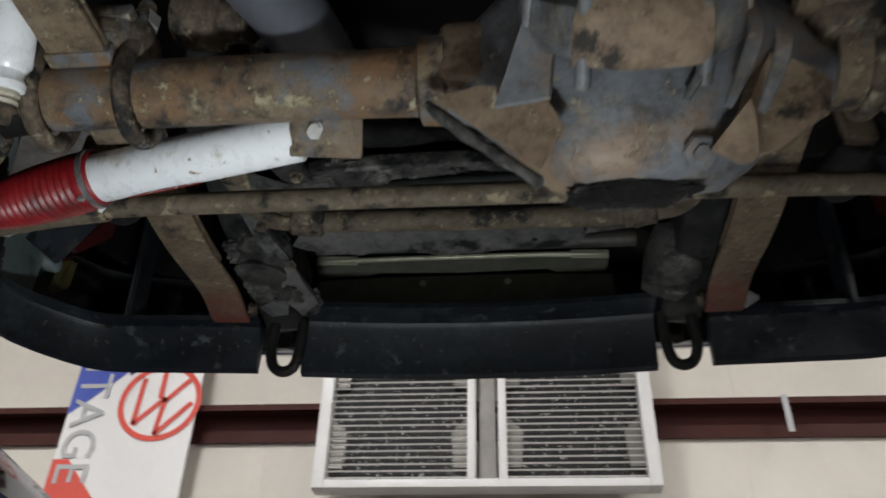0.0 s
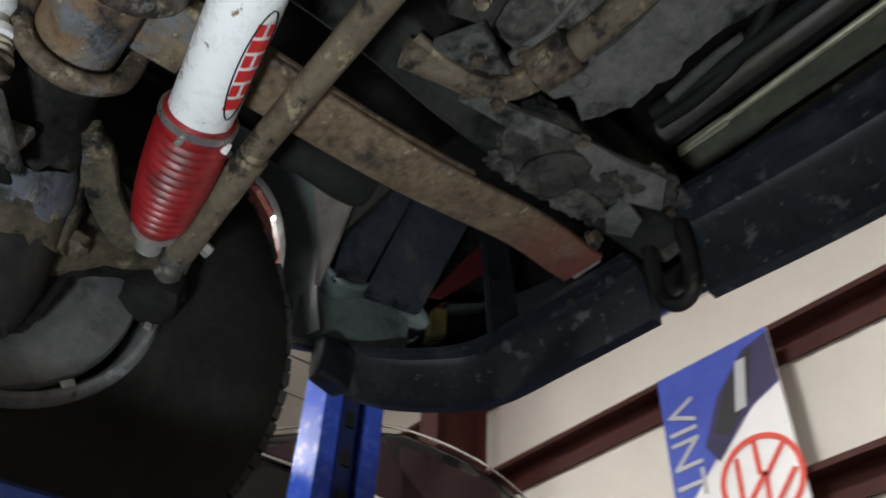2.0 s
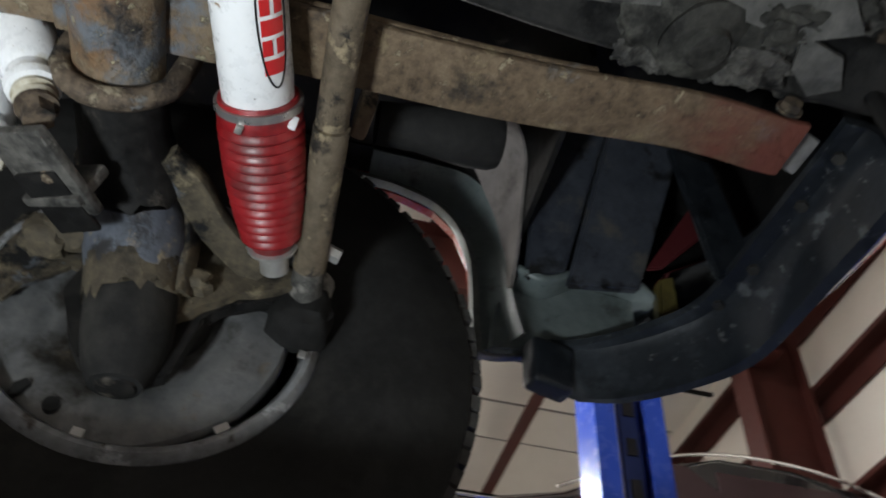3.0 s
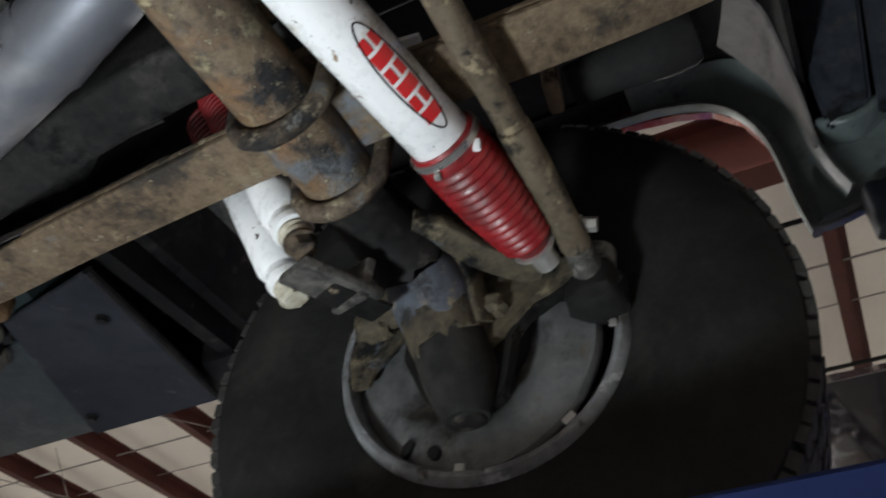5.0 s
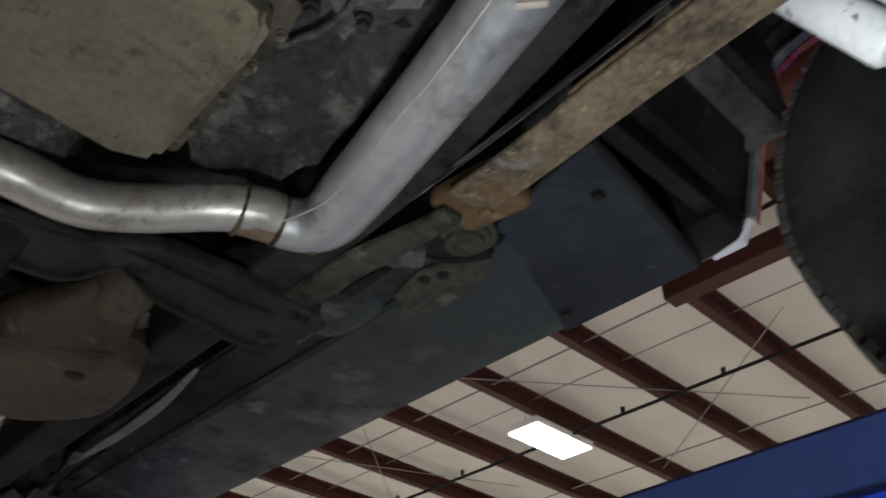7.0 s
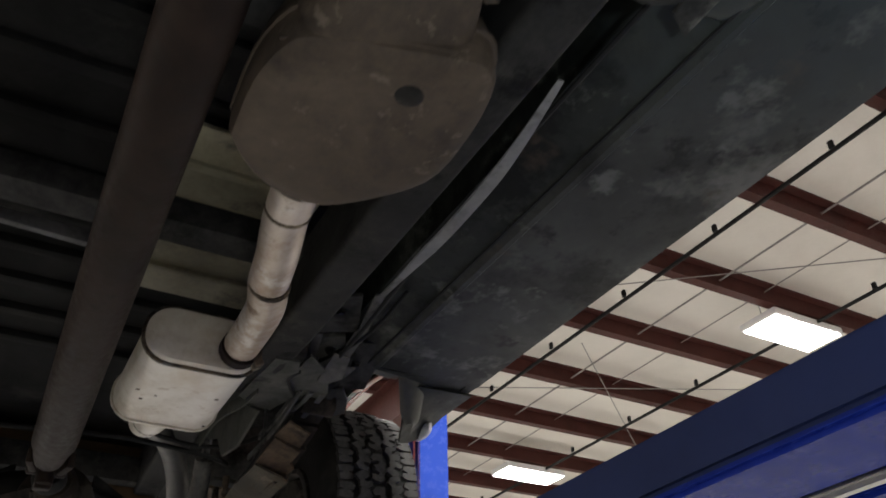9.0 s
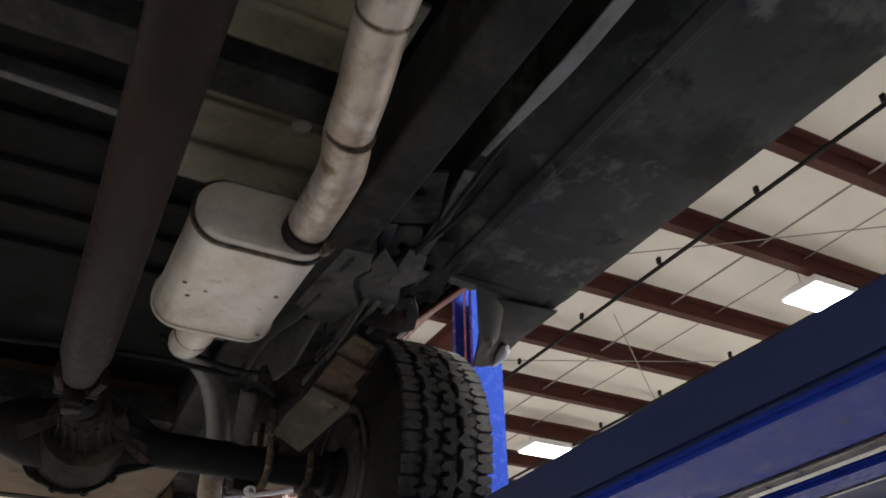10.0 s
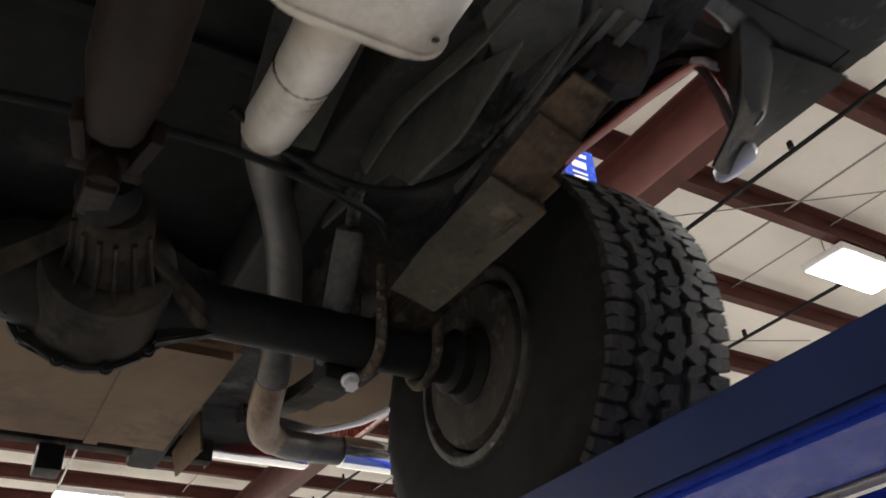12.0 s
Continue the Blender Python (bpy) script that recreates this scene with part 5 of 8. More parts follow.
        part("brake_disc", lathe((s * 0.795, WF, WZ), (s, 0, 0), [(0, 0.08), (0, 0.15), (0.02, 0.15), (0.02, 0.08)], 36), DARK_AXLE, ax)
        part("hub", lathe((s * 0.76, WF, WZ), (s, 0, 0), [(0, 0.075), (0.12, 0.07), (0.16, 0.05)], 24), DARK_AXLE, ax)


def steering():
    # tie rod
    tr = part("tie_rod", pipe([(-0.735, 0.848, 2.240), (-0.60, 0.847, 2.260), (-0.47, 0.845, 2.272), (0.47, 0.845, 2.270), (0.60, 0.847, 2.260), (0.735, 0.848, 2.240)], 0.0165, 18, 4), ROD_TAN, TRUCK, "brown rusty tie rod")
    part("adjuster_sleeve", pipe([(-0.70, 0.848, 2.2455), (-0.60, 0.847, 2.2605), (-0.52, 0.846, 2.268)], 0.0185, 18, 4), ROD_TAN, tr)
    for s in (-1, 1):
        part("rod_end", lathe((s * 0.675, 0.848, 2.250), (s, 0.0, -0.2), [(0, 0.0165), (0.05, 0.018), (0.07, 0.022), (0.10, 0.025), (0.115, 0.018)], 16), GREASE, tr)
        part("dust_boot", lump((s * 0.765, 0.848, 2.222), (0.036, 0.037, 0.034), 17, 0.18, 2.4), RUBBER, tr, "black rubber dust boot")
        part("dust_boot", lathe((s * 0.76, 0.85, 2.245), (0, 0, 1), [(0, 0.026), (0.03, 0.03)], 16), GREASE, tr)
        hex_bolt((s * 0.682, 0.856, 2.260), (s * 0.2, 1, -0.2), 0.0095, 0.024, BOLT, tr, "clamp_bolt")
    # steering damper
    a, b, c = Vector((-0.205, 0.722, 2.281)), Vector((-0.510, 0.775, 2.264)), Vector((-0.675, 0.806, 2.240))
    d = (b - a)
    dm = part("steering_damper", add_lathe(bmesh.new(), a, d, [(0, 0.030), (0.004, 0.0345), (d.length - 0.01, 0.0345), (d.length, 0.031)], 36), SHOCK_WHITE, TRUCK, "white steering damper with red ribbed boot")
    part("damper_eye", rod(a, a - d.normalized() * 0.03, 0.02, 14), SHOCK_WHITE, dm)
    e = c - b
    L = e.length
    prof = [(-0.012, 0.038), (0.0, 0.0415), (0.012, 0.0415)]
    for k in range(13):
        f = 0.012 + (L - 0.03) * k / 13
        r = 0.0425 - 0.012 * (k / 13) ** 2.5
        prof += [(f + 0.002, r - 0.0035), (f + 0.0065, r), (f + 0.0095, r)]
    prof += [(L - 0.012, 0.026), (L, 0.02)]
    part("boot", add_lathe(bmesh.new(), b, e, prof, 32), BOOT_RED, dm, "red ribbed rubber boot")
    part("clamp_band", add_lathe(bmesh.new(), b - e.normalized() * 0.004, e, [(-0.004, 0.0425), (0.004, 0.0425)], 32), STEEL_AND_GLINT, dm)
    part("clamp_screw", box(b + Vector((0.0, -0.01, -0.042)), (0.009, 0.007, 0.008), (0, 0, 15), 0.0015), BOLT, dm)
    part("clamp_tab", box(b + Vector((0.004, 0.036, -0.022)), (0.006, 0.008, 0.013), (0, 20, 15), 0.0015), WHITE_FRAME, dm)
    part("boot_ring", add_lathe(bmesh.new(), c - e.normalized() * 0.006, e, [(0.002, 0.024), (0.003, 0.027), (0.006, 0.027), (0.008, 0.02)], 28), BOLT, dm, "pale ring at the end of the boot")
    part("rod_tip", rod(c, c + e.normalized() * 0.03, 0.016, 14), BOLT, dm)
    # print on the damper: a thin ring with red bars in it
    u = d.normalized()
    side = u.cross(Vector((0, 0, 1))).normalized()
    def on_tube(t, ang, lift=0.0006):
        nrm = (side * math.cos(ang) + u.cross(side) * math.sin(ang)).normalized()
        return a + u * t + nrm * (0.0345 + lift), nrm
    t0, t1, half = d.length - 0.175, d.length - 0.035, 0.42
    mid_ang = 0.75
    bm = bmesh.new()
    ringp = []
    for k in range(36):
        w = 2 * math.pi * k / 36
        ringp.append(on_tube((t0 + t1) / 2 + (t1 - t0) / 2 * math.cos(w), mid_ang + half * math.sin(w))[0])
    add_sweep(bm, ringp, [(-0.0008, -0.0004), (0.0008, -0.0004), (0.0008, 0.0004), (-0.0008, 0.0004)], up=tuple(on_tube(0, mid_ang)[1]), closed=True)
    part("print_ring", bm, CABLE, dm, "thin dark printed ring")
    for k in range(6):
        ta = t0 + 0.016 + k * 0.019
        for w0, w1 in (((-0.33, 0.33),) if k % 2 else ((-0.33, -0.06), (0.06, 0.33))):
            bm = bmesh.new()
            g = []
            for tt in (ta, ta + 0.015):
                g.append([bm.verts.new(on_tube(tt, mid_ang + w0 + (w1 - w0) * q / 5)[0]) for q in range(6)])
            for q in range(5):
                bm.faces.new((g[0][q], g[0][q + 1], g[1][q + 1], g[1][q]))
            part("print_bar", bm, LABEL_RED, dm, "red printed bar")
    # bracket on the axle
    bm = box((-0.165, 0.695, 2.272), (0.095, 0.085, 0.010), (-42, 0, 6), 0.004)
    br = part("damper_bracket", bm, RUST_AXLE, TRUCK, "rusty damper bracket welded to the axle")
    hex_bolt((-0.178, 0.702, 2.268), (0, -0.67, -0.74), 0.011, 0.016, BOLT, br)
    hex_bolt((-0.172, 0.678, 2.25), (0, -0.67, -0.74), 0.007, 0.008, BOLT, br)


def shock(a, b, body, boot_from, name, label):
    """White shock absorber, red boot at the upper end."""
    a, b = Vector(a), Vector(b)
    d = b - a
    L = d.length
    ob = part(name, add_lathe(bmesh.new(), a, d, [(0.02, 0.022), (0.03, 0.029), (boot_from * L, 0.029), (boot_from * L + 0.004, 0.026)], 28), SHOCK_WHITE, TRUCK, label)
    part("end_cup", add_lathe(bmesh.new(), a, d, [(-0.004, 0.019), (-0.002, 0.024), (0.006, 0.0255), (0.012, 0.022), (0.022, 0.022)], 28), SHOCK_WHITE, ob)
    prof = []
    n = 12
    for k in range(n):
        f = boot_from * L + (1 - boot_from) * L * k / n
        prof += [(f, 0.030), (f + 0.006, 0.036), (f + 0.010, 0.036)]
    prof += [(L, 0.02)]
    part("boot", add_lathe(bmesh.new(), a, d, prof, 24), BOOT_RED, ob, "red ribbed rubber boot")
    return ob


def front_shocks():
    for s in (-1, 1):
        for a, b in (((s * 0.525, 0.575, 2.235), (s * 0.50, 0.43, 2.52)), ((s * 0.582, 0.532, 2.215), (s * 0.53, 0.385, 2.52))):
            sh = shock(a, b, 0.6, 0.62, "front_shock", "white shock absorber with red boot")
        # mount with through bolt
        bm = box((s * 0.575, 0.60, 2.182), (0.10, 0.07, 0.012), (-14, 0, s * 28), 0.004)
        add_box(bm, (s * 0.60, 0.612, 2.195), (0.012, 0.07, 0.05), (-14, 0, s * 28), 0.004)
        m = part("shock_mount", bm, GREASE, TRUCK, "greasy shock mount bracket")
        for a, b in (((0.525, 0.575, 2.235), (0.50, 0.43, 2.52)), ((0.582, 0.532, 2.215), (0.53, 0.385, 2.52))):
            a = Vector((s * a[0], a[1], a[2]))
            d = (a - Vector((s * b[0], b[1], b[2]))).normalized()
            part("mount_sleeve", add_lathe(bmesh.new(), a + d * 0.003, d, [(0, 0.015), (0.001, 0.0195), (0.006, 0.0205), (0.008, 0.0165), (0.011, 0.0165), (0.013, 0.0195), (0.018, 0.0185), (0.020, 0.012)], 24), BUSH, m, "pale rubber bushing rings")
            hex_bolt(a + d * 0.022, d, 0.0155, 0.020 if b[0] < 0.52 else 0.007, RUST_BROWN if b[0] < 0.52 else BUSH, m)
        part("mount_tab", box((s * 0.605, 0.612, 2.176), (0.075, 0.05, 0.006), (-10, 0, s * 30), 0.003), FRAME, m)
        hex_bolt((s * 0.572, 0.607, 2.174), (0, 0, -1), 0.006, 0.004, RUST_BROWN, m)


def exhaust():
    pts = [(-0.17, 0.80, 2.44), (-0.20, 0.62, 2.40), (-0.245, 0.46, 2.365), (-0.30, 0.22, 2.345), (-0.352, -0.02, 2.342), (-0.384, -0.17, 2.345), (-0.396, -0.235, 2.346), (-0.381, -0.277, 2.347), (-0.342, -0.299, 2.347)]
    p = part("front_pipe", pipe([(x - 0.010, y, z) for x, y, z in pts], 0.050, 28, 6, scales=[1.0] * 31 + [1.0 - 0.0115 * k for k in range(18)]), DOWNPIPE, TRUCK, "dull silver exhaust downpipe with a seam")
    part("pipe_seam", pipe([(-0.232, 0.40, 2.318), (-0.298, 0.119, 2.3025), (-0.314, 0.036, 2.3065), (-0.342, -0.085, 2.3075), (-0.355, -0.17, 2.312), (-0.346, -0.245, 2.318), (-0.336, -0.27, 2.32)], 0.0016, 6, 6), PIPE_SEAM, p, "pale weld seam")
    part("pipe_collar", rod((-0.272, 0.395, 2.36), (-0.262, 0.43, 2.366), 0.0525, 24), DOWNPIPE, p)
    part("pipe_scar", box((-0.302, 0.262, 2.2955), (0.036, 0.009, 0.003), (0, 0, -50), 0.001), TAN_PIPE, p, "tan scorch mark")
    c = part("crossover_pipe", pipe([(-0.345, -0.290, 2.347), (-0.315, -0.297, 2.345), (-0.262, -0.325, 2.338), (-0.19, -0.385, 2.328), (-0.13, -0.425, 2.322), (-0.08, -0.438, 2.318), (0.0, -0.436, 2.316), (0.10, -0.455, 2.316), (0.20, -0.49, 2.32), (0.42, -0.53, 2.34)], 0.0375, 24, 6), CROSS_PIPE, TRUCK, "dull tan-grey crossover exhaust pipe")
    part("pipe_end", lump((-0.398, -0.272, 2.338), (0.034, 0.034, 0.034), 5, 0.04), SCORCHED, c)
    part("sleeve", rod((-0.352, -0.297, 2.347), (-0.292, -0.312, 2.344), 0.0395, 20), SCORCHED, c, "scorched sleeve joint")
    for q in ((-0.352, -0.297, 2.347), (-0.292, -0.312, 2.344)):
        bm = lathe(q, (1, -0.25, 0), [(-0.004, 0.0405), (-0.002, 0.044), (0.002, 0.044), (0.004, 0.0405)], 20)
        part("weld", bm, RUST_BROWN, c)
    # converter: a flat pressed box with cut corners, its inlet cone and elbow
    out = [(-0.104, -0.982), (-0.100, -0.87), (-0.118, -0.79), (-0.16, -0.762), (-0.30, -0.722), (-0.352, -0.715), (-0.385, -0.765), (-0.398, -0.86), (-0.390, -0.955), (-0.34, -1.02), (-0.272, -1.078), (-0.20, -1.072), (-0.14, -1.03)]
    out = [(p.x, p.y) for p in curve_points([(x, y, 0) for x, y in out + out[:1]], 3)[:-1]]
    bm = bmesh.new()
    rings = []
    for k, zz in ((0.80, 2.243), (0.90, 2.245), (0.97, 2.252), (1.0, 2.268), (1.0, 2.300), (1.02, 2.302), (1.02, 2.308), (1.0, 2.31), (0.96, 2.345), (0.8, 2.36)):
        rings.append([bm.verts.new((-0.25 + (x + 0.25) * k, -0.90 + (y + 0.90) * k, zz + 0.004 * noise.noise(Vector((x * 12, y * 12, zz * 5))))) for x, y in out])
    m = len(out)
    for r0, r1 in zip(rings, rings[1:]):
        for k in range(m):
            bm.faces.new((r0[k], r0[(k + 1) % m], r1[(k + 1) % m], r1[k]))
    bm.faces.new(rings[0])
    bm.faces.new(rings[-1][::-1])
    cv = part("catalytic_converter", bm, CAT, TRUCK, "brown-grey catalytic converter")
    part("inlet_cone", add_sweep(bmesh.new(), [(-0.236, -0.79, 2.302), (-0.242, -0.745, 2.306), (-0.25, -0.70, 2.314), (-0.257, -0.655, 2.326), (-0.262, -0.63, 2.333)], rrect(0.22, 0.10, 0.045, 5), scales=[1.05, 0.98, 0.74, 0.54, 0.48]), CAT, cv, "ribbed inlet cone")
    part("inlet_elbow", sleeve([(-0.264, -0.66, 2.322), (-0.266, -0.625, 2.336), (-0.267, -0.60, 2.356), (-0.267, -0.59, 2.40)], [0.047, 0.053, 0.051, 0.044], 24), CAT, cv)
    part("sensor_stub", rod((-0.318, -0.655, 2.33), (-0.33, -0.675, 2.312), 0.011, 12), RUST_BROWN, cv)
    part("sensor_boss", lathe((-0.283, -0.80, 2.2445), (0, 0, -1), [(0, 0.020), (0.003, 0.015)], 14), FRAME, cv, "dark scorched boss")
    for k in range(4):
        part("press_rib", add_sweep(bmesh.new(), curve_points([(-0.112 - 0.012 * k, -0.80 - 0.012 * k, 2.262 - 0.005 * k), (-0.20, -0.752 - 0.014 * k, 2.262 - 0.005 * k), (-0.31, -0.722 - 0.014 * k, 2.262 - 0.005 * k)], 4), rrect(0.006, 0.006, 0.002, 2)), CAT, cv)
    mp = part("middle_pipe", pipe([(-0.24, -1.09, 2.295), (-0.250, -1.17, 2.288), (-0.274, -1.28, 2.286), (-0.29, -1.37, 2.288), (-0.312, -1.45, 2.288), (-0.318, -1.53, 2.286), (-0.32, -1.62, 2.286), (-0.322, -1.70, 2.286)], 0.037, 20, 6), TAN_PIPE, TRUCK, "tan heat stained exhaust pipe")
    for q, d in (((-0.247, -1.15, 2.289), (-0.15, -1, -0.05)), ((-0.292, -1.37, 2.284), (-0.1, -1, 0))):
        part("weld", lathe(q, d, [(-0.006, 0.035), (-0.002, 0.0385), (0.002, 0.0385), (0.006, 0.035)], 20), RUST_BROWN, mp)
    # muffler
    bm = bmesh.new()
    ys = [-1.655, -1.66, -1.672, -1.70, -1.95, -1.985, -2.0, -2.006]
    sc = [0.90, 0.97, 1.0, 0.985, 0.985, 1.0, 0.96, 0.90]
    add_sweep(bm, [(-0.253, y, 2.297) for y in ys], rrect(0.235, 0.122, 0.055, 6), scales=sc)
    mu = part("muffler", bm, MUFFLER, TRUCK, "dull pale steel muffler with rust freckles")
    for y in (-1.668, -1.99):
        ring = add_sweep(bmesh.new(), [(-0.253, y - 0.004, 2.297), (-0.253, y + 0.004, 2.297)], rrect(0.243, 0.130, 0.058, 6))
        part("end_seam", ring, RUST_BROWN if y > -1.8 else MUFFLER, mu)
    part("inlet_clamp", lathe((-0.32, -1.635, 2.282), (0, -1, 0), [(-0.014, 0.036), (-0.012, 0.0405), (0.012, 0.0405), (0.014, 0.036)], 20), SHAFT, mu)
    part("clamp_saddle", box((-0.355, -1.635, 2.262), (0.02, 0.03, 0.03), (0, 30, 0), 0.004), RUST_BROWN, mu)
    for k, (x, y) in enumerate(((-0.165, -1.82), (-0.205, -1.835), (-0.18, -1.865), (-0.325, -1.80), (-0.34, -1.96))):
        part("rust_pit", lathe((x, y, 2.2375), (0, 0, -1), [(0, 0.005), (0.001, 0.003)], 10), RUST_BROWN, mu)
    tp = part("tail_pipe", pipe([(-0.262, -2.31, 2.364), (-0.270, -2.37, 2.388), (-0.295, -2.44, 2.413), (-0.33, -2.52, 2.43), (-0.39, -2.64, 2.438), (-0.445, -2.76, 2.41), (-0.488, -2.88, 2.36), (-0.515, -3.0, 2.30), (-0.533, -3.10, 2.262), (-0.565, -3.19, 2.246), (-0.63, -3.24, 2.246), (-0.70, -3.268, 2.255), (-0.80, -3.28, 2.262)], 0.035, 18, 5), TAIL_PIPE, TRUCK, "dull grey tail pipe bent over the axle")
    part("muffler_neck", pipe([(-0.24, -1.995, 2.285), (-0.246, -2.09, 2.294), (-0.255, -2.21, 2.328), (-0.262, -2.31, 2.364), (-0.268, -2.35, 2.38)], 0.041, 20, 5, scales=[1.0] * 17 + [0.99, 0.97, 0.93, 0.84]), MUFFLER, tp)
    part("weld", lathe((-0.249, -2.13, 2.305), (-0.07, -1, 0.28), [(-0.005, 0.039), (0, 0.0435), (0.005, 0.039)], 18), RUST_BROWN, tp)
    part("scorched_bend", pipe([(-0.517, -3.01, 2.296), (-0.533, -3.10, 2.262), (-0.562, -3.183, 2.247), (-0.60, -3.225, 2.245)], 0.0365, 18, 5), SCORCHED, tp, "tan scorched bend")
    part("tip", lathe((-0.79, -3.28, 2.262), (-1, 0, 0), [(0, 0.034), (0.004, 0.040), (0.16, 0.040), (0.162, 0.036), (0.02, 0.034)], 24), CHROME, tp, "polished tip")


def driveline():
    a, b = Vector((-0.017, -0.66, 2.288)), Vector((-0.052, -2.22, 2.205))
    d = b - a
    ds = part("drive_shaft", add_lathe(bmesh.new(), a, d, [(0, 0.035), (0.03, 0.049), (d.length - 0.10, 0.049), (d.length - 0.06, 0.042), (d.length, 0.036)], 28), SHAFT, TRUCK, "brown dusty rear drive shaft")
    j = Vector((-0.056, -2.285, 2.20))
    bm = lathe(j + Vector((-0.058, 0, 0)), (1, 0, 0), [(0.012, 0.015), (0.016, 0.021), (0.1, 0.021), (0.104, 0.015)], 16)
    add_lathe(bm, j + Vector((0, 0, -0.055)), (0, 0, 1), [(0.01, 0.015), (0.014, 0.021), (0.096, 0.021), (0.1, 0.015)], 16)
    for s in (-1, 1):
        add_box(bm, j + Vector((s * 0.036, 0.035, 0.0)), (0.018, 0.09, 0.038), (0, 0, -s * 12), 0.006)
        add_box(bm, j + Vector((0, -0.035, s * 0.036)), (0.038, 0.09, 0.018), (s * 12, 0, 0), 0.006)
    part("universal_joint", bm, SHAFT, ds)
    # front shaft up to the differential
    part("front_drive_shaft", rod((0.25, 0.36, 2.36), (0.20, -0.45, 2.42), 0.03, 20), SHAFT, TRUCK, "brown front drive shaft")
    # transfer case and gearbox
    part("transfer_case", lump((0.10, -0.52, 2.44), (0.20, 0.17, 0.10), 21, 0.2), GREASE, TRUCK, "greasy transfer case casting")
    part("gearbox", lump((0.04, 0.0, 2.46), (0.20, 0.42, 0.12), 22, 0.12), GREASE, TRUCK, "greasy gearbox casting")
    # pan
    bm = bmesh.new()
    out = [(-0.10, 0.034), (0.21, 0.10), (0.21, -0.27), (0.17, -0.305), (-0.088, -0.318), (-0.145, -0.292), (-0.138, -0.02), (-0.128, 0.025)]
    lo = add_slab(bmesh.new(), [(x * 0.97, y * 0.97) for x, y in out], "z", 2.312, 2.375)
    bmesh.ops.bevel(lo, geom=list(lo.edges), offset=0.014, segments=3, affect="EDGES")
    pan = part("gearbox_pan", lo, PAN, TRUCK, "olive dirty gearbox oil pan")
    part("pan_flange", slab([(x - 0.028 if x < 0 else x, y * 1.05) for x, y in out], "z", 2.376, 2.386, 0.003), GUARD, pan, "dirty pan flange")
    for x, y in ((-0.158, -0.02), (-0.160, -0.09), (-0.162, -0.16), (-0.164, -0.24), (-0.06, -0.325), (0.05, -0.32), (0.15, -0.312)):
        hex_bolt((x, y, 2.373), (0, 0, -1), 0.006, 0.009, RUST_BROWN, pan)
    # rear axle
    y, z = WR, 2.20
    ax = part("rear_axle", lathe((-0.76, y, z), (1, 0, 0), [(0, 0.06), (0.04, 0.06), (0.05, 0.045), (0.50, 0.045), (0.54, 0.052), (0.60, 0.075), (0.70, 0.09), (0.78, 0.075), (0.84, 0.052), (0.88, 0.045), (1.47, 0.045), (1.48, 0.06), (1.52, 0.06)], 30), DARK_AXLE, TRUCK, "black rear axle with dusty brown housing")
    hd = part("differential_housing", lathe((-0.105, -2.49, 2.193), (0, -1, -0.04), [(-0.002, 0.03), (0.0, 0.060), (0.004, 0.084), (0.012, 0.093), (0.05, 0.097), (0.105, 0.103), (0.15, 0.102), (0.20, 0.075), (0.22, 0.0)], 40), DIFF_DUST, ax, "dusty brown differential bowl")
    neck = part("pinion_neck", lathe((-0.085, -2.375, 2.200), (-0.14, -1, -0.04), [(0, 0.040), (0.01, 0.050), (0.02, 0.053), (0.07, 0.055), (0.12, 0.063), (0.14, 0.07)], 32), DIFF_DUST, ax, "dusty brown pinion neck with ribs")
    for a in (-150, -125, -100, -78, -55, -30):
        ca, sa = math.cos(radians(a)), math.sin(radians(a))
        part("neck_rib", add_sweep(bmesh.new(), [(-0.087 + 0.053 * ca, -2.39, 2.199 + 0.053 * sa), (-0.096 + 0.057 * ca, -2.44, 2.197 + 0.057 * sa), (-0.104 + 0.068 * ca, -2.495, 2.194 + 0.068 * sa)], rrect(0.007, 0.012, 0.003, 2), up=(ca, 0, sa)), DIFF_DUST, neck)
    flange = [(-0.105 + r * math.cos(radians(a)), 2.186 + r * math.sin(radians(a))) for a, r in ((0, 0.122), (25, 0.118), (60, 0.118), (90, 0.12), (120, 0.118), (155, 0.118), (180, 0.122), (192, 0.124), (203, 0.122), (208, 0.113), (225, 0.112), (250, 0.112), (270, 0.112), (290, 0.112), (312, 0.113), (318, 0.124), (330, 0.126), (345, 0.124))]
    part("cover_flange", slab(flange, "y", -2.628, -2.646, 0.003), DARK_AXLE, hd, "black notched cover flange")
    for sx in (-1, 1):
        part("neck_gusset", panel([(-0.092 + sx * 0.046, -2.43, 2.196), (-0.105 + sx * 0.17, -2.575, 2.186), (-0.105 + sx * 0.178, -2.585, 2.160), (-0.105 + sx * 0.150, -2.58, 2.152), (-0.096 + sx * 0.050, -2.45, 2.176)], 0.008), DIFF_DUST, ax, "dusty brown gusset beside the neck")
    for k in range(10):
        a = 2 * math.pi * k / 10
        hex_bolt((-0.105 + 0.110 * math.cos(a), -2.629, 2.186 + 0.110 * math.sin(a)), (0, 1, 0), 0.008, 0.012, DARK_AXLE, hd)
    part("pinion_yoke", lathe((-0.070, -2.335, 2.197), (-0.03, -1, -0.05), [(-0.02, 0.028), (0.0, 0.04), (0.02, 0.042), (0.03, 0.034), (0.08, 0.034)], 18), DARK_AXLE, hd)
    for s in (-1, 1):
        bm = slab([(-0.095 + s * 0.10, 2.30), (-0.095 + s * 0.20, 2.24), (-0.095 + s * 0.20, 2.16), (-0.095 + s * 0.10, 2.12)], "y", y - 0.012, y + 0.012, 0.004)
        part("housing_web", bm, DARK_AXLE, hd)
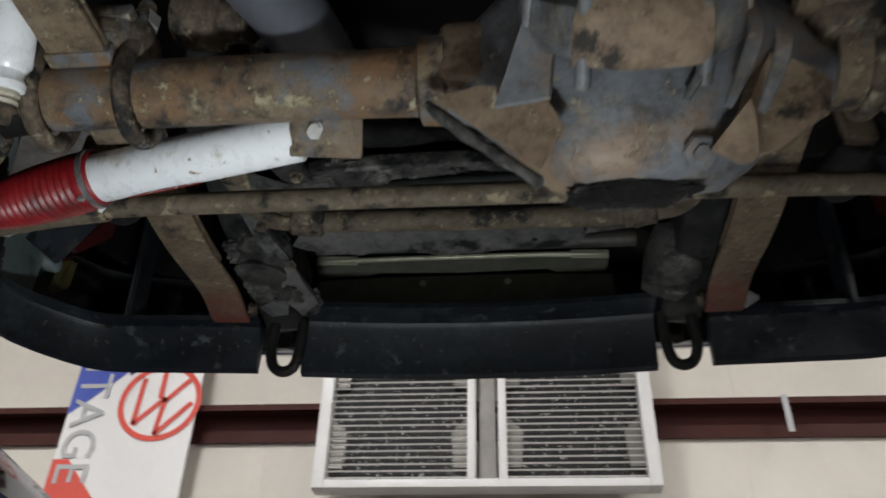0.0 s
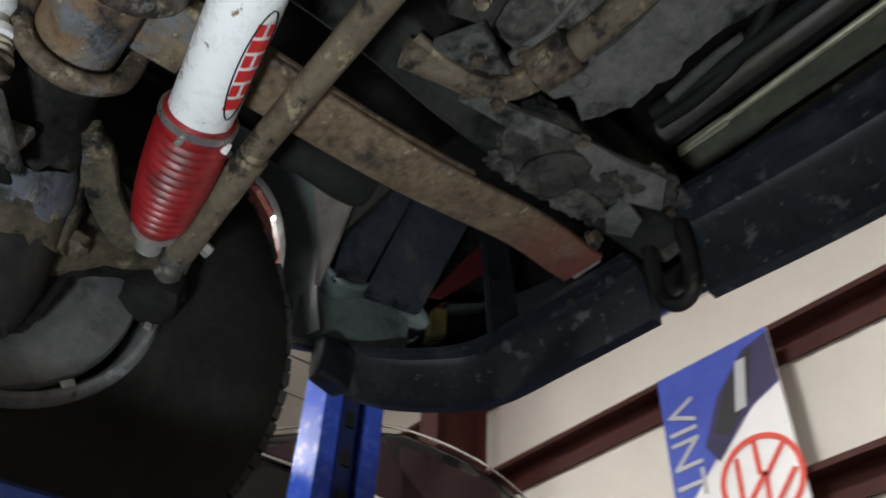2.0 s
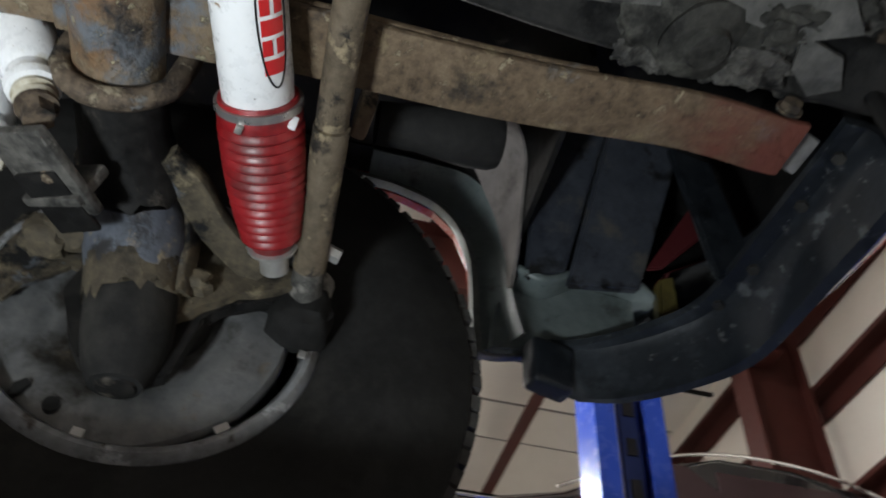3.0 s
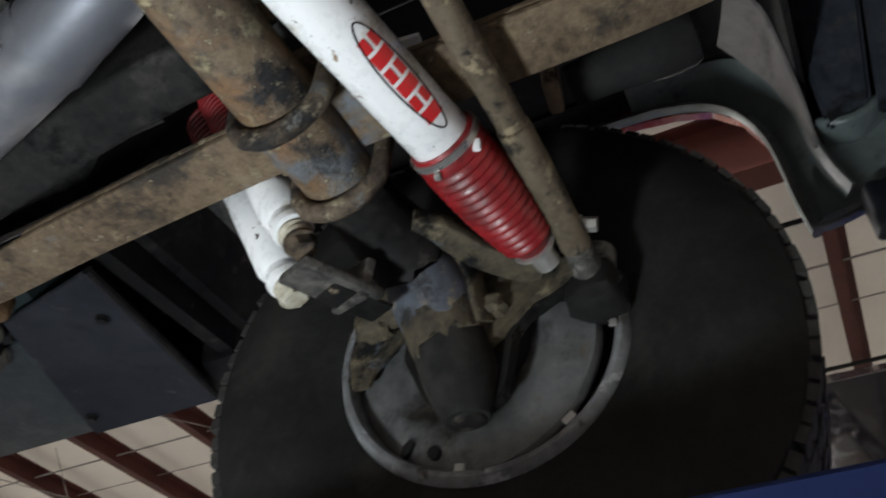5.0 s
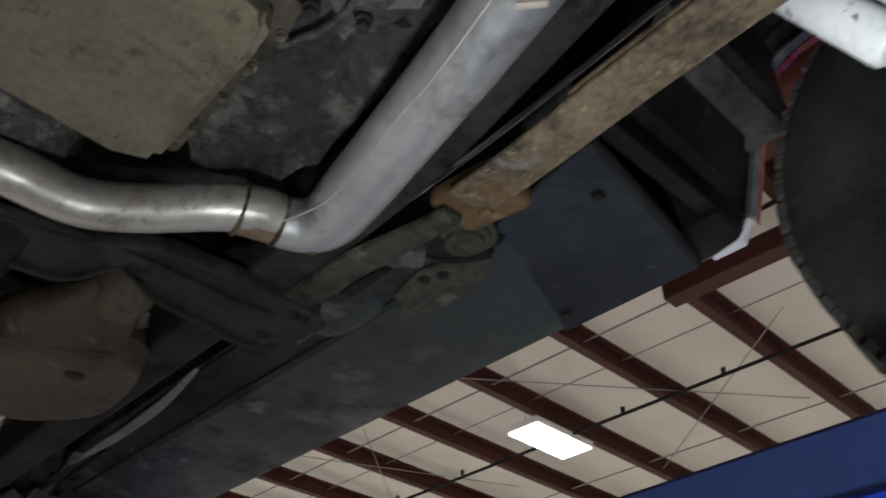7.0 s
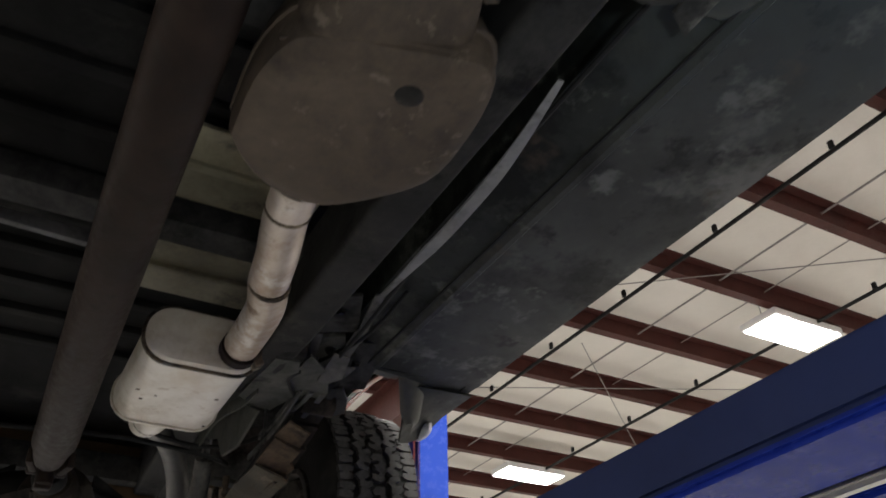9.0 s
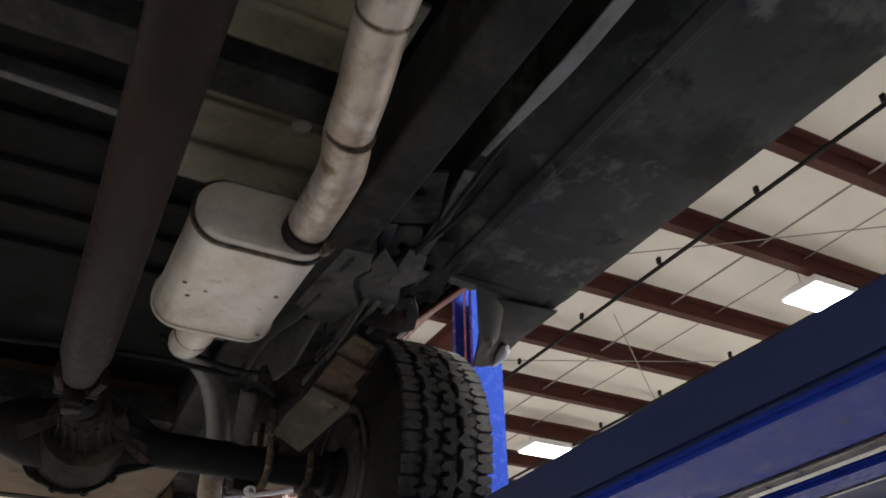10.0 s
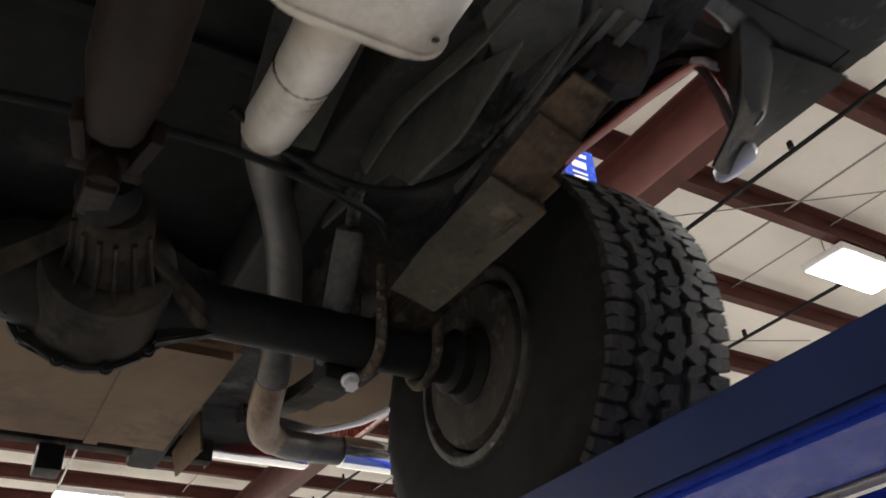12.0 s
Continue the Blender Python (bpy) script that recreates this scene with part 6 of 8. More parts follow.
        part("drum", lathe((s * 0.775, WR, WZ), (s, 0, 0), [(-0.012, 0.06), (-0.01, 0.15), (0.0, 0.158), (0.06, 0.16), (0.08, 0.15)], 36), RIM_DIRT, ax, "dusty brown brake backing plate")
        part("backing_boss", lathe((s * 0.73, y, z), (s, 0, 0), [(0, 0.05), (0.03, 0.075), (0.04, 0.075)], 20), DARK_AXLE, ax)
        x = s * 0.61
        pts = [(x, -1.96, 2.355), (x, -2.1, 2.315), (x, -2.3, 2.285), (x, -2.6, 2.268), (x, -2.9, 2.28), (x, -3.2, 2.33), (x, -3.42, 2.39)]
        leaf_spring(x, pts[::1], 5, 0.075, DIFF_DUST, "rear_leaf_spring", "dark dusty rear leaf spring pack", [(-4, 0), (-3.3, -2.02), (-3.15, -2.10), (-2.98, -2.2), (-2.85, -2.3)], -1)
        for d in (-0.055, 0.055):
            pts = [(x + d, y + 0.056, 2.33), (x + d, y + 0.056, 2.22)] + [(x + d, y + 0.056 * math.cos(a), z - 0.056 * math.sin(a)) for a in (radians(20 + 20 * k) for k in range(8))] + [(x + d, y - 0.056, 2.22), (x + d, y - 0.056, 2.33)]
            part("u_bolt", pipe(pts, 0.010, 10, 2), RUST_BROWN, ax, "tan rusty U bolt")
        part("shock_bracket", box((s * 0.52, y - 0.055, 2.165), (0.07, 0.05, 0.06), (0, 0, 8), 0.006), DARK_AXLE, ax)
        hex_bolt((s * 0.535, y - 0.03, 2.14), (0, 0.5, -1), 0.013, 0.02, WHITE_FRAME, ax)
        sh = part("rear_shock", add_lathe(bmesh.new(), (s * 0.50, y - 0.05, 2.17), (-s * 0.08, 0.45, 0.55), [(0, 0.02), (0.03, 0.026), (0.24, 0.026), (0.25, 0.012), (0.4, 0.012)], 20), DUST_GREY, TRUCK, "grey rear shock absorber")
        # stepped guard of bent sheet below the front half of the rear spring
        g = part("spring_guard", panel([(s * 0.608, -2.134, 2.196), (s * 0.602, -2.30, 2.192), (s * 0.600, -2.43, 2.196), (s * 0.54, -2.47, 2.245), (s * 0.522, -2.30, 2.238), (s * 0.520, -2.13, 2.234)], 0.006, 0.012, 3, 4), GUARD, TRUCK, "stepped tan rusty guard beside the rear spring")
        part("guard_step", panel([(s * 0.612, -2.165, 2.222), (s * 0.611, -2.098, 2.222), (s * 0.604, -2.104, 2.240), (s * 0.602, -2.032, 2.246), (s * 0.535, -2.03, 2.272), (s * 0.522, -2.14, 2.240)], 0.006, 0.003, 5, 2), BRACKET_TAN, g, "brown rusty step of the guard")
        part("guard_step", panel([(s * 0.602, -2.036, 2.258), (s * 0.600, -1.962, 2.266), (s * 0.548, -1.968, 2.294), (s * 0.532, -2.034, 2.278)], 0.006, 0.002, 6, 2), BRACKET_TAN, g, "brown rusty step of the guard")
        part("guard_side", panel([(s * 0.609, -2.136, 2.199), (s * 0.604, -2.43, 2.199), (s * 0.612, -2.42, 2.262), (s * 0.618, -2.15, 2.262)], 0.005, 0.002, 7, 2), GUARD, g)
        part("guard_rib", add_sweep(bmesh.new(), [(s * 0.585, -2.16, 2.204), (s * 0.578, -2.40, 2.207)], rrect(0.010, 0.008, 0.003, 2)), GUARD, g)


def chassis():
    for s in (-1, 1):
        x = s * 0.415
        pts = [(x, 1.44, 2.485), (x, 1.1, 2.50), (x, 0.85, 2.54), (x, 0.4, 2.53), (x, 0.1, 2.45), (x, -0.1, 2.40), (x, -0.5, 2.385), (x, -1.6, 2.385), (x, -2.0, 2.43), (x, -2.4, 2.50), (x, -2.8, 2.50), (x, -3.2, 2.45), (x, -3.85, 2.42)]
        rail = part("frame_rail", add_sweep(bmesh.new(), curve_points(pts, 5), rrect(0.085, 0.15, 0.012, 3)), RAIL, TRUCK, "black dusty chassis rail")
        part("rail_slot", box((s * 0.463, -0.30, 2.37), (0.006, 0.12, 0.025), bevel=0.002), STEEL_AND_GLINT, rail)
        # pale strip beside the rail
        st = [(s * 0.507, -1.356, 2.311), (s * 0.511, -1.229, 2.311), (s * 0.514, -1.10, 2.311), (s * 0.506, -0.92, 2.311), (s * 0.480, -0.74, 2.311)]
        part("rail_strip", add_sweep(bmesh.new(), curve_points(st, 5), rrect(0.024, 0.006, 0.002, 2), scales=[0.45, 0.5, 0.55, 0.6, 0.7, 0.8, 0.9] + [1.0] * 8 + [0.9, 0.8, 0.7, 0.6, 0.5, 0.4]), PALE_STRIP, TRUCK, "bare grey metal strip beside the rail")
    # crossmembers
    for y, z, w, h, m in ((-0.62, 2.42, 0.10, 0.07, FRAME), (-1.48, 2.44, 0.08, 0.06, UNDER), (-3.02, 2.46, 0.07, 0.09, UNDER)):
        part("crossmember", box((0, y, z), (0.78, w, h), (0, 0, 0), 0.012), m, TRUCK, "dusty black crossmember")
    front_edge = curve_points([(-0.515, -0.40, 0), (-0.40, -0.405, 0), (-0.30, -0.412, 0), (-0.225, -0.425, 0), (-0.15, -0.475, 0), (-0.04, -0.508, 0), (0.05, -0.51, 0), (0.30, -0.50, 0), (0.50, -0.42, 0)], 4)
    rear_edge = curve_points([(-0.525, -0.54, 0), (-0.478, -0.572, 0), (-0.385, -0.562, 0), (-0.29, -0.552, 0), (-0.235, -0.515, 0), (-0.205, -0.515, 0), (-0.168, -0.59, 0), (-0.109, -0.618, 0), (0.03, -0.616, 0), (0.30, -0.61, 0), (0.50, -0.55, 0)], 4)
    xm = part("gearbox_crossmember", slab([(p.x, p.y) for p in front_edge] + [(p.x, p.y) for p in rear_edge[::-1]], "z", 2.300, 2.312), RAIL, TRUCK, "dusty black folded gearbox crossmember")
    for edge in (front_edge, rear_edge):
        part("folded_edge", add_sweep(bmesh.new(), [(p.x, p.y, 2.303) for p in edge], rrect(0.009, 0.030, 0.004, 2)), RAIL, xm)
    part("centre_web", add_sweep(bmesh.new(), [(p.x, (p.y + q.y) / 2, 2.298) for p, q in zip(front_edge[2:], rear_edge[2:])], rrect(0.05, 0.012, 0.005, 2)), RAIL, xm)
    for xx, yy in ((-0.49, -0.44), (-0.49, -0.53)):
        hex_bolt((xx, yy, 2.299), (0, 0, -1), 0.011, 0.012, RAIL, xm)
    part("output_housing", lump((-0.01, -0.62, 2.33), (0.09, 0.12, 0.06), 71, 0.15), FRAME, TRUCK, "black output housing")
    part("gearbox_mount_plate", slab([(-0.46, -0.30), (-0.36, -0.36), (-0.30, -0.50), (-0.34, -0.58), (-0.52, -0.50)], "z", 2.335, 2.35, 0.004), FRAME, TRUCK, "black dusty mount plate")
    # front crossmember: oily plate with a pale torn flange along its front edge
    bm = slab(ragged([(-0.34, 1.19), (-0.33, 1.02), (-0.20, 0.985), (0.20, 0.985), (0.33, 1.02), (0.34, 1.19), (0.20, 1.215), (0.02, 1.222), (-0.20, 1.215)], 8, 0.004, 2), "z", 2.472, 2.486)
    fc = part("front_crossmember", bm, GREASE, TRUCK, "caked oily front crossmember")
    part("torn_flange", rough(slab(ragged([(-0.352, 1.205), (-0.325, 1.155), (-0.28, 1.148), (0.0, 1.146), (0.20, 1.152), (0.212, 1.19), (0.200, 1.226), (0.05, 1.236), (-0.06, 1.250), (-0.174, 1.228), (-0.215, 1.240), (-0.29, 1.236)], 7, 0.006, 4), "z", 2.456, 2.463), 0.003, 30), DUST_GREY, fc, "pale torn flange")
    part("flange_hole", lathe((0.115, 1.205, 2.4562), (0, 0, -1), [(0, 0.006), (0.001, 0.006)], 12), CABLE, fc)
    part("rear_lip", add_sweep(bmesh.new(), curve_points([(-0.33, 1.02, 2.47), (-0.2, 0.988, 2.468), (0.2, 0.988, 2.468), (0.33, 1.02, 2.47)], 5), rrect(0.012, 0.03, 0.004, 2)), GREASE, fc)
    part("brake_tube", pipe([(-0.30, 1.075, 2.455), (-0.1, 1.06, 2.452), (0.1, 1.055, 2.452), (0.3, 1.05, 2.455)], 0.005, 8, 4), DUST_GREY, fc, "thin dusty brake tube")
    for s in (-1, 1):
        part("flange_bolt", lathe((s * 0.302, 1.155, 2.456), (0, 0, -1), [(0, 0.012), (0.008, 0.011), (0.012, 0.006)], 12), DUST_GREY, fc)
    # anti roll bar in front of the axle with bushes and hoops
    sb = part("anti_roll_bar", pipe([(-0.40, 0.95, 2.43), (-0.37, 1.06, 2.432), (-0.32, 1.098, 2.436), (-0.20, 1.110, 2.438), (0.20, 1.115, 2.438), (0.32, 1.098, 2.436), (0.37, 1.06, 2.432), (0.40, 0.95, 2.43)], 0.020, 16, 6), ROD_TAN, TRUCK, "rusty anti-roll bar")
    for s in (-1, 1):
        part("bush", lathe((s * 0.296, 1.100, 2.436), (1, -0.2 * s, 0), [(-0.03, 0.024), (-0.026, 0.029), (0.026, 0.029), (0.03, 0.024)], 18), RUST_BROWN, sb)
        part("bush_hoop", add_sweep(bmesh.new(), curve_points([(s * 0.325, 1.095, 2.425), (s * 0.352, 1.075, 2.417), (s * 0.374, 1.045, 2.417), (s * 0.385, 1.0, 2.422), (s * 0.385, 0.95, 2.435)], 4), rrect(0.034, 0.012, 0.004, 2)), ROD_TAN, sb)
        part("bush_bracket", slab(ragged([(s * 0.27, 1.07), (s * 0.34, 1.06), (s * 0.345, 1.15), (s * 0.30, 1.175), (s * 0.265, 1.14)], 5, 0.004, 3), "z", 2.452, 2.460), DUST_GREY, sb)
        hex_bolt((s * 0.318, 1.072, 2.450), (0, 0, -1), 0.009, 0.014, RUST_BROWN, sb)
    # steering box and caked brackets beside the left rail
    g = part("steering_box", rough(lump((-0.402, 1.20, 2.435), (0.052, 0.085, 0.045), 31, 0.25, 2.2, 4), 0.004, 45), DUST_CAST, TRUCK, "oil caked steering box")
    part("box_cap", rough(lathe((-0.405, 1.205, 2.402), (-0.1, 0.2, -1), [(0, 0.048), (0.008, 0.05), (0.014, 0.042), (0.016, 0.026), (0.024, 0.022)], 28), 0.003, 50), DUST_CAST, g)
    part("box_strut", panel([(-0.405, 1.04, 2.425), (-0.374, 1.06, 2.422), (-0.352, 1.15, 2.415), (-0.336, 1.24, 2.412), (-0.322, 1.33, 2.415), (-0.36, 1.36, 2.408), (-0.385, 1.30, 2.402), (-0.372, 1.22, 2.405), (-0.385, 1.12, 2.415)], 0.012, 0.008, 4, 3), DUST_GREY, g, "pale dusty strut")
    part("box_flap", panel([(-0.412, 1.31, 2.405), (-0.372, 1.30, 2.40), (-0.385, 1.352, 2.398), (-0.425, 1.378, 2.408), (-0.446, 1.35, 2.415)], 0.006, 0.004, 6, 2), DUST_GREY, g, "bent dusty flap")
    for k, (xx, yy, zz, r) in enumerate(((-0.44, 1.16, 2.415, 0.022), (-0.37, 1.28, 2.405, 0.024), (-0.42, 1.27, 2.405, 0.026), (-0.36, 1.14, 2.422, 0.018), (-0.44, 1.24, 2.42, 0.02), (-0.34, 1.34, 2.42, 0.02))):
        part("caked_fold", rough(lump((xx, yy, zz), (r, r * 1.5, r * 0.6), 170 + k, 0.5, 3.2, 4), 0.003, 60), DUST_CAST if k % 2 else GREASE, g, "wrinkled caked dirt")
    for x, y in ((-0.372, 1.075), (-0.35, 1.20)):
        hex_bolt((x, y, 2.412), (0, 0, -1), 0.010, 0.012, RUST_BROWN, g)
    part("right_bracket", lump((0.385, 1.30, 2.465), (0.055, 0.10, 0.06), 33, 0.22, 2.0), GREASE, TRUCK, "oil caked bracket beside the right rail")
    # engine and its dark clutter above the axle
    e = part("engine_sump", lump((0.02, 0.72, 2.62), (0.21, 0.36, 0.13), 41, 0.14), FRAME, TRUCK, "black oily engine sump")
    part("bell_housing", lathe((0.03, 0.36, 2.56), (0, -1, 0), [(0, 0.20), (0.05, 0.205), (0.12, 0.18), (0.2, 0.14)], 28), GREASE, e)
    part("oil_filter", lathe((-0.17, 0.46, 2.47), (-0.2, -0.1, -1), [(0, 0.045), (0.06, 0.047), (0.075, 0.043), (0.08, 0.02)], 20), FRAME, e, "black oil filter")
    part("starter", rod((-0.14, 0.30, 2.50), (-0.16, 0.55, 2.50), 0.045, 18), FRAME, e)
    for k, (x, y, z, sx, sy, sz) in enumerate(((-0.28, 0.86, 2.56, 0.07, 0.10, 0.05), (-0.13, 0.98, 2.56, 0.09, 0.07, 0.05), (0.12, 1.02, 2.54, 0.11, 0.06, 0.05), (-0.05, 0.18, 2.47, 0.13, 0.10, 0.05), (-0.22, 0.10, 2.46, 0.06, 0.13, 0.05))):
        part("dark_casting", lump((x, y, z), (sx, sy, sz), 50 + k, 0.3), FRAME if k % 2 else GREASE, e)
    # bump stop and canister in the left wheel arch
    for s in (-1, 1):
        part("bump_canister", lathe((s * 0.605, 0.890, 2.405), (s * 0.02, 1, 0.14), [(0, 0.026), (0.05, 0.028), (0.08, 0.033), (0.11, 0.038), (0.140, 0.038), (0.150, 0.034), (0.152, 0.0)], 24), RUBBER, TRUCK, "black cylindrical canister in the wheel arch")
        part("arch_bracket", box((s * 0.585, 0.874, 2.405), (0.05, 0.018, 0.07), (0, 0, 8), 0.005), TAN_CAST, TRUCK)
        part("inner_wing", slab([(0.2, 2.42), (0.35, 2.60), (0.55, 2.72), (0.9, 2.74), (1.03, 2.70), (1.06, 2.73), (1.06, 2.85), (0.15, 2.85), (0.15, 2.42)], "x", s * 0.53, s * 0.57), FRAME, TRUCK, "black undercoated inner wing")
    # cables and hoses
    part("wiring_loom", pipe([(-0.47, 1.2, 2.50), (-0.46, 0.8, 2.53), (-0.44, 0.4, 2.51), (-0.36, 0.1, 2.47), (-0.22, 0.05, 2.44), (-0.16, 0.12, 2.43)], 0.008, 8, 6), CABLE, TRUCK, "black wiring loom")
    part("brake_line", pipe([(-0.20, -2.30, 2.36), (-0.30, -2.34, 2.345), (-0.42, -2.36, 2.34), (-0.52, -2.33, 2.35), (-0.585, -2.2, 2.37), (-0.57, -1.9, 2.385)], 0.006, 8, 6), CABLE, TRUCK, "black brake line above the rear axle")
    part("brake_line", pipe([(0.12, -2.36, 2.31), (-0.2, -2.345, 2.325), (-0.45, -2.40, 2.33), (-0.53, -2.47, 2.34)], 0.007, 8, 6), CABLE, TRUCK, "black brake line above the rear axle")
    part("parking_cable", pipe([(-0.56, -0.5, 2.40), (-0.565, -1.2, 2.395), (-0.58, -1.7, 2.375), (-0.55, -2.05, 2.34), (-0.55, -2.3, 2.30)], 0.005, 8, 6), CABLE, TRUCK, "black parking brake cable")
    part("vent_hose", pipe([(-0.56, -1.9, 2.42), (-0.50, -2.05, 2.40), (-0.46, -2.2, 2.41), (-0.47, -2.35, 2.44)], 0.010, 8, 6), CABLE, TRUCK, "black vent hose")


def clutter():
    """Small brackets, lines and caked plates that fill the gaps of the underside."""
    for s in (-1, 1):
        # outrigger with slots, between rail and sill
        o = part("outrigger", slab([(s * 0.47, -0.16), (s * 0.56, -0.10), (s * 0.70, -0.14), (s * 0.70, -0.36), (s * 0.58, -0.52), (s * 0.50, -0.50)], "z", 2.405, 2.418, 0.003), RAIL, TRUCK, "dusty outrigger plate with slots")
        for k, (xa, ya, l, a) in enumerate(((0.582, -0.375, 0.12, 28), (0.63, -0.25, 0.09, 24), (0.535, -0.30, 0.13, 27))):
            ring = [(s * (xa + l / 2 * math.cos(t) * math.sin(radians(a)) + 0.014 * math.sin(t) * math.cos(radians(a))), ya + l / 2 * math.cos(t) * math.cos(radians(a)) - 0.014 * math.sin(t) * math.sin(radians(a)), 2.402) for t in (2 * math.pi * m / 20 for m in range(20))]
            part("slot_rim", add_sweep(bmesh.new(), ring, rrect(0.006, 0.008, 0.002, 1), closed=True), RAIL, o, "bare edged slot")
        for xa, ya in ((0.66, -0.18), (0.60, -0.20), (0.55, -0.44)):
            hex_bolt((s * xa, ya, 2.404), (0, 0, -1), 0.011, 0.012, RUST_BROWN, o)
        part("rail_face", rough(slab([(s * 0.443, -0.42), (s * 0.446, -0.266), (s * 0.480, -0.06), (s * 0.520, -0.06), (s * 0.501, -0.276), (s * 0.503, -0.40)], "z", 2.298, 2.312, 0.003), 0.003, 25), RAIL_DUST, TRUCK, "olive dusty plate under the rail")
        # slotted strip, cup and stained plate between rail and sill
        st = part("slotted_strip", rough(slab([(s * a, b) for a, b in ((0.588, -0.624), (0.571, -0.432), (0.576, -0.281), (0.591, -0.156), (0.60, -0.106), (0.627, -0.11), (0.626, -0.248), (0.626, -0.353), (0.626, -0.484), (0.632, -0.647))], "z", 2.383, 2.391, 0.002), 0.003, 22), DUST_CAST, TRUCK, "grey slotted strip beside the rail")
        part("slot", slab([(s * a, b) for a, b in ((0.573, -0.43), (0.572, -0.35), (0.580, -0.305), (0.592, -0.305), (0.595, -0.36), (0.596, -0.43))], "z", 2.379, 2.382, 0.001), FRAME, st, "dark slot")
        cup = part("mount_cup", lathe((s * 0.622, -0.158, 2.392), (0, 0, -1), [(0, 0.056), (0.004, 0.055), (0.006, 0.046), (0.014, 0.044), (0.016, 0.034), (0.024, 0.032), (0.026, 0.02), (0.02, 0.012)], 24), RAIL_DUST, TRUCK, "ringed dusty mount cup")
        # Black bent pipe drawn for the curved shadow next to the cup.
        part("cup_arc", pipe([(s * 0.565, -0.24, 2.386), (s * 0.605, -0.235, 2.384), (s * 0.655, -0.21, 2.384), (s * 0.69, -0.16, 2.388)], 0.010, 8, 5), FRAME, cup)
        pl = part("stained_plate", rough(slab([(s * a, b) for a, b in ((0.663, -0.38), (0.644, -0.298), (0.66, -0.236), (0.70, -0.163), (0.735, -0.19), (0.76, -0.28), (0.755, -0.36), (0.735, -0.44))], "z", 2.396, 2.402, 0.002), 0.003, 18), RAIL_DUST, TRUCK, "stained dark grey plate")
        for xa, ya in ((0.668, -0.305), (0.682, -0.272)):
            part("hole", lathe((s * xa, ya, 2.397), (0, 0, -1), [(0, 0.013), (0.004, 0.011)], 14), FRAME, pl)
        part("sill_bulge", lump((s * 0.66, -0.53, 2.425), (0.055, 0.10, 0.014), 17, 0.08), SILL, TRUCK, "dented bulge in the sill flange")
        part("brake_pipe", pipe([(s * 0.505, 0.35, 2.44), (s * 0.50, 0.0, 2.40), (s * 0.498, -0.4, 2.392), (s * 0.51, -0.62, 2.395)], 0.005, 8, 5), GREY_ROD, TRUCK, "thin grey brake pipe along the rail")
        # rear brackets and lines ahead of the rear wheel
        for k, (xa, ya, za, sx, sy, sz, rz) in enumerate(((0.52, -1.62, 2.41, 0.10, 0.16, 0.012, 20), (0.56, -1.78, 2.40, 0.09, 0.13, 0.012, 24), (0.55, -1.93, 2.395, 0.12, 0.09, 0.014, 15), (0.66, -1.86, 2.42, 0.12, 0.22, 0.012, 8))):
            b = part("rail_bracket", box((s * xa, ya, za), (sx, sy, sz), (6 * (k % 2), 4, s * rz), 0.004), REAR_DUST if k == 1 else UNDER, TRUCK, "dusty black bracket beside the rail")
            hex_bolt((s * xa, ya + 0.02, za - sz / 2), (0, 0, -1), 0.010, 0.010, RAIL, b)
        part("shackle_arm", add_sweep(bmesh.new(), curve_points([(s * 0.61, -1.80, 2.42), (s * 0.615, -1.90, 2.385), (s * 0.61, -1.985, 2.33)], 4), rrect(0.06, 0.02, 0.006, 2)), UNDER, TRUCK, "black spring hanger arm")
        for k, (xa, ya, za, l, rz) in enumerate(((0.585, -1.60, 2.40, 0.20, 10), (0.60, -1.74, 2.395, 0.16, 4), (0.63, -1.90, 2.39, 0.15, -6), (0.53, -1.80, 2.392, 0.20, 12))):
            part("flat_strap", box((s * xa, ya, za), (0.022 + 0.006 * (k % 3), l, 0.005), (3, 5, s * rz), 0.002), DUST_GREY, TRUCK, "grey dusty flat strap")
        part("sensor_cable", pipe([(s * 0.63, -1.5, 2.43), (s * 0.60, -1.66, 2.385), (s * 0.53, -1.85, 2.375), (s * 0.50, -2.0, 2.36), (s * 0.55, -2.2, 2.31), (s * 0.56, -2.44, 2.28)], 0.0045, 8, 6), CABLE, TRUCK, "black sensor cable")
        part("frame_arch_plate", slab([(-2.0, 2.42), (-2.1, 2.36), (-2.28, 2.40), (-2.40, 2.47), (-2.40, 2.58), (-2.0, 2.58)], "x", s * 0.47, s * 0.482, 0.003), REAR_DUST, TRUCK, "grey dusty frame kick-up plate")
        kick = [(-1.96, 2.30), (-2.05, 2.345), (-2.14, 2.395), (-2.27, 2.45), (-2.42, 2.50), (-2.62, 2.50), (-2.62, 2.43), (-2.46, 2.40), (-2.33, 2.36), (-2.26, 2.285), (-2.12, 2.262)]
        part("kick_up_panel", rough(slab(kick, "x", s * 0.462, s * 0.470, 0.002), 0.004, 9), REAR_DUST, TRUCK, "dusty green-grey frame kick-up panel")
        strap = curve_points([(s * 0.44, -1.90, 2.335), (s * 0.438, -2.02, 2.35), (s * 0.43, -2.13, 2.372), (s * 0.42, -2.22, 2.37), (s * 0.41, -2.31, 2.335)], 5)
        part("hanger_strap", add_sweep(bmesh.new(), strap, rrect(0.006, 0.055, 0.002, 2), scales=[0.7 + 0.3 * math.sin(math.pi * k / (len(strap) - 1)) for k in range(len(strap))]), REAR_DUST, TRUCK, "curved grey dusty hanger strap")
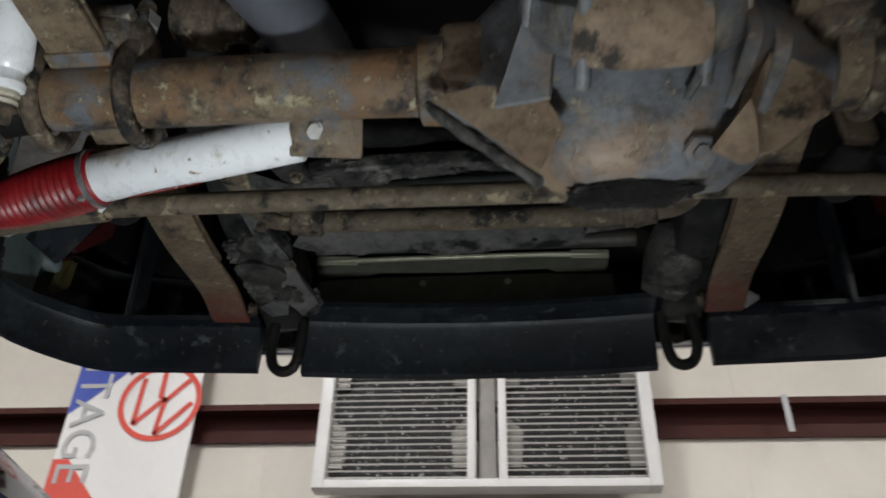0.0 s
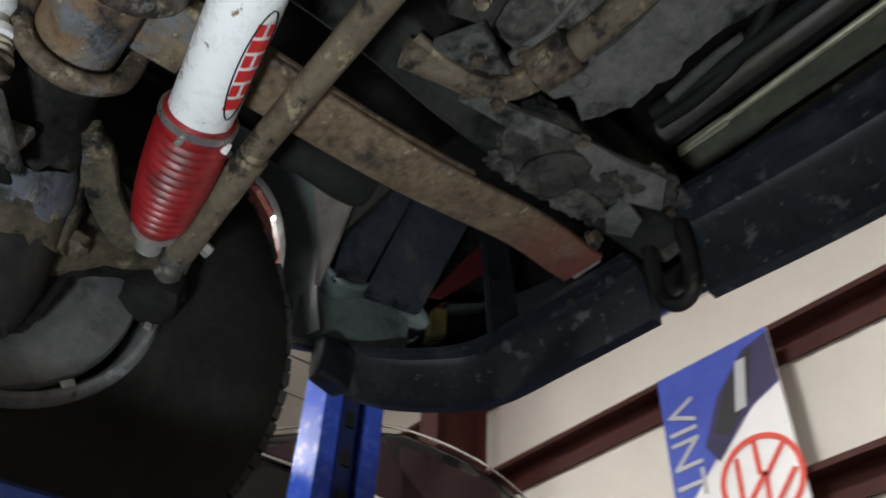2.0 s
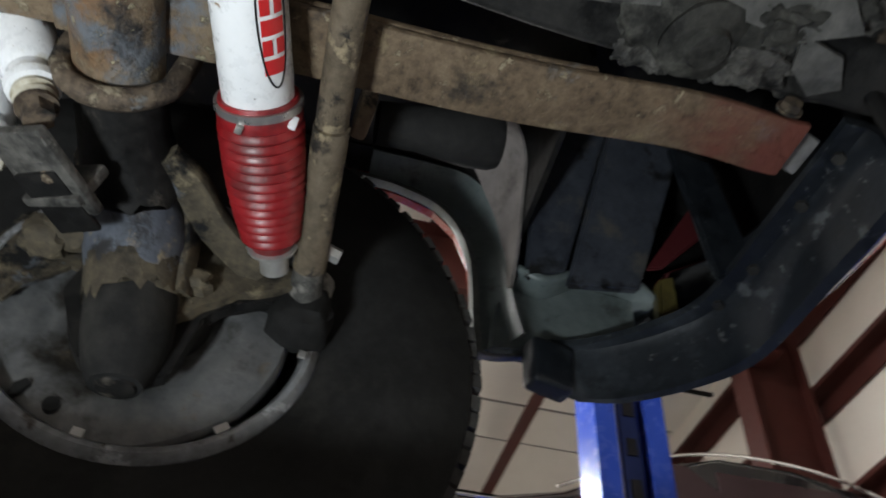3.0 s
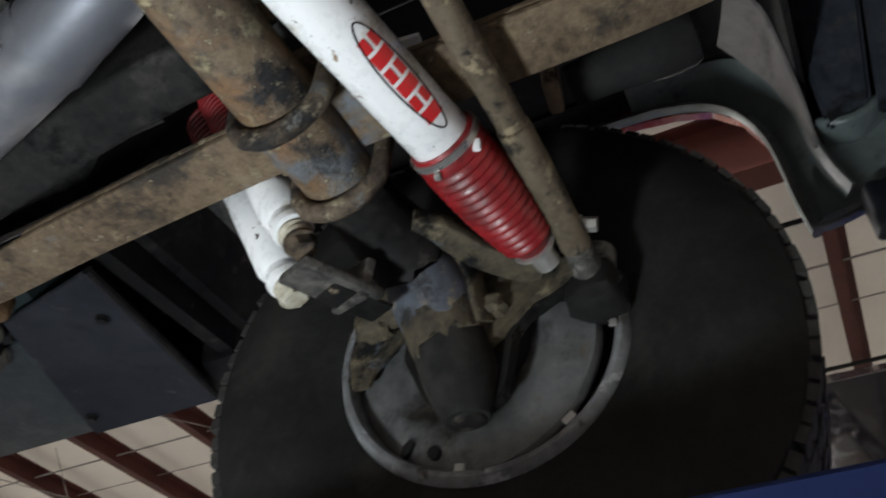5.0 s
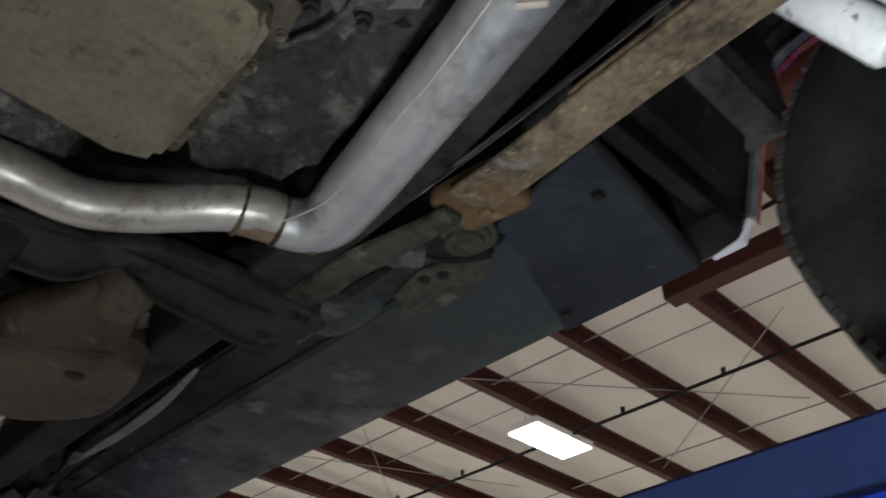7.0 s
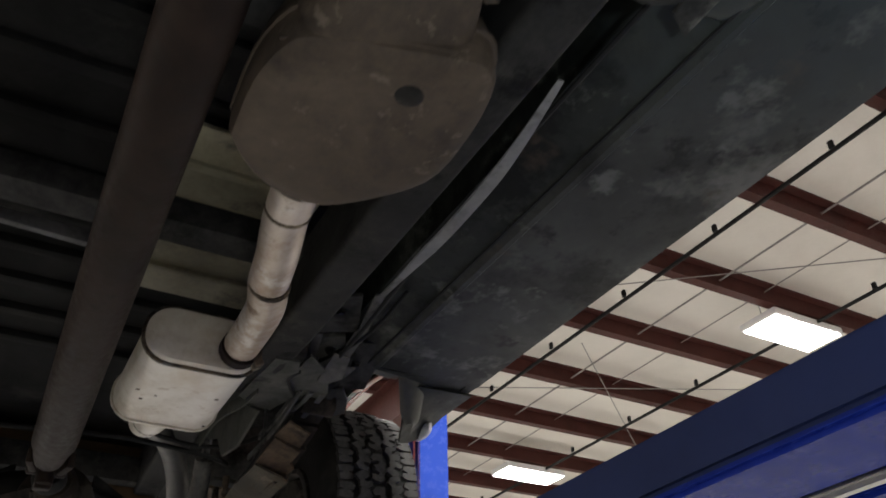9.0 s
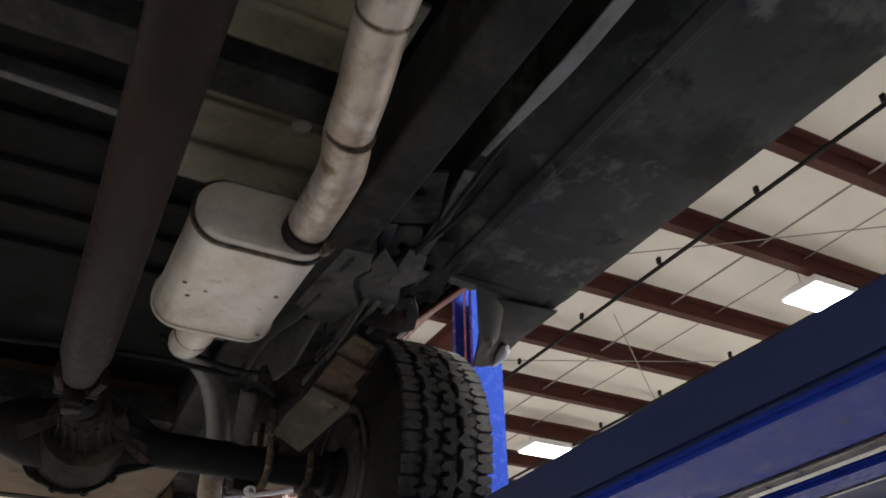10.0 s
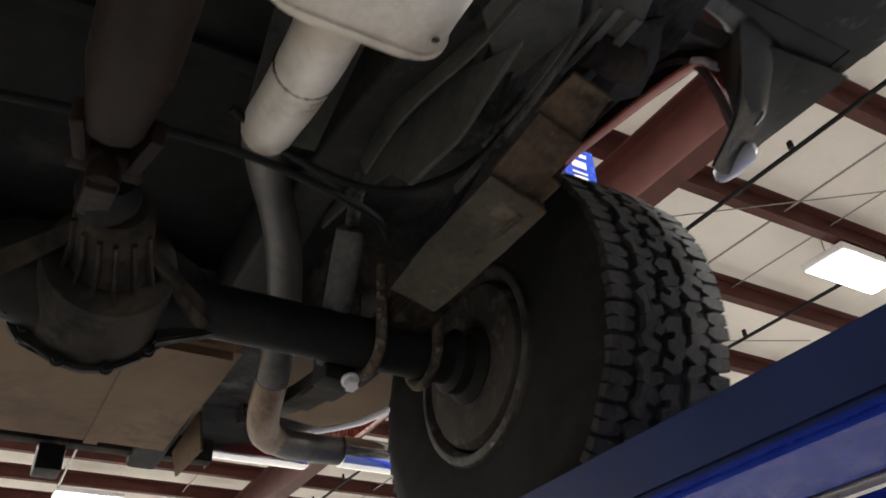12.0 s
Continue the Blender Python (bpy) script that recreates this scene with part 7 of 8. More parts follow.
        for k, (ya, za, yb, zb) in enumerate(((-1.86, 2.375, -2.16, 2.315), (-1.90, 2.345, -2.24, 2.285), (-1.80, 2.385, -2.05, 2.362))):
            part("side_strip", add_sweep(bmesh.new(), curve_points([(s * 0.545, ya, za), (s * 0.54, (ya + yb) / 2, (za + zb) / 2 - 0.012), (s * 0.53, yb, zb)], 4), rrect(0.006, 0.020 - 0.004 * k, 0.002, 2)), DUST_GREY, TRUCK, "grey dusty flat strip")
        part("inner_drop_panel", box((s * 0.33, -2.26, 2.50), (0.20, 0.36, 0.012), (18, 0, s * 6), 0.004), REAR_DUST, TRUCK, "dusty grey pressed panel above the axle")
        # flared end of the rail with its slotted bracket, hanger plate and bare straps
        fl = part("rail_flare", panel([(s * a, b, c) for a, b, c in ((0.416, -1.70, 2.318), (0.470, -1.70, 2.320), (0.493, -1.768, 2.328), (0.486, -1.824, 2.334), (0.545, -1.944, 2.350), (0.518, -2.058, 2.355), (0.465, -2.026, 2.345), (0.411, -1.965, 2.335))], 0.006, 0.004, 4, 3), REAR_DUST, TRUCK, "grey-green dusty flared rail end")
        part("flare_edge", pipe([(s * 0.493, -1.77, 2.326), (s * 0.487, -1.824, 2.330), (s * 0.512, -1.88, 2.337), (s * 0.545, -1.945, 2.347)], 0.005, 8, 5), CABLE, fl)
        mid = part("rail_web_plate", panel([(s * a, b, c) for a, b, c in ((0.502, -1.72, 2.350), (0.575, -1.80, 2.352), (0.612, -1.895, 2.352), (0.58, -1.985, 2.354), (0.548, -1.99, 2.358), (0.492, -1.83, 2.348))], 0.006, 0.005, 6, 3), REAR_DUST, TRUCK, "grey dusty plate between rail and spring hanger")
        br = part("slotted_bracket", panel([(s * a, b, c) for a, b, c in ((0.562, -1.735, 2.375), (0.556, -1.822, 2.342), (0.580, -1.826, 2.342), (0.606, -1.793, 2.346), (0.604, -1.745, 2.375))], 0.005, 0.002, 3, 2), DUST_GREY, TRUCK, "dusty slotted bracket")
        for a in (0.577, 0.598):
            part("slot", add_sweep(bmesh.new(), [(s * a, -1.77, 2.361), (s * (a + 0.004), -1.822, 2.343)], rrect(0.008, 0.008, 0.002, 2)), CABLE, br)
        part("hanger_plate", panel([(s * a, b, c) for a, b, c in ((0.619, -1.915, 2.372), (0.648, -1.890, 2.372), (0.685, -1.945, 2.366), (0.705, -2.010, 2.36), (0.68, -2.035, 2.36), (0.644, -2.042, 2.358), (0.617, -1.989, 2.362))], 0.006, 0.004, 8, 3), UNDER, TRUCK, "black dusty spring hanger plate")
        part("bare_strap", add_sweep(bmesh.new(), [(s * 0.567, -1.888, 2.338), (s * 0.566, -1.95, 2.332), (s * 0.562, -2.01, 2.336)], rrect(0.012, 0.005, 0.002, 2)), DUST_GREY, mid, "bare grey strap")
        part("bare_strap", add_sweep(bmesh.new(), [(s * 0.60, -1.892, 2.340), (s * 0.599, -2.0, 2.333), (s * 0.592, -2.14, 2.325)], rrect(0.014, 0.005, 0.002, 2)), DUST_GREY, mid, "bare grey strap")
    # grease caked gearbox side and bell housing skirt
    part("bell_skirt", panel([(-0.15, 0.33, 2.44), (-0.25, 0.33, 2.47), (-0.31, 0.16, 2.462), (-0.345, -0.05, 2.452), (-0.365, -0.22, 2.44), (-0.33, -0.33, 2.432), (-0.22, -0.35, 2.43), (-0.158, -0.28, 2.432), (-0.158, 0.0, 2.436)], 0.010, 0.035, 3, 6), DUST_CAST, TRUCK, "grey dusty mottled bell housing skirt")
    part("skirt_edge", pipe([(-0.165, 0.20, 2.40), (-0.20, 0.235, 2.415), (-0.25, 0.22, 2.43), (-0.285, 0.14, 2.435)], 0.006, 8, 5), GREY_ROD, TRUCK, "bare metal skirt edge")
    part("skirt_boss", lathe((-0.215, 0.27, 2.455), (0, -0.2, -1), [(0, 0.05), (0.02, 0.048), (0.026, 0.03), (0.03, 0.0)], 20), GREASE, TRUCK, "oily round boss")
    part("skirt_plate", panel([(-0.19, 0.17, 2.425), (-0.255, 0.19, 2.435), (-0.28, 0.10, 2.43), (-0.225, 0.055, 2.42)], 0.005, 0.004, 2, 2), DUST_GREY, TRUCK, "grey dusty cover plate")
    for k, (xa, ya) in enumerate(((-0.17, 0.02), (-0.16, 0.14), (-0.155, -0.08), (-0.19, 0.20), (-0.23, 0.05))):
        hex_bolt((xa, ya, 2.40), (0, 0, -1), 0.010, 0.016, RAIL, TRUCK, "gearbox_bolt")
    part("selector_rod", pipe([(-0.15, 0.18, 2.39), (-0.19, 0.10, 2.385), (-0.20, 0.02, 2.39), (-0.17, -0.06, 2.395)], 0.006, 8, 5), GREASE, TRUCK, "thin dirty selector rod")
    part("selector_lever", box((-0.18, 0.06, 2.395), (0.09, 0.02, 0.006), (0, 0, 30), 0.002), GREASE, TRUCK)
    # hoses and stays under the radiator and round the front crossmember
    for k, (pts, r, m) in enumerate((
            ([(-0.34, 1.37, 2.575), (-0.27, 1.37, 2.567), (-0.18, 1.36, 2.575), (-0.10, 1.33, 2.60)], 0.011, CABLE),
            ([(-0.30, 1.345, 2.572), (-0.22, 1.345, 2.582), (-0.17, 1.35, 2.585)], 0.009, DUST_GREY),
            ([(-0.16, 1.05, 2.47), (0.0, 1.02, 2.45), (0.2, 1.03, 2.46), (0.33, 1.08, 2.48)], 0.009, CABLE),
            ([(-0.12, 0.86, 2.48), (0.06, 0.88, 2.46), (0.22, 0.84, 2.48)], 0.016, CABLE))):
        part("front_hose", pipe(pts, r, 10, 6), m, TRUCK, "dark hose below the radiator")
    for k, (xa, ya, za, sx, sy, sz, rz, m) in enumerate(((-0.355, 1.02, 2.435, 0.07, 0.08, 0.02, 25, DUST_GREY), (-0.30, 0.98, 2.45, 0.05, 0.06, 0.02, -15, DUST_CAST), (0.36, 1.02, 2.435, 0.07, 0.08, 0.02, -25, DUST_GREY), (-0.38, 1.40, 2.44, 0.09, 0.10, 0.012, 12, GREASE))):
        b = part("caked_bracket", box((xa, ya, za), (sx, sy, sz), (8, 5, rz), 0.005), m, TRUCK, "caked front bracket")
        hex_bolt((xa + 0.01, ya, za - sz / 2), (0, 0, -1), 0.009, 0.012, RUST_BROWN, b)
    for k in range(14):
        xa = -0.30 + 0.046 * k
        part("caked_lump", rough(lump((xa, 1.04 + 0.035 * math.sin(k * 2.1), 2.470), (0.024 + 0.008 * (k % 3), 0.030, 0.008), 120 + k, 0.4, 3.0), 0.003, 60), GREASE, TRUCK, "oil caked dirt")
    # bumper wing fittings
    for s in (-1, 1):
        for xa, ya, za in ((0.60, 1.435, 2.424), (0.72, 1.432, 2.424), (0.80, 1.42, 2.424), (0.52, 1.438, 2.424)):
            hex_bolt((s * xa, ya, za), (0, -0.3, -1), 0.009, 0.010, RAIL, TRUCK, "wing_bolt")


FRONT_ARCH = [(1.115, 2.398), (1.108, 2.458), (1.104, 2.54), (1.096, 2.612), (1.069, 2.682), (1.027, 2.726), (0.969, 2.749), (0.90, 2.760), (0.60, 2.772), (0.42, 2.782), (0.335, 2.772), (0.285, 2.748), (0.248, 2.689), (0.205, 2.555), (0.172, 2.447)]
REAR_ARCH = [(-2.075, 2.46), (-2.085, 2.56), (-2.12, 2.66), (-2.20, 2.715), (-2.35, 2.73), (-2.75, 2.73), (-2.93, 2.71), (-3.02, 2.62), (-3.05, 2.46)]


def body():
    floor_pan = bmesh.new()
    add_box(floor_pan, (0, -0.40, 2.60), (1.98, 1.36, 0.04))
    fp = part("floor_pan", floor_pan, UNDER, TRUCK, "black undercoated floor pan with ribs")
    part("bed_floor", box((0, -2.1, 2.62), (1.18, 2.04, 0.04)), BED_BLACK, TRUCK, "black dusty bed floor with ribs")
    part("rear_floor", box((0, -3.6, 2.62), (1.98, 0.96, 0.04)), UNDER, TRUCK, "black dusty rear floor")
    for k in range(9):
        part("floor_rib", box((0, -1.15 - 0.16 * k, 2.592), (1.1, 0.034, 0.026), bevel=0.008), BED_BLACK, fp)
    part("bulkhead", box((0, 0.28, 2.72), (1.9, 0.04, 0.26)), FRAME, TRUCK)
    part("engine_bay_top", box((0, 0.9, 2.86), (1.98, 1.3, 0.03)), FRAME, TRUCK)
    # tan heat shield with ribs over the middle pipe
    hs = part("heat_shield", box((-0.225, -1.62, 2.545), (0.34, 0.62, 0.012), bevel=0.004), TAN_METAL, TRUCK, "tan stained heat shield with ribs")
    for k in range(4):
        part("rib", box((-0.225, -1.42 - 0.13 * k, 2.535), (0.33, 0.022, 0.014), bevel=0.005), TAN_METAL, hs)
    part("shield_bolt", lathe((-0.30, -1.66, 2.535), (0, 0, -1), [(0, 0.02), (0.008, 0.018), (0.01, 0.01)], 14), BOLT, hs)
    part("floor_lip", box((0.22, -1.75, 2.53), (0.55, 0.02, 0.03), (0, 0, 4), 0.004), PALE_STRIP, TRUCK, "grey floor lip")
    for s in (-1, 1):
        # sill
        sec = [(0.575, 2.50), (0.59, 2.452), (0.68, 2.425), (0.705, 2.42), (0.71, 2.415), (0.722, 2.415), (0.727, 2.42), (0.93, 2.416), (0.985, 2.416), (1.006, 2.4185), (1.013, 2.427), (1.013, 2.515), (1.0085, 2.517), (1.0085, 2.62), (0.60, 2.62)]
        bm = slab([(s * a, b) for a, b in sec], "y", -0.06, -1.84)
        sill = part("sill", bm, SILL, TRUCK, "dark green-grey sill panel")
        part("sill_seam", pipe([(s * 0.70, -0.05, 2.42), (s * 0.69, -0.9, 2.418), (s * 0.69, -1.83, 2.42)], 0.0035, 6, 4), CABLE, sill)
        # slate coloured plate ahead of the sill
        out = [(s * 0.60, 0.12), (s * 0.985, 0.065), (s * 0.985, -0.235), (s * 0.64, -0.10)]
        pl = part("splash_plate", slab(out, "z", 2.392, 2.402, 0.002), PLATE, TRUCK, "dusty slate coloured splash plate")
        part("plate_edge", pipe([(s * 0.60, 0.125, 2.395), (s * 0.8, 0.10, 2.395), (s * 0.97, 0.072, 2.395)], 0.008, 8, 3), FRAME, pl)
        hex_bolt((s * 0.70, 0.06, 2.391), (0, 0, -1), 0.010, 0.008, FRAME, pl)
        hex_bolt((s * 0.93, -0.19, 2.391), (0, 0, -1), 0.010, 0.008, FRAME, pl)
        part("sill_nose", box((s * 0.955, 0.058, 2.518), (0.106, 0.200, 0.205), (0, 0, 0), 0.012), FRAME, TRUCK, "black sill nose behind the front wheel")
        part("sill_front", slab([(s * 0.575, 2.42), (s * 1.0, 2.43), (s * 1.0, 2.85), (s * 0.575, 2.85)], "y", 0.125, 0.155), FRAME, TRUCK, "black closing panel behind the front arch")
        # body mount cup behind the spring hanger
        part("body_mount", lathe((s * 0.60, -0.20, 2.44), (0, 0, -1), [(0, 0.075), (0.02, 0.075), (0.025, 0.06), (0.04, 0.06), (0.045, 0.045), (0.06, 0.045), (0.064, 0.02)], 24), FRAME, TRUCK, "black ringed body mount")
        part("mount_arm", box((s * 0.54, -0.26, 2.37), (0.13, 0.05, 0.03), (0, 0, s * 35), 0.006), GREASE, TRUCK)
        # sill end, cut slantwise for the rear arch, with its rolled lip, flap and bright end cap
        end = [(0.575, -1.838), (0.975, -1.838), (0.975, -2.05), (0.966, -2.05), (0.950, -1.95), (0.92, -1.895), (0.86, -1.872), (0.80, -1.864), (0.70, -1.853), (0.60, -1.848)]
        part("sill_end", slab([(s * a, b) for a, b in end], "z", 2.418, 2.61, 0.004), SILL, TRUCK, "dark green-grey slanted sill end")
        part("sill_edge", slab([(s * a, b) for a, b in ((0.976, 2.4195), (1.006, 2.4205), (1.013, 2.428), (1.013, 2.515), (1.0085, 2.517), (1.0085, 2.62), (0.976, 2.62))], "y", -1.841, -2.056), SILL, TRUCK)
        rows = [[(0.812, -1.890, 2.4155), (0.91, -1.88, 2.415), (0.96, -1.875, 2.4145), (1.010, -1.875, 2.415)], [(0.828, -1.928, 2.388), (0.915, -1.955, 2.402), (0.965, -1.98, 2.410), (1.011, -1.99, 2.4165)], [(0.850, -1.972, 2.346), (0.915, -2.02, 2.371), (0.965, -2.046, 2.394), (1.012, -2.056, 2.418)], [(0.882, -2.056, 2.326), (0.912, -2.072, 2.335), (0.944, -2.083, 2.351), (0.977, -2.088, 2.374)]]
        part("sill_flap", sheet([[(s * a, b, c) for a, b, c in r] for r in rows], 0.005), SILL, TRUCK, "bent dark green-grey flap at the sill end")
        rows = []
        for f, w in ((0.0, 0.045), (0.2, 0.041), (0.45, 0.036), (0.7, 0.032), (0.88, 0.026), (1.0, 0.010)):
            c = Vector((0.838, -1.886, 2.440)).lerp(Vector((0.862, -1.952, 2.330)), f)
            rows.append([(s * (c.x + u * w), c.y + 0.016 * (1 - u * u) - 0.008 * u, c.z) for u in (-1, -0.7, -0.35, 0, 0.35, 0.7, 1)])
        part("arch_tongue", sheet(rows, 0.004, 3), TONGUE, TRUCK, "olive rounded tongue pressed in the sill end")
        q = curve_points([(s * 0.60, -1.846, 2.430), (s * 0.69, -1.862, 2.428), (s * 0.765, -1.872, 2.430), (s * 0.80, -1.884, 2.440)], 5)
        part("arch_lip", add_sweep(bmesh.new(), q, rrect(0.018, 0.040, 0.007, 3), up=(0, 1, 0.3), scales=[0.7 + 0.03 * k for k in range(len(q))]), TONGUE, TRUCK, "rolled olive-grey lip inside the rear arch")
        part("arch_edge", add_sweep(bmesh.new(), curve_points([(s * 0.985, -2.075, 2.615), (s * 0.985, -2.12, 2.645), (s * 0.985, -2.25, 2.670), (s * 0.985, -2.44, 2.694), (s * 0.985, -2.62, 2.72)], 4), rrect(0.022, 0.010, 0.004, 2)), BODY_RED_LIT, TRUCK, "red rear arch edge in its lit salmon tone")
        part("arch_skirt", slab([(-2.062, 2.59), (-2.08, 2.624), (-2.12, 2.648), (-2.25, 2.673), (-2.44, 2.697), (-2.62, 2.723), (-2.62, 2.82), (-2.062, 2.82)], "x", s * 0.988, s * 1.002), FRAME, TRUCK, "black skirt inside the rear arch")
        part("edge_tip", add_sweep(bmesh.new(), [(s * 0.985, -2.068, 2.60), (s * 0.986, -2.08, 2.624), (s * 0.984, -2.105, 2.646)], rrect(0.026, 0.014, 0.005, 2)), WHITE_FRAME, TRUCK, "pale end of the arch edge")
        part("trim_tip", add_sweep(bmesh.new(), [(s * 0.99, 0.172, 2.442), (s * 0.992, 0.148, 2.408), (s * 0.994, 0.09, 2.404)], rrect(0.022, 0.010, 0.004, 2), scales=[0.7, 1.0, 0.5]), WHITE_FRAME, TRUCK, "bright lower end of the arch trim")
        part("sill_corner", lump((s * 0.966, -2.072, 2.374), (0.013, 0.044, 0.020), 3, 0.12), WHITE_FRAME, TRUCK, "bright metal cap at the sill end")
        # outer side, with both arches cut out
        low = [(1.42, 2.50), (1.14, 2.47)] + FRONT_ARCH[1:] + [(0.13, 2.52), (-2.05, 2.52)] + REAR_ARCH + [(-3.12, 2.46), (-3.9, 2.48)]
        out = low + [(-3.95, 3.1), (-3.6, 3.9), (-0.2, 3.9), (0.3, 3.2), (1.42, 3.1)]
        side = part("body_side", slab(out, "x", s * 1.01, s * 1.026), BODY_RED, TRUCK, "red body side with chrome arch trims", smooth=False)
        for arch in (FRONT_ARCH, REAR_ARCH):
            pts = curve_points([(s * 0.992, y, z) for y, z in arch], 3)
            part("arch_trim", add_sweep(bmesh.new(), pts, [(-0.006, -0.006), (0.005, -0.008), (0.008, 0.0), (0.007, 0.010), (-0.003, 0.012), (-0.008, 0.0)], up=(s, 0, 0)), ARCH_TRIM, side, "dull bright-metal arch trim")
        # front arch lining: grey panel between arch and bumper
        out = [(1.127, 2.405), (1.28, 2.43), (1.41, 2.46), (1.405, 2.565), (1.274, 2.572), (1.24, 2.540), (1.20, 2.530), (1.165, 2.540), (1.135, 2.50)]
        bm = slab(out, "x", s * 0.972, s * 0.988, 0.003)
        lin = part("wing_liner", bm, GREY_PLASTIC, TRUCK, "grey-green painted inner wing ahead of the wheel")
        bm = add_sweep(bmesh.new(), curve_points([(s * 0.955, 1.165, 2.548), (s * 0.95, 1.21, 2.532), (s * 0.955, 1.28, 2.574), (s * 0.957, 1.36, 2.573), (s * 0.975, 1.405, 2.556)], 4), rrect(0.055, 0.016, 0.007, 3), up=(0, 0, 1))
        part("liner_shelf", bm, GREY_PLASTIC, lin, "grey-green shelf edge")
        outer = [(1.120, 2.41), (1.112, 2.46), (1.109, 2.54), (1.102, 2.612), (1.076, 2.684), (1.032, 2.733), (0.972, 2.757), (0.90, 2.768)]
        inner = [(1.175, 2.43), (1.160, 2.49), (1.152, 2.56), (1.143, 2.658), (1.110, 2.739), (1.069, 2.778), (0.991, 2.788), (0.90, 2.790)]
        band = [[(s * 0.987, a[0], a[1]), (s * 0.980, 0.6 * a[0] + 0.4 * b[0], 0.6 * a[1] + 0.4 * b[1]), (s * 0.968, 0.2 * a[0] + 0.8 * b[0], 0.2 * a[1] + 0.8 * b[1]), (s * 0.950, b[0], b[1])] for a, b in zip(outer, inner)]
        part("arch_band", sheet(band, 0.005, 3), GREY_PLASTIC, TRUCK, "grey-green rolled band inside the arch")
        rows = [((s * 0.935, 1.154, 2.505), (s * 0.948, 1.150, 2.515)), ((s * 0.90, 1.155, 2.565), (s * 0.945, 1.141, 2.60)), ((s * 0.86, 1.151, 2.630), (s * 0.940, 1.128, 2.665)), ((s * 0.80, 1.139, 2.678), (s * 0.925, 1.102, 2.715)), ((s * 0.75, 1.104, 2.705), (s * 0.89, 1.070, 2.745))]
        bm = bmesh.new()
        grid = [[bm.verts.new(Vector(a).lerp(Vector(b), f) + Vector((s * 0.012 * math.sin(math.pi * f), 0, 0.008 * math.sin(math.pi * f)))) for f in (0, 0.25, 0.5, 0.75, 1)] for a, b in zip(curve_points([r[0] for r in rows], 4), curve_points([r[1] for r in rows], 4))]
        for r0, r1 in zip(grid, grid[1:]):
            for k in range(4):
                bm.faces.new((r0[k], r0[k + 1], r1[k + 1], r1[k]))
        bmesh.ops.recalc_face_normals(bm, faces=bm.faces)
        bmesh.ops.solidify(bm, geom=bm.faces[:], thickness=0.005)
        part("arch_blade", bm, TAUPE, TRUCK, "dusty taupe curved panel in the arch")
        for k, (a, b, c, d) in enumerate(((1.176, 1.304, 1.172, 1.237), (1.308, 1.446, 1.240, 1.366))):
            bm = bmesh.new()
            q = [(s * 0.84, a, 2.84), (s * 0.84, b, 2.84), (s * 0.925, d, 2.545), (s * 0.925, c, 2.525)]
            w = [(s * 0.862, a, 2.86), (s * 0.862, b, 2.86), (s * 0.940, d, 2.545), (s * 0.940, c, 2.525)]
            lo, hi = [bm.verts.new(p) for p in q], [bm.verts.new(p) for p in w]
            bm.faces.new(lo)
            bm.faces.new(hi[::-1])
            for m in range(4):
                bm.faces.new((lo[m], lo[(m + 1) % 4], hi[(m + 1) % 4], hi[m]))
            bmesh.ops.bevel(bm, geom=list(bm.edges), offset=0.005, segments=2, affect="EDGES")
            part("liner_slat", bm, GRIME_BLUE, TRUCK, "grimy blue-black liner panel")
        part("red_edge", slab([(1.385, 2.60), (1.415, 2.61), (1.53, 2.74), (1.535, 2.84), (1.52, 2.83)], "x", s * 0.925, s * 0.935, 0.003), DULL_RED, TRUCK, "dull red wing edge")
        bm = slab([(1.398, 2.50), (1.517, 2.565), (1.533, 2.65), (1.48, 2.63), (1.405, 2.585)], "x", s * 0.930, s * 0.962, 0.005)
        part("marker_lens", bm, YELLOW, TRUCK, "dirty yellow side marker lens")
        part("wing_gusset", slab([(1.39, 2.415), (1.46, 2.455), (1.43, 2.68), (1.36, 2.70)], "x", s * 0.745, s * 0.758, 0.004), BLACK_PLASTIC, TRUCK, "black plastic gusset")
        part("inner_skin", slab([(1.13, 2.60), (1.13, 3.0), (1.545, 3.0), (1.545, 2.50), (1.43, 2.50), (1.43, 2.60)], "x", s * 0.992, s * 1.004), FRAME, TRUCK, "black inner wing skin")
        part("hanger_tab", box((s * 0.53, 1.385, 2.43), (0.05, 0.05, 0.012), (12, s * 20, 20), 0.004), BLADE, TRUCK, "pale bent tab")
        part("rear_arch_liner", slab([(-2.03, 2.60), (-2.07, 2.65), (-2.14, 2.71), (-2.3, 2.76), (-2.8, 2.76), (-3.0, 2.68), (-3.06, 2.5), (-3.1, 2.5), (-3.1, 2.85), (-2.0, 2.85), (-2.0, 2.60)], "x", s * 0.60, s * 1.009), UNDER, TRUCK, "black rear arch lining")
        part("front_arch_liner", slab([(1.156, 2.60), (1.148, 2.665), (1.115, 2.750), (1.072, 2.786), (0.985, 2.796), (0.90, 2.80), (0.60, 2.80), (0.42, 2.80), (0.32, 2.790), (0.262, 2.725), (0.215, 2.565), (0.185, 2.47), (0.16, 2.47), (0.16, 2.85), (1.165, 2.85), (1.165, 2.60)], "x", s * 0.565, s * 0.947), FRAME, TRUCK, "black front arch lining")
        part("liner_edge", add_sweep(bmesh.new(), curve_points([(s * 0.986, 1.112, 2.405), (s * 0.985, 1.135, 2.398), (s * 0.983, 1.19, 2.410), (s * 0.98, 1.27, 2.426)], 4), rrect(0.014, 0.008, 0.003, 2)), ARCH_TRIM, TRUCK, "pale folded edge under the inner wing")
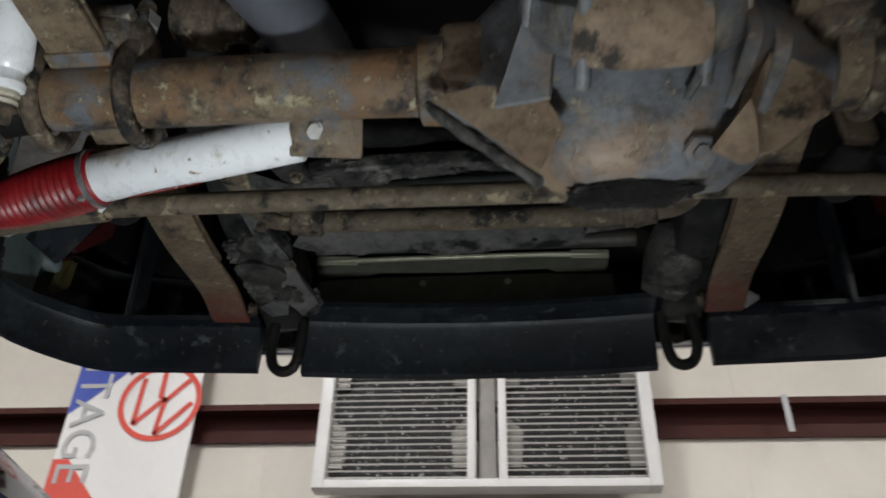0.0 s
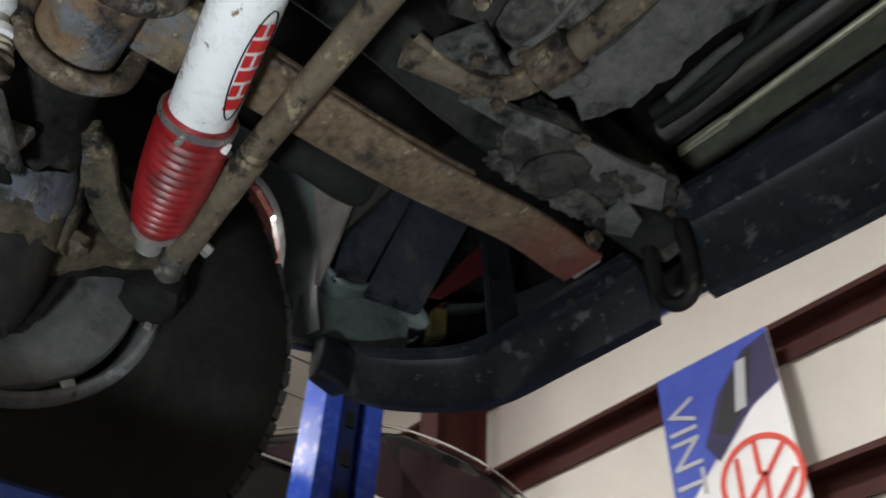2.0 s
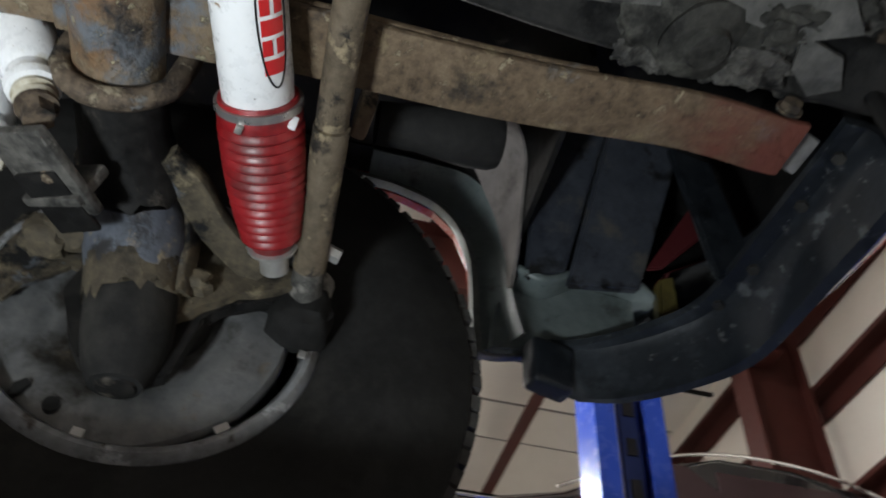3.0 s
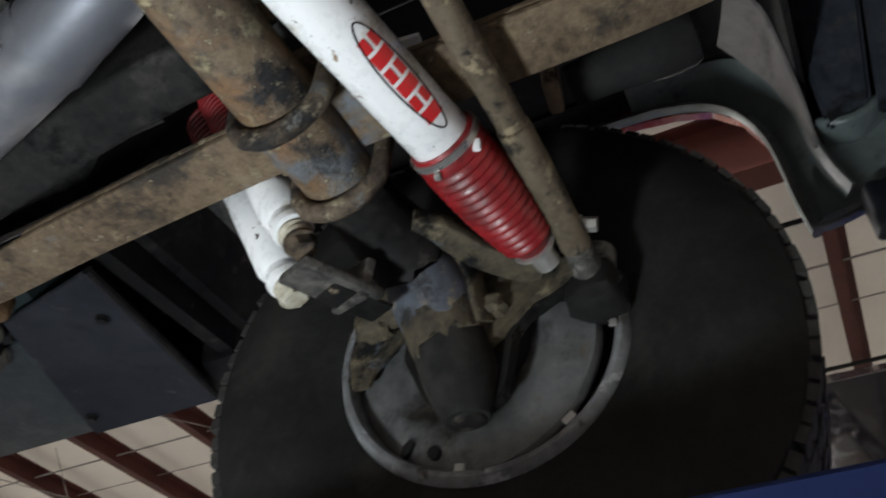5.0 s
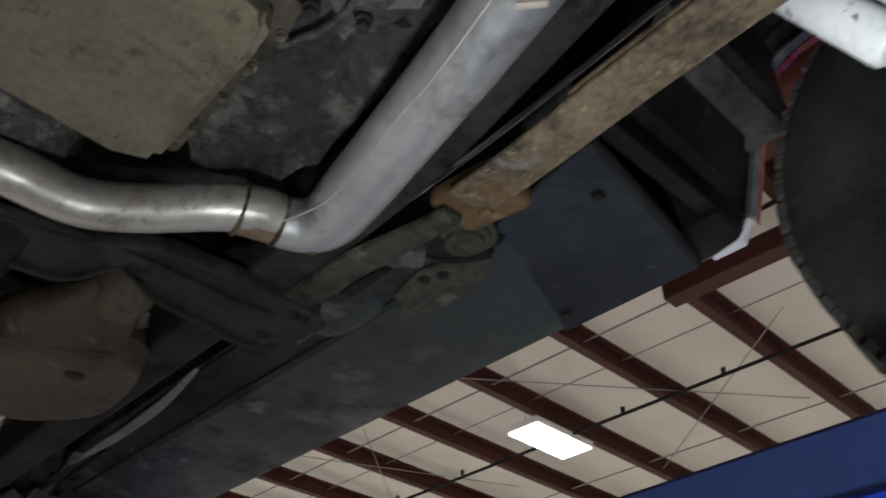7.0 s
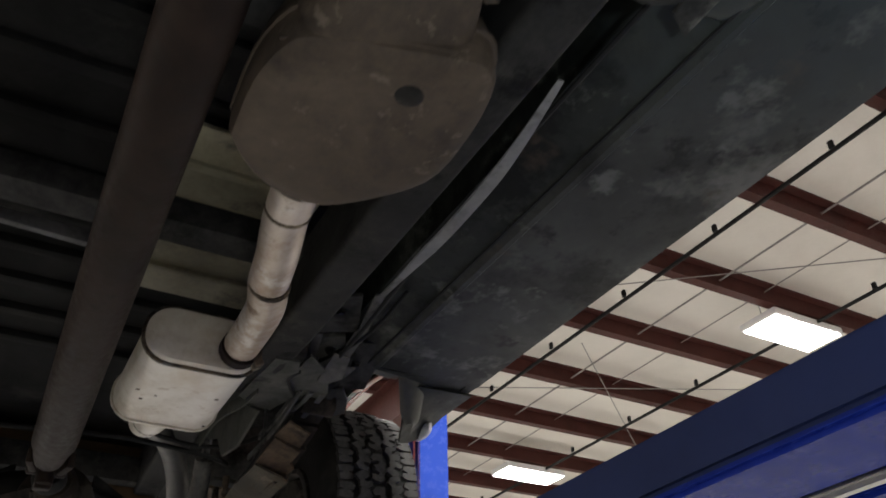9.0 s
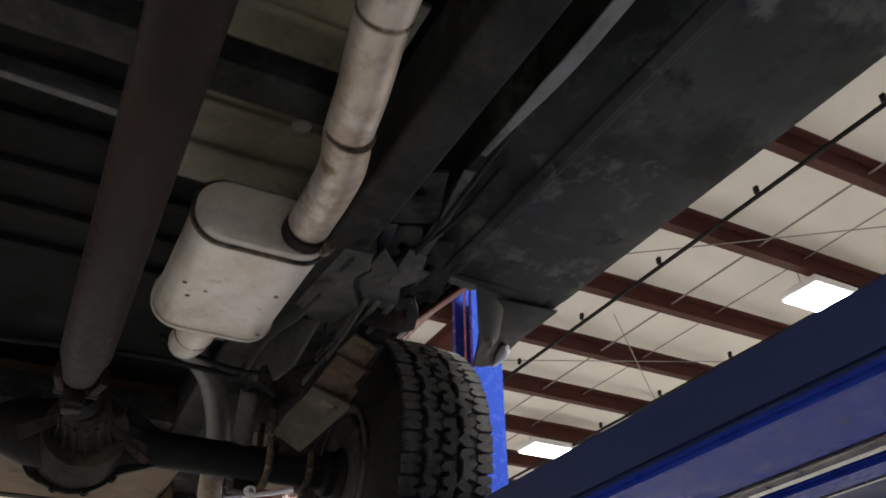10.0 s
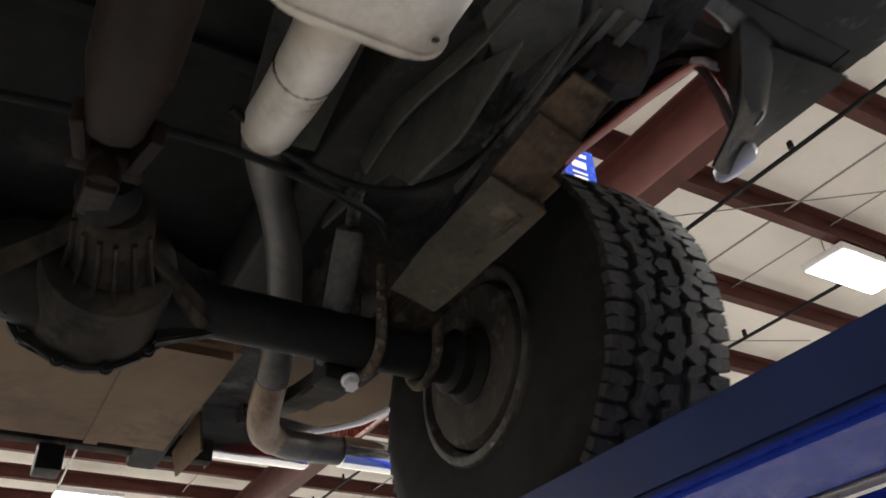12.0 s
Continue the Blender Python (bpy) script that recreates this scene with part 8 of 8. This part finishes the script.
        part("arch_skin", slab([(1.125, 2.752), (1.075, 2.787), (0.985, 2.797), (0.90, 2.797), (0.60, 2.784), (0.42, 2.793), (0.332, 2.784), (0.276, 2.757), (0.238, 2.692), (0.196, 2.557), (0.163, 2.46), (0.157, 2.46), (0.157, 2.84), (1.125, 2.84)], "x", s * 0.949, s * 1.008), FRAME, TRUCK, "black skin above the front arch")
    # bumper valance: centre piece and two wings, bottom lip and shelf
    def valance(path, z0, z1, name, label, lip):
        q = curve_points(path, 5)
        bm = bmesh.new()
        rings = []
        for p in q:
            rings.append([bm.verts.new((p.x, p.y + dy, z)) for dy, z in ((0.012, z0), (-0.004, z0 + 0.004), (-0.02, z1 - 0.01), (-0.03, z1), (-lip, z1 + 0.002), (-lip, z1 + 0.014), (-0.03, z1 + 0.016), (0.0, z1 + 0.004), (0.014, z1 - 0.02))])
        m = len(rings[0])
        for a, b in zip(rings, rings[1:]):
            for k in range(m):
                bm.faces.new((a[k], a[(k + 1) % m], b[(k + 1) % m], b[k]))
        bm.faces.new(rings[0])
        bm.faces.new(rings[-1][::-1])
        return part(name, bm, BLACK_PLASTIC, TRUCK, label)
    valance([(-0.378, 1.47, 0), (-0.2, 1.487, 0), (-0.01, 1.493, 0), (0.18, 1.487, 0), (0.362, 1.47, 0)], 2.318, 2.43, "air_dam", "scuffed black plastic air dam", 0.09)
    for s in (-1, 1):
        valance([(s * 0.475, 1.475, 0), (s * 0.65, 1.465, 0), (s * 0.80, 1.452, 0), (s * 0.88, 1.40, 0), (s * 0.945, 1.32, 0), (s * 0.965, 1.25, 0)], 2.33, 2.42, "bumper_wing", "scuffed black plastic bumper wing", 0.055)
        part("bumper_end", rough(box((s * 0.962, 1.215, 2.378), (0.04, 0.07, 0.085), (0, 0, -s * 14), 0.012, 3), 0.004, 30), BLACK_PLASTIC, TRUCK)
        hk = pipe([(s * 0.372, 1.42, 2.42), (s * 0.378, 1.44, 2.36), (s * 0.39, 1.45, 2.325), (s * 0.412, 1.452, 2.315), (s * 0.434, 1.45, 2.33), (s * 0.44, 1.44, 2.37), (s * 0.43, 1.42, 2.42)], 0.0115, 10, 5)
        part("tow_hook", hk, FRAME, TRUCK, "black forged tow hook")
        part("bumper_bracket", box((s * 0.43, 1.40, 2.45), (0.06, 0.16, 0.05), (0, 0, s * 8), 0.01), GREASE, TRUCK)
    part("bumper_bar", add_sweep(bmesh.new(), curve_points([(-1.0, 1.36, 2.52), (-0.85, 1.52, 2.52), (-0.5, 1.57, 2.52), (0, 1.585, 2.52), (0.5, 1.57, 2.52), (0.85, 1.52, 2.52), (1.0, 1.36, 2.52)], 5), rrect(0.03, 0.20, 0.012, 3)), CHROME, TRUCK, "chrome front bumper")
    part("valance_back", slab([(-0.375, 2.43), (0.30, 2.43), (0.30, 2.582), (0.16, 2.588), (-0.22, 2.588), (-0.375, 2.582)], "y", 1.515, 1.53), OLIVE, TRUCK, "dull olive panel above the air dam")
    part("valance_patch", slab([(-0.222, 2.45), (0.17, 2.45), (0.165, 2.572), (-0.222, 2.578)], "y", 1.508, 1.514, 0.002), OLIVE, TRUCK, "dull olive pressed patch")
    for x in (-0.132, 0.061):
        hex_bolt((x, 1.507, 2.563), (0, -1, -0.2), 0.006, 0.008, BOLT, TRUCK, "panel_bolt")
    rs = part("radiator_support", slab([(-0.375, 2.588), (-0.26, 2.590), (-0.235, 2.600), (-0.05, 2.594), (0.15, 2.600), (0.17, 2.588), (0.285, 2.586), (0.29, 2.606), (0.24, 2.616), (0.16, 2.614), (-0.05, 2.606), (-0.22, 2.618), (-0.25, 2.606), (-0.372, 2.614)], "y", 1.464, 1.512, 0.002), OLIVE, TRUCK, "olive lower radiator support with a cream edge")
    # Cream ridge painted as the highlight along the curved support.
    ridge = curve_points([(-0.372, 1.462, 2.598), (-0.25, 1.460, 2.600), (-0.05, 1.459, 2.601), (0.15, 1.460, 2.602), (0.286, 1.462, 2.598)], 5)
    part("bright_edge", add_sweep(bmesh.new(), ridge, rrect(0.012, 0.011, 0.005, 4)), CREAM, rs, "cream edge with its highlight put into the colour")
    for xa, w in ((-0.325, 0.095), (0.245, 0.085)):
        part("end_tab", rough(box((xa, 1.460, 2.600), (w, 0.006, 0.022), (0, 2, 0), 0.003), 0.001, 30), CREAM, rs, "cream end tab")
    part("cooler_pipe", rod((-0.36, 1.405, 2.60), (0.34, 1.405, 2.60), 0.019, 16), TAIL_PIPE, TRUCK, "dull blue-grey cooler pipe")
    part("cooler_hose", pipe([(-0.34, 1.36, 2.59), (-0.2, 1.36, 2.575), (0.0, 1.36, 2.57), (0.2, 1.35, 2.58), (0.33, 1.34, 2.6)], 0.013, 10, 5), CABLE, TRUCK, "black cooler hose")
    part("radiator", box((0, 1.42, 2.72), (0.8, 0.06, 0.22)), FRAME, TRUCK, "black radiator")
    part("front_panel", box((0, 1.61, 2.90), (2.0, 0.03, 0.5)), BODY_RED, TRUCK, "red front panel")
    part("grille_backing", box((0, 1.552, 2.80), (1.98, 0.02, 0.56)), FRAME, TRUCK, "black grille backing")
    # fuel tank under a tan skid plate, and the rear end
    out = [(-0.46, -3.04), (0.46, -3.04), (0.46, -3.70), (-0.46, -3.70)]
    tk = part("fuel_tank", slab(out, "z", 2.345, 2.56, 0.02), TANK, TRUCK, "tan painted fuel tank skid plate")
    for x in (-0.25, 0.2):
        part("tank_strap", box((x, -3.37, 2.3425), (0.035, 0.64, 0.004)), TANK, tk)
    part("tank_bracket", panel([(-0.482, -3.50, 2.40), (-0.500, -3.51, 2.30), (-0.488, -3.72, 2.292), (-0.470, -3.72, 2.36)], 0.006), TANK, tk)
    part("rear_crossmember", box((0, -3.80, 2.40), (1.2, 0.05, 0.07), bevel=0.008), DIFF_DUST, TRUCK, "dusty rear crossmember")
    hitch = bmesh.new()
    add_box(hitch, (-0.17, -3.84, 2.345), (0.07, 0.09, 0.10), bevel=0.008)
    part("hitch_stub", hitch, FRAME, TRUCK, "black hitch stub")
    part("rear_bumper", box((0, -3.93, 2.52), (1.9, 0.06, 0.16), bevel=0.012), CHROME, TRUCK, "chrome rear bumper")
    part("rear_panel", box((0, -3.92, 2.95), (2.0, 0.03, 0.7)), BODY_RED, TRUCK)
    bm = slab([(-0.60, -2.98), (-1.0, -2.98), (-1.0, -3.30), (-0.86, -3.56), (-0.60, -3.50)], "z", 2.43, 2.44, 0.002)
    rp = part("rear_splash_panel", bm, TANK, TRUCK, "tan dusty panel behind the rear wheel")
    hex_bolt((-0.70, -3.06, 2.429), (0, 0, -1), 0.012, 0.008, FRAME, rp)
    part("rear_wing_edge", pipe([(-0.70, -3.62, 2.40), (-0.90, -3.40, 2.40), (-1.0, -3.1, 2.42)], 0.010, 8, 4), WHITE_FRAME, TRUCK, "pale rear wing edge")


front_suspension()
front_axle()
steering()
front_shocks()
exhaust()
driveline()
chassis()
clutter()
body()
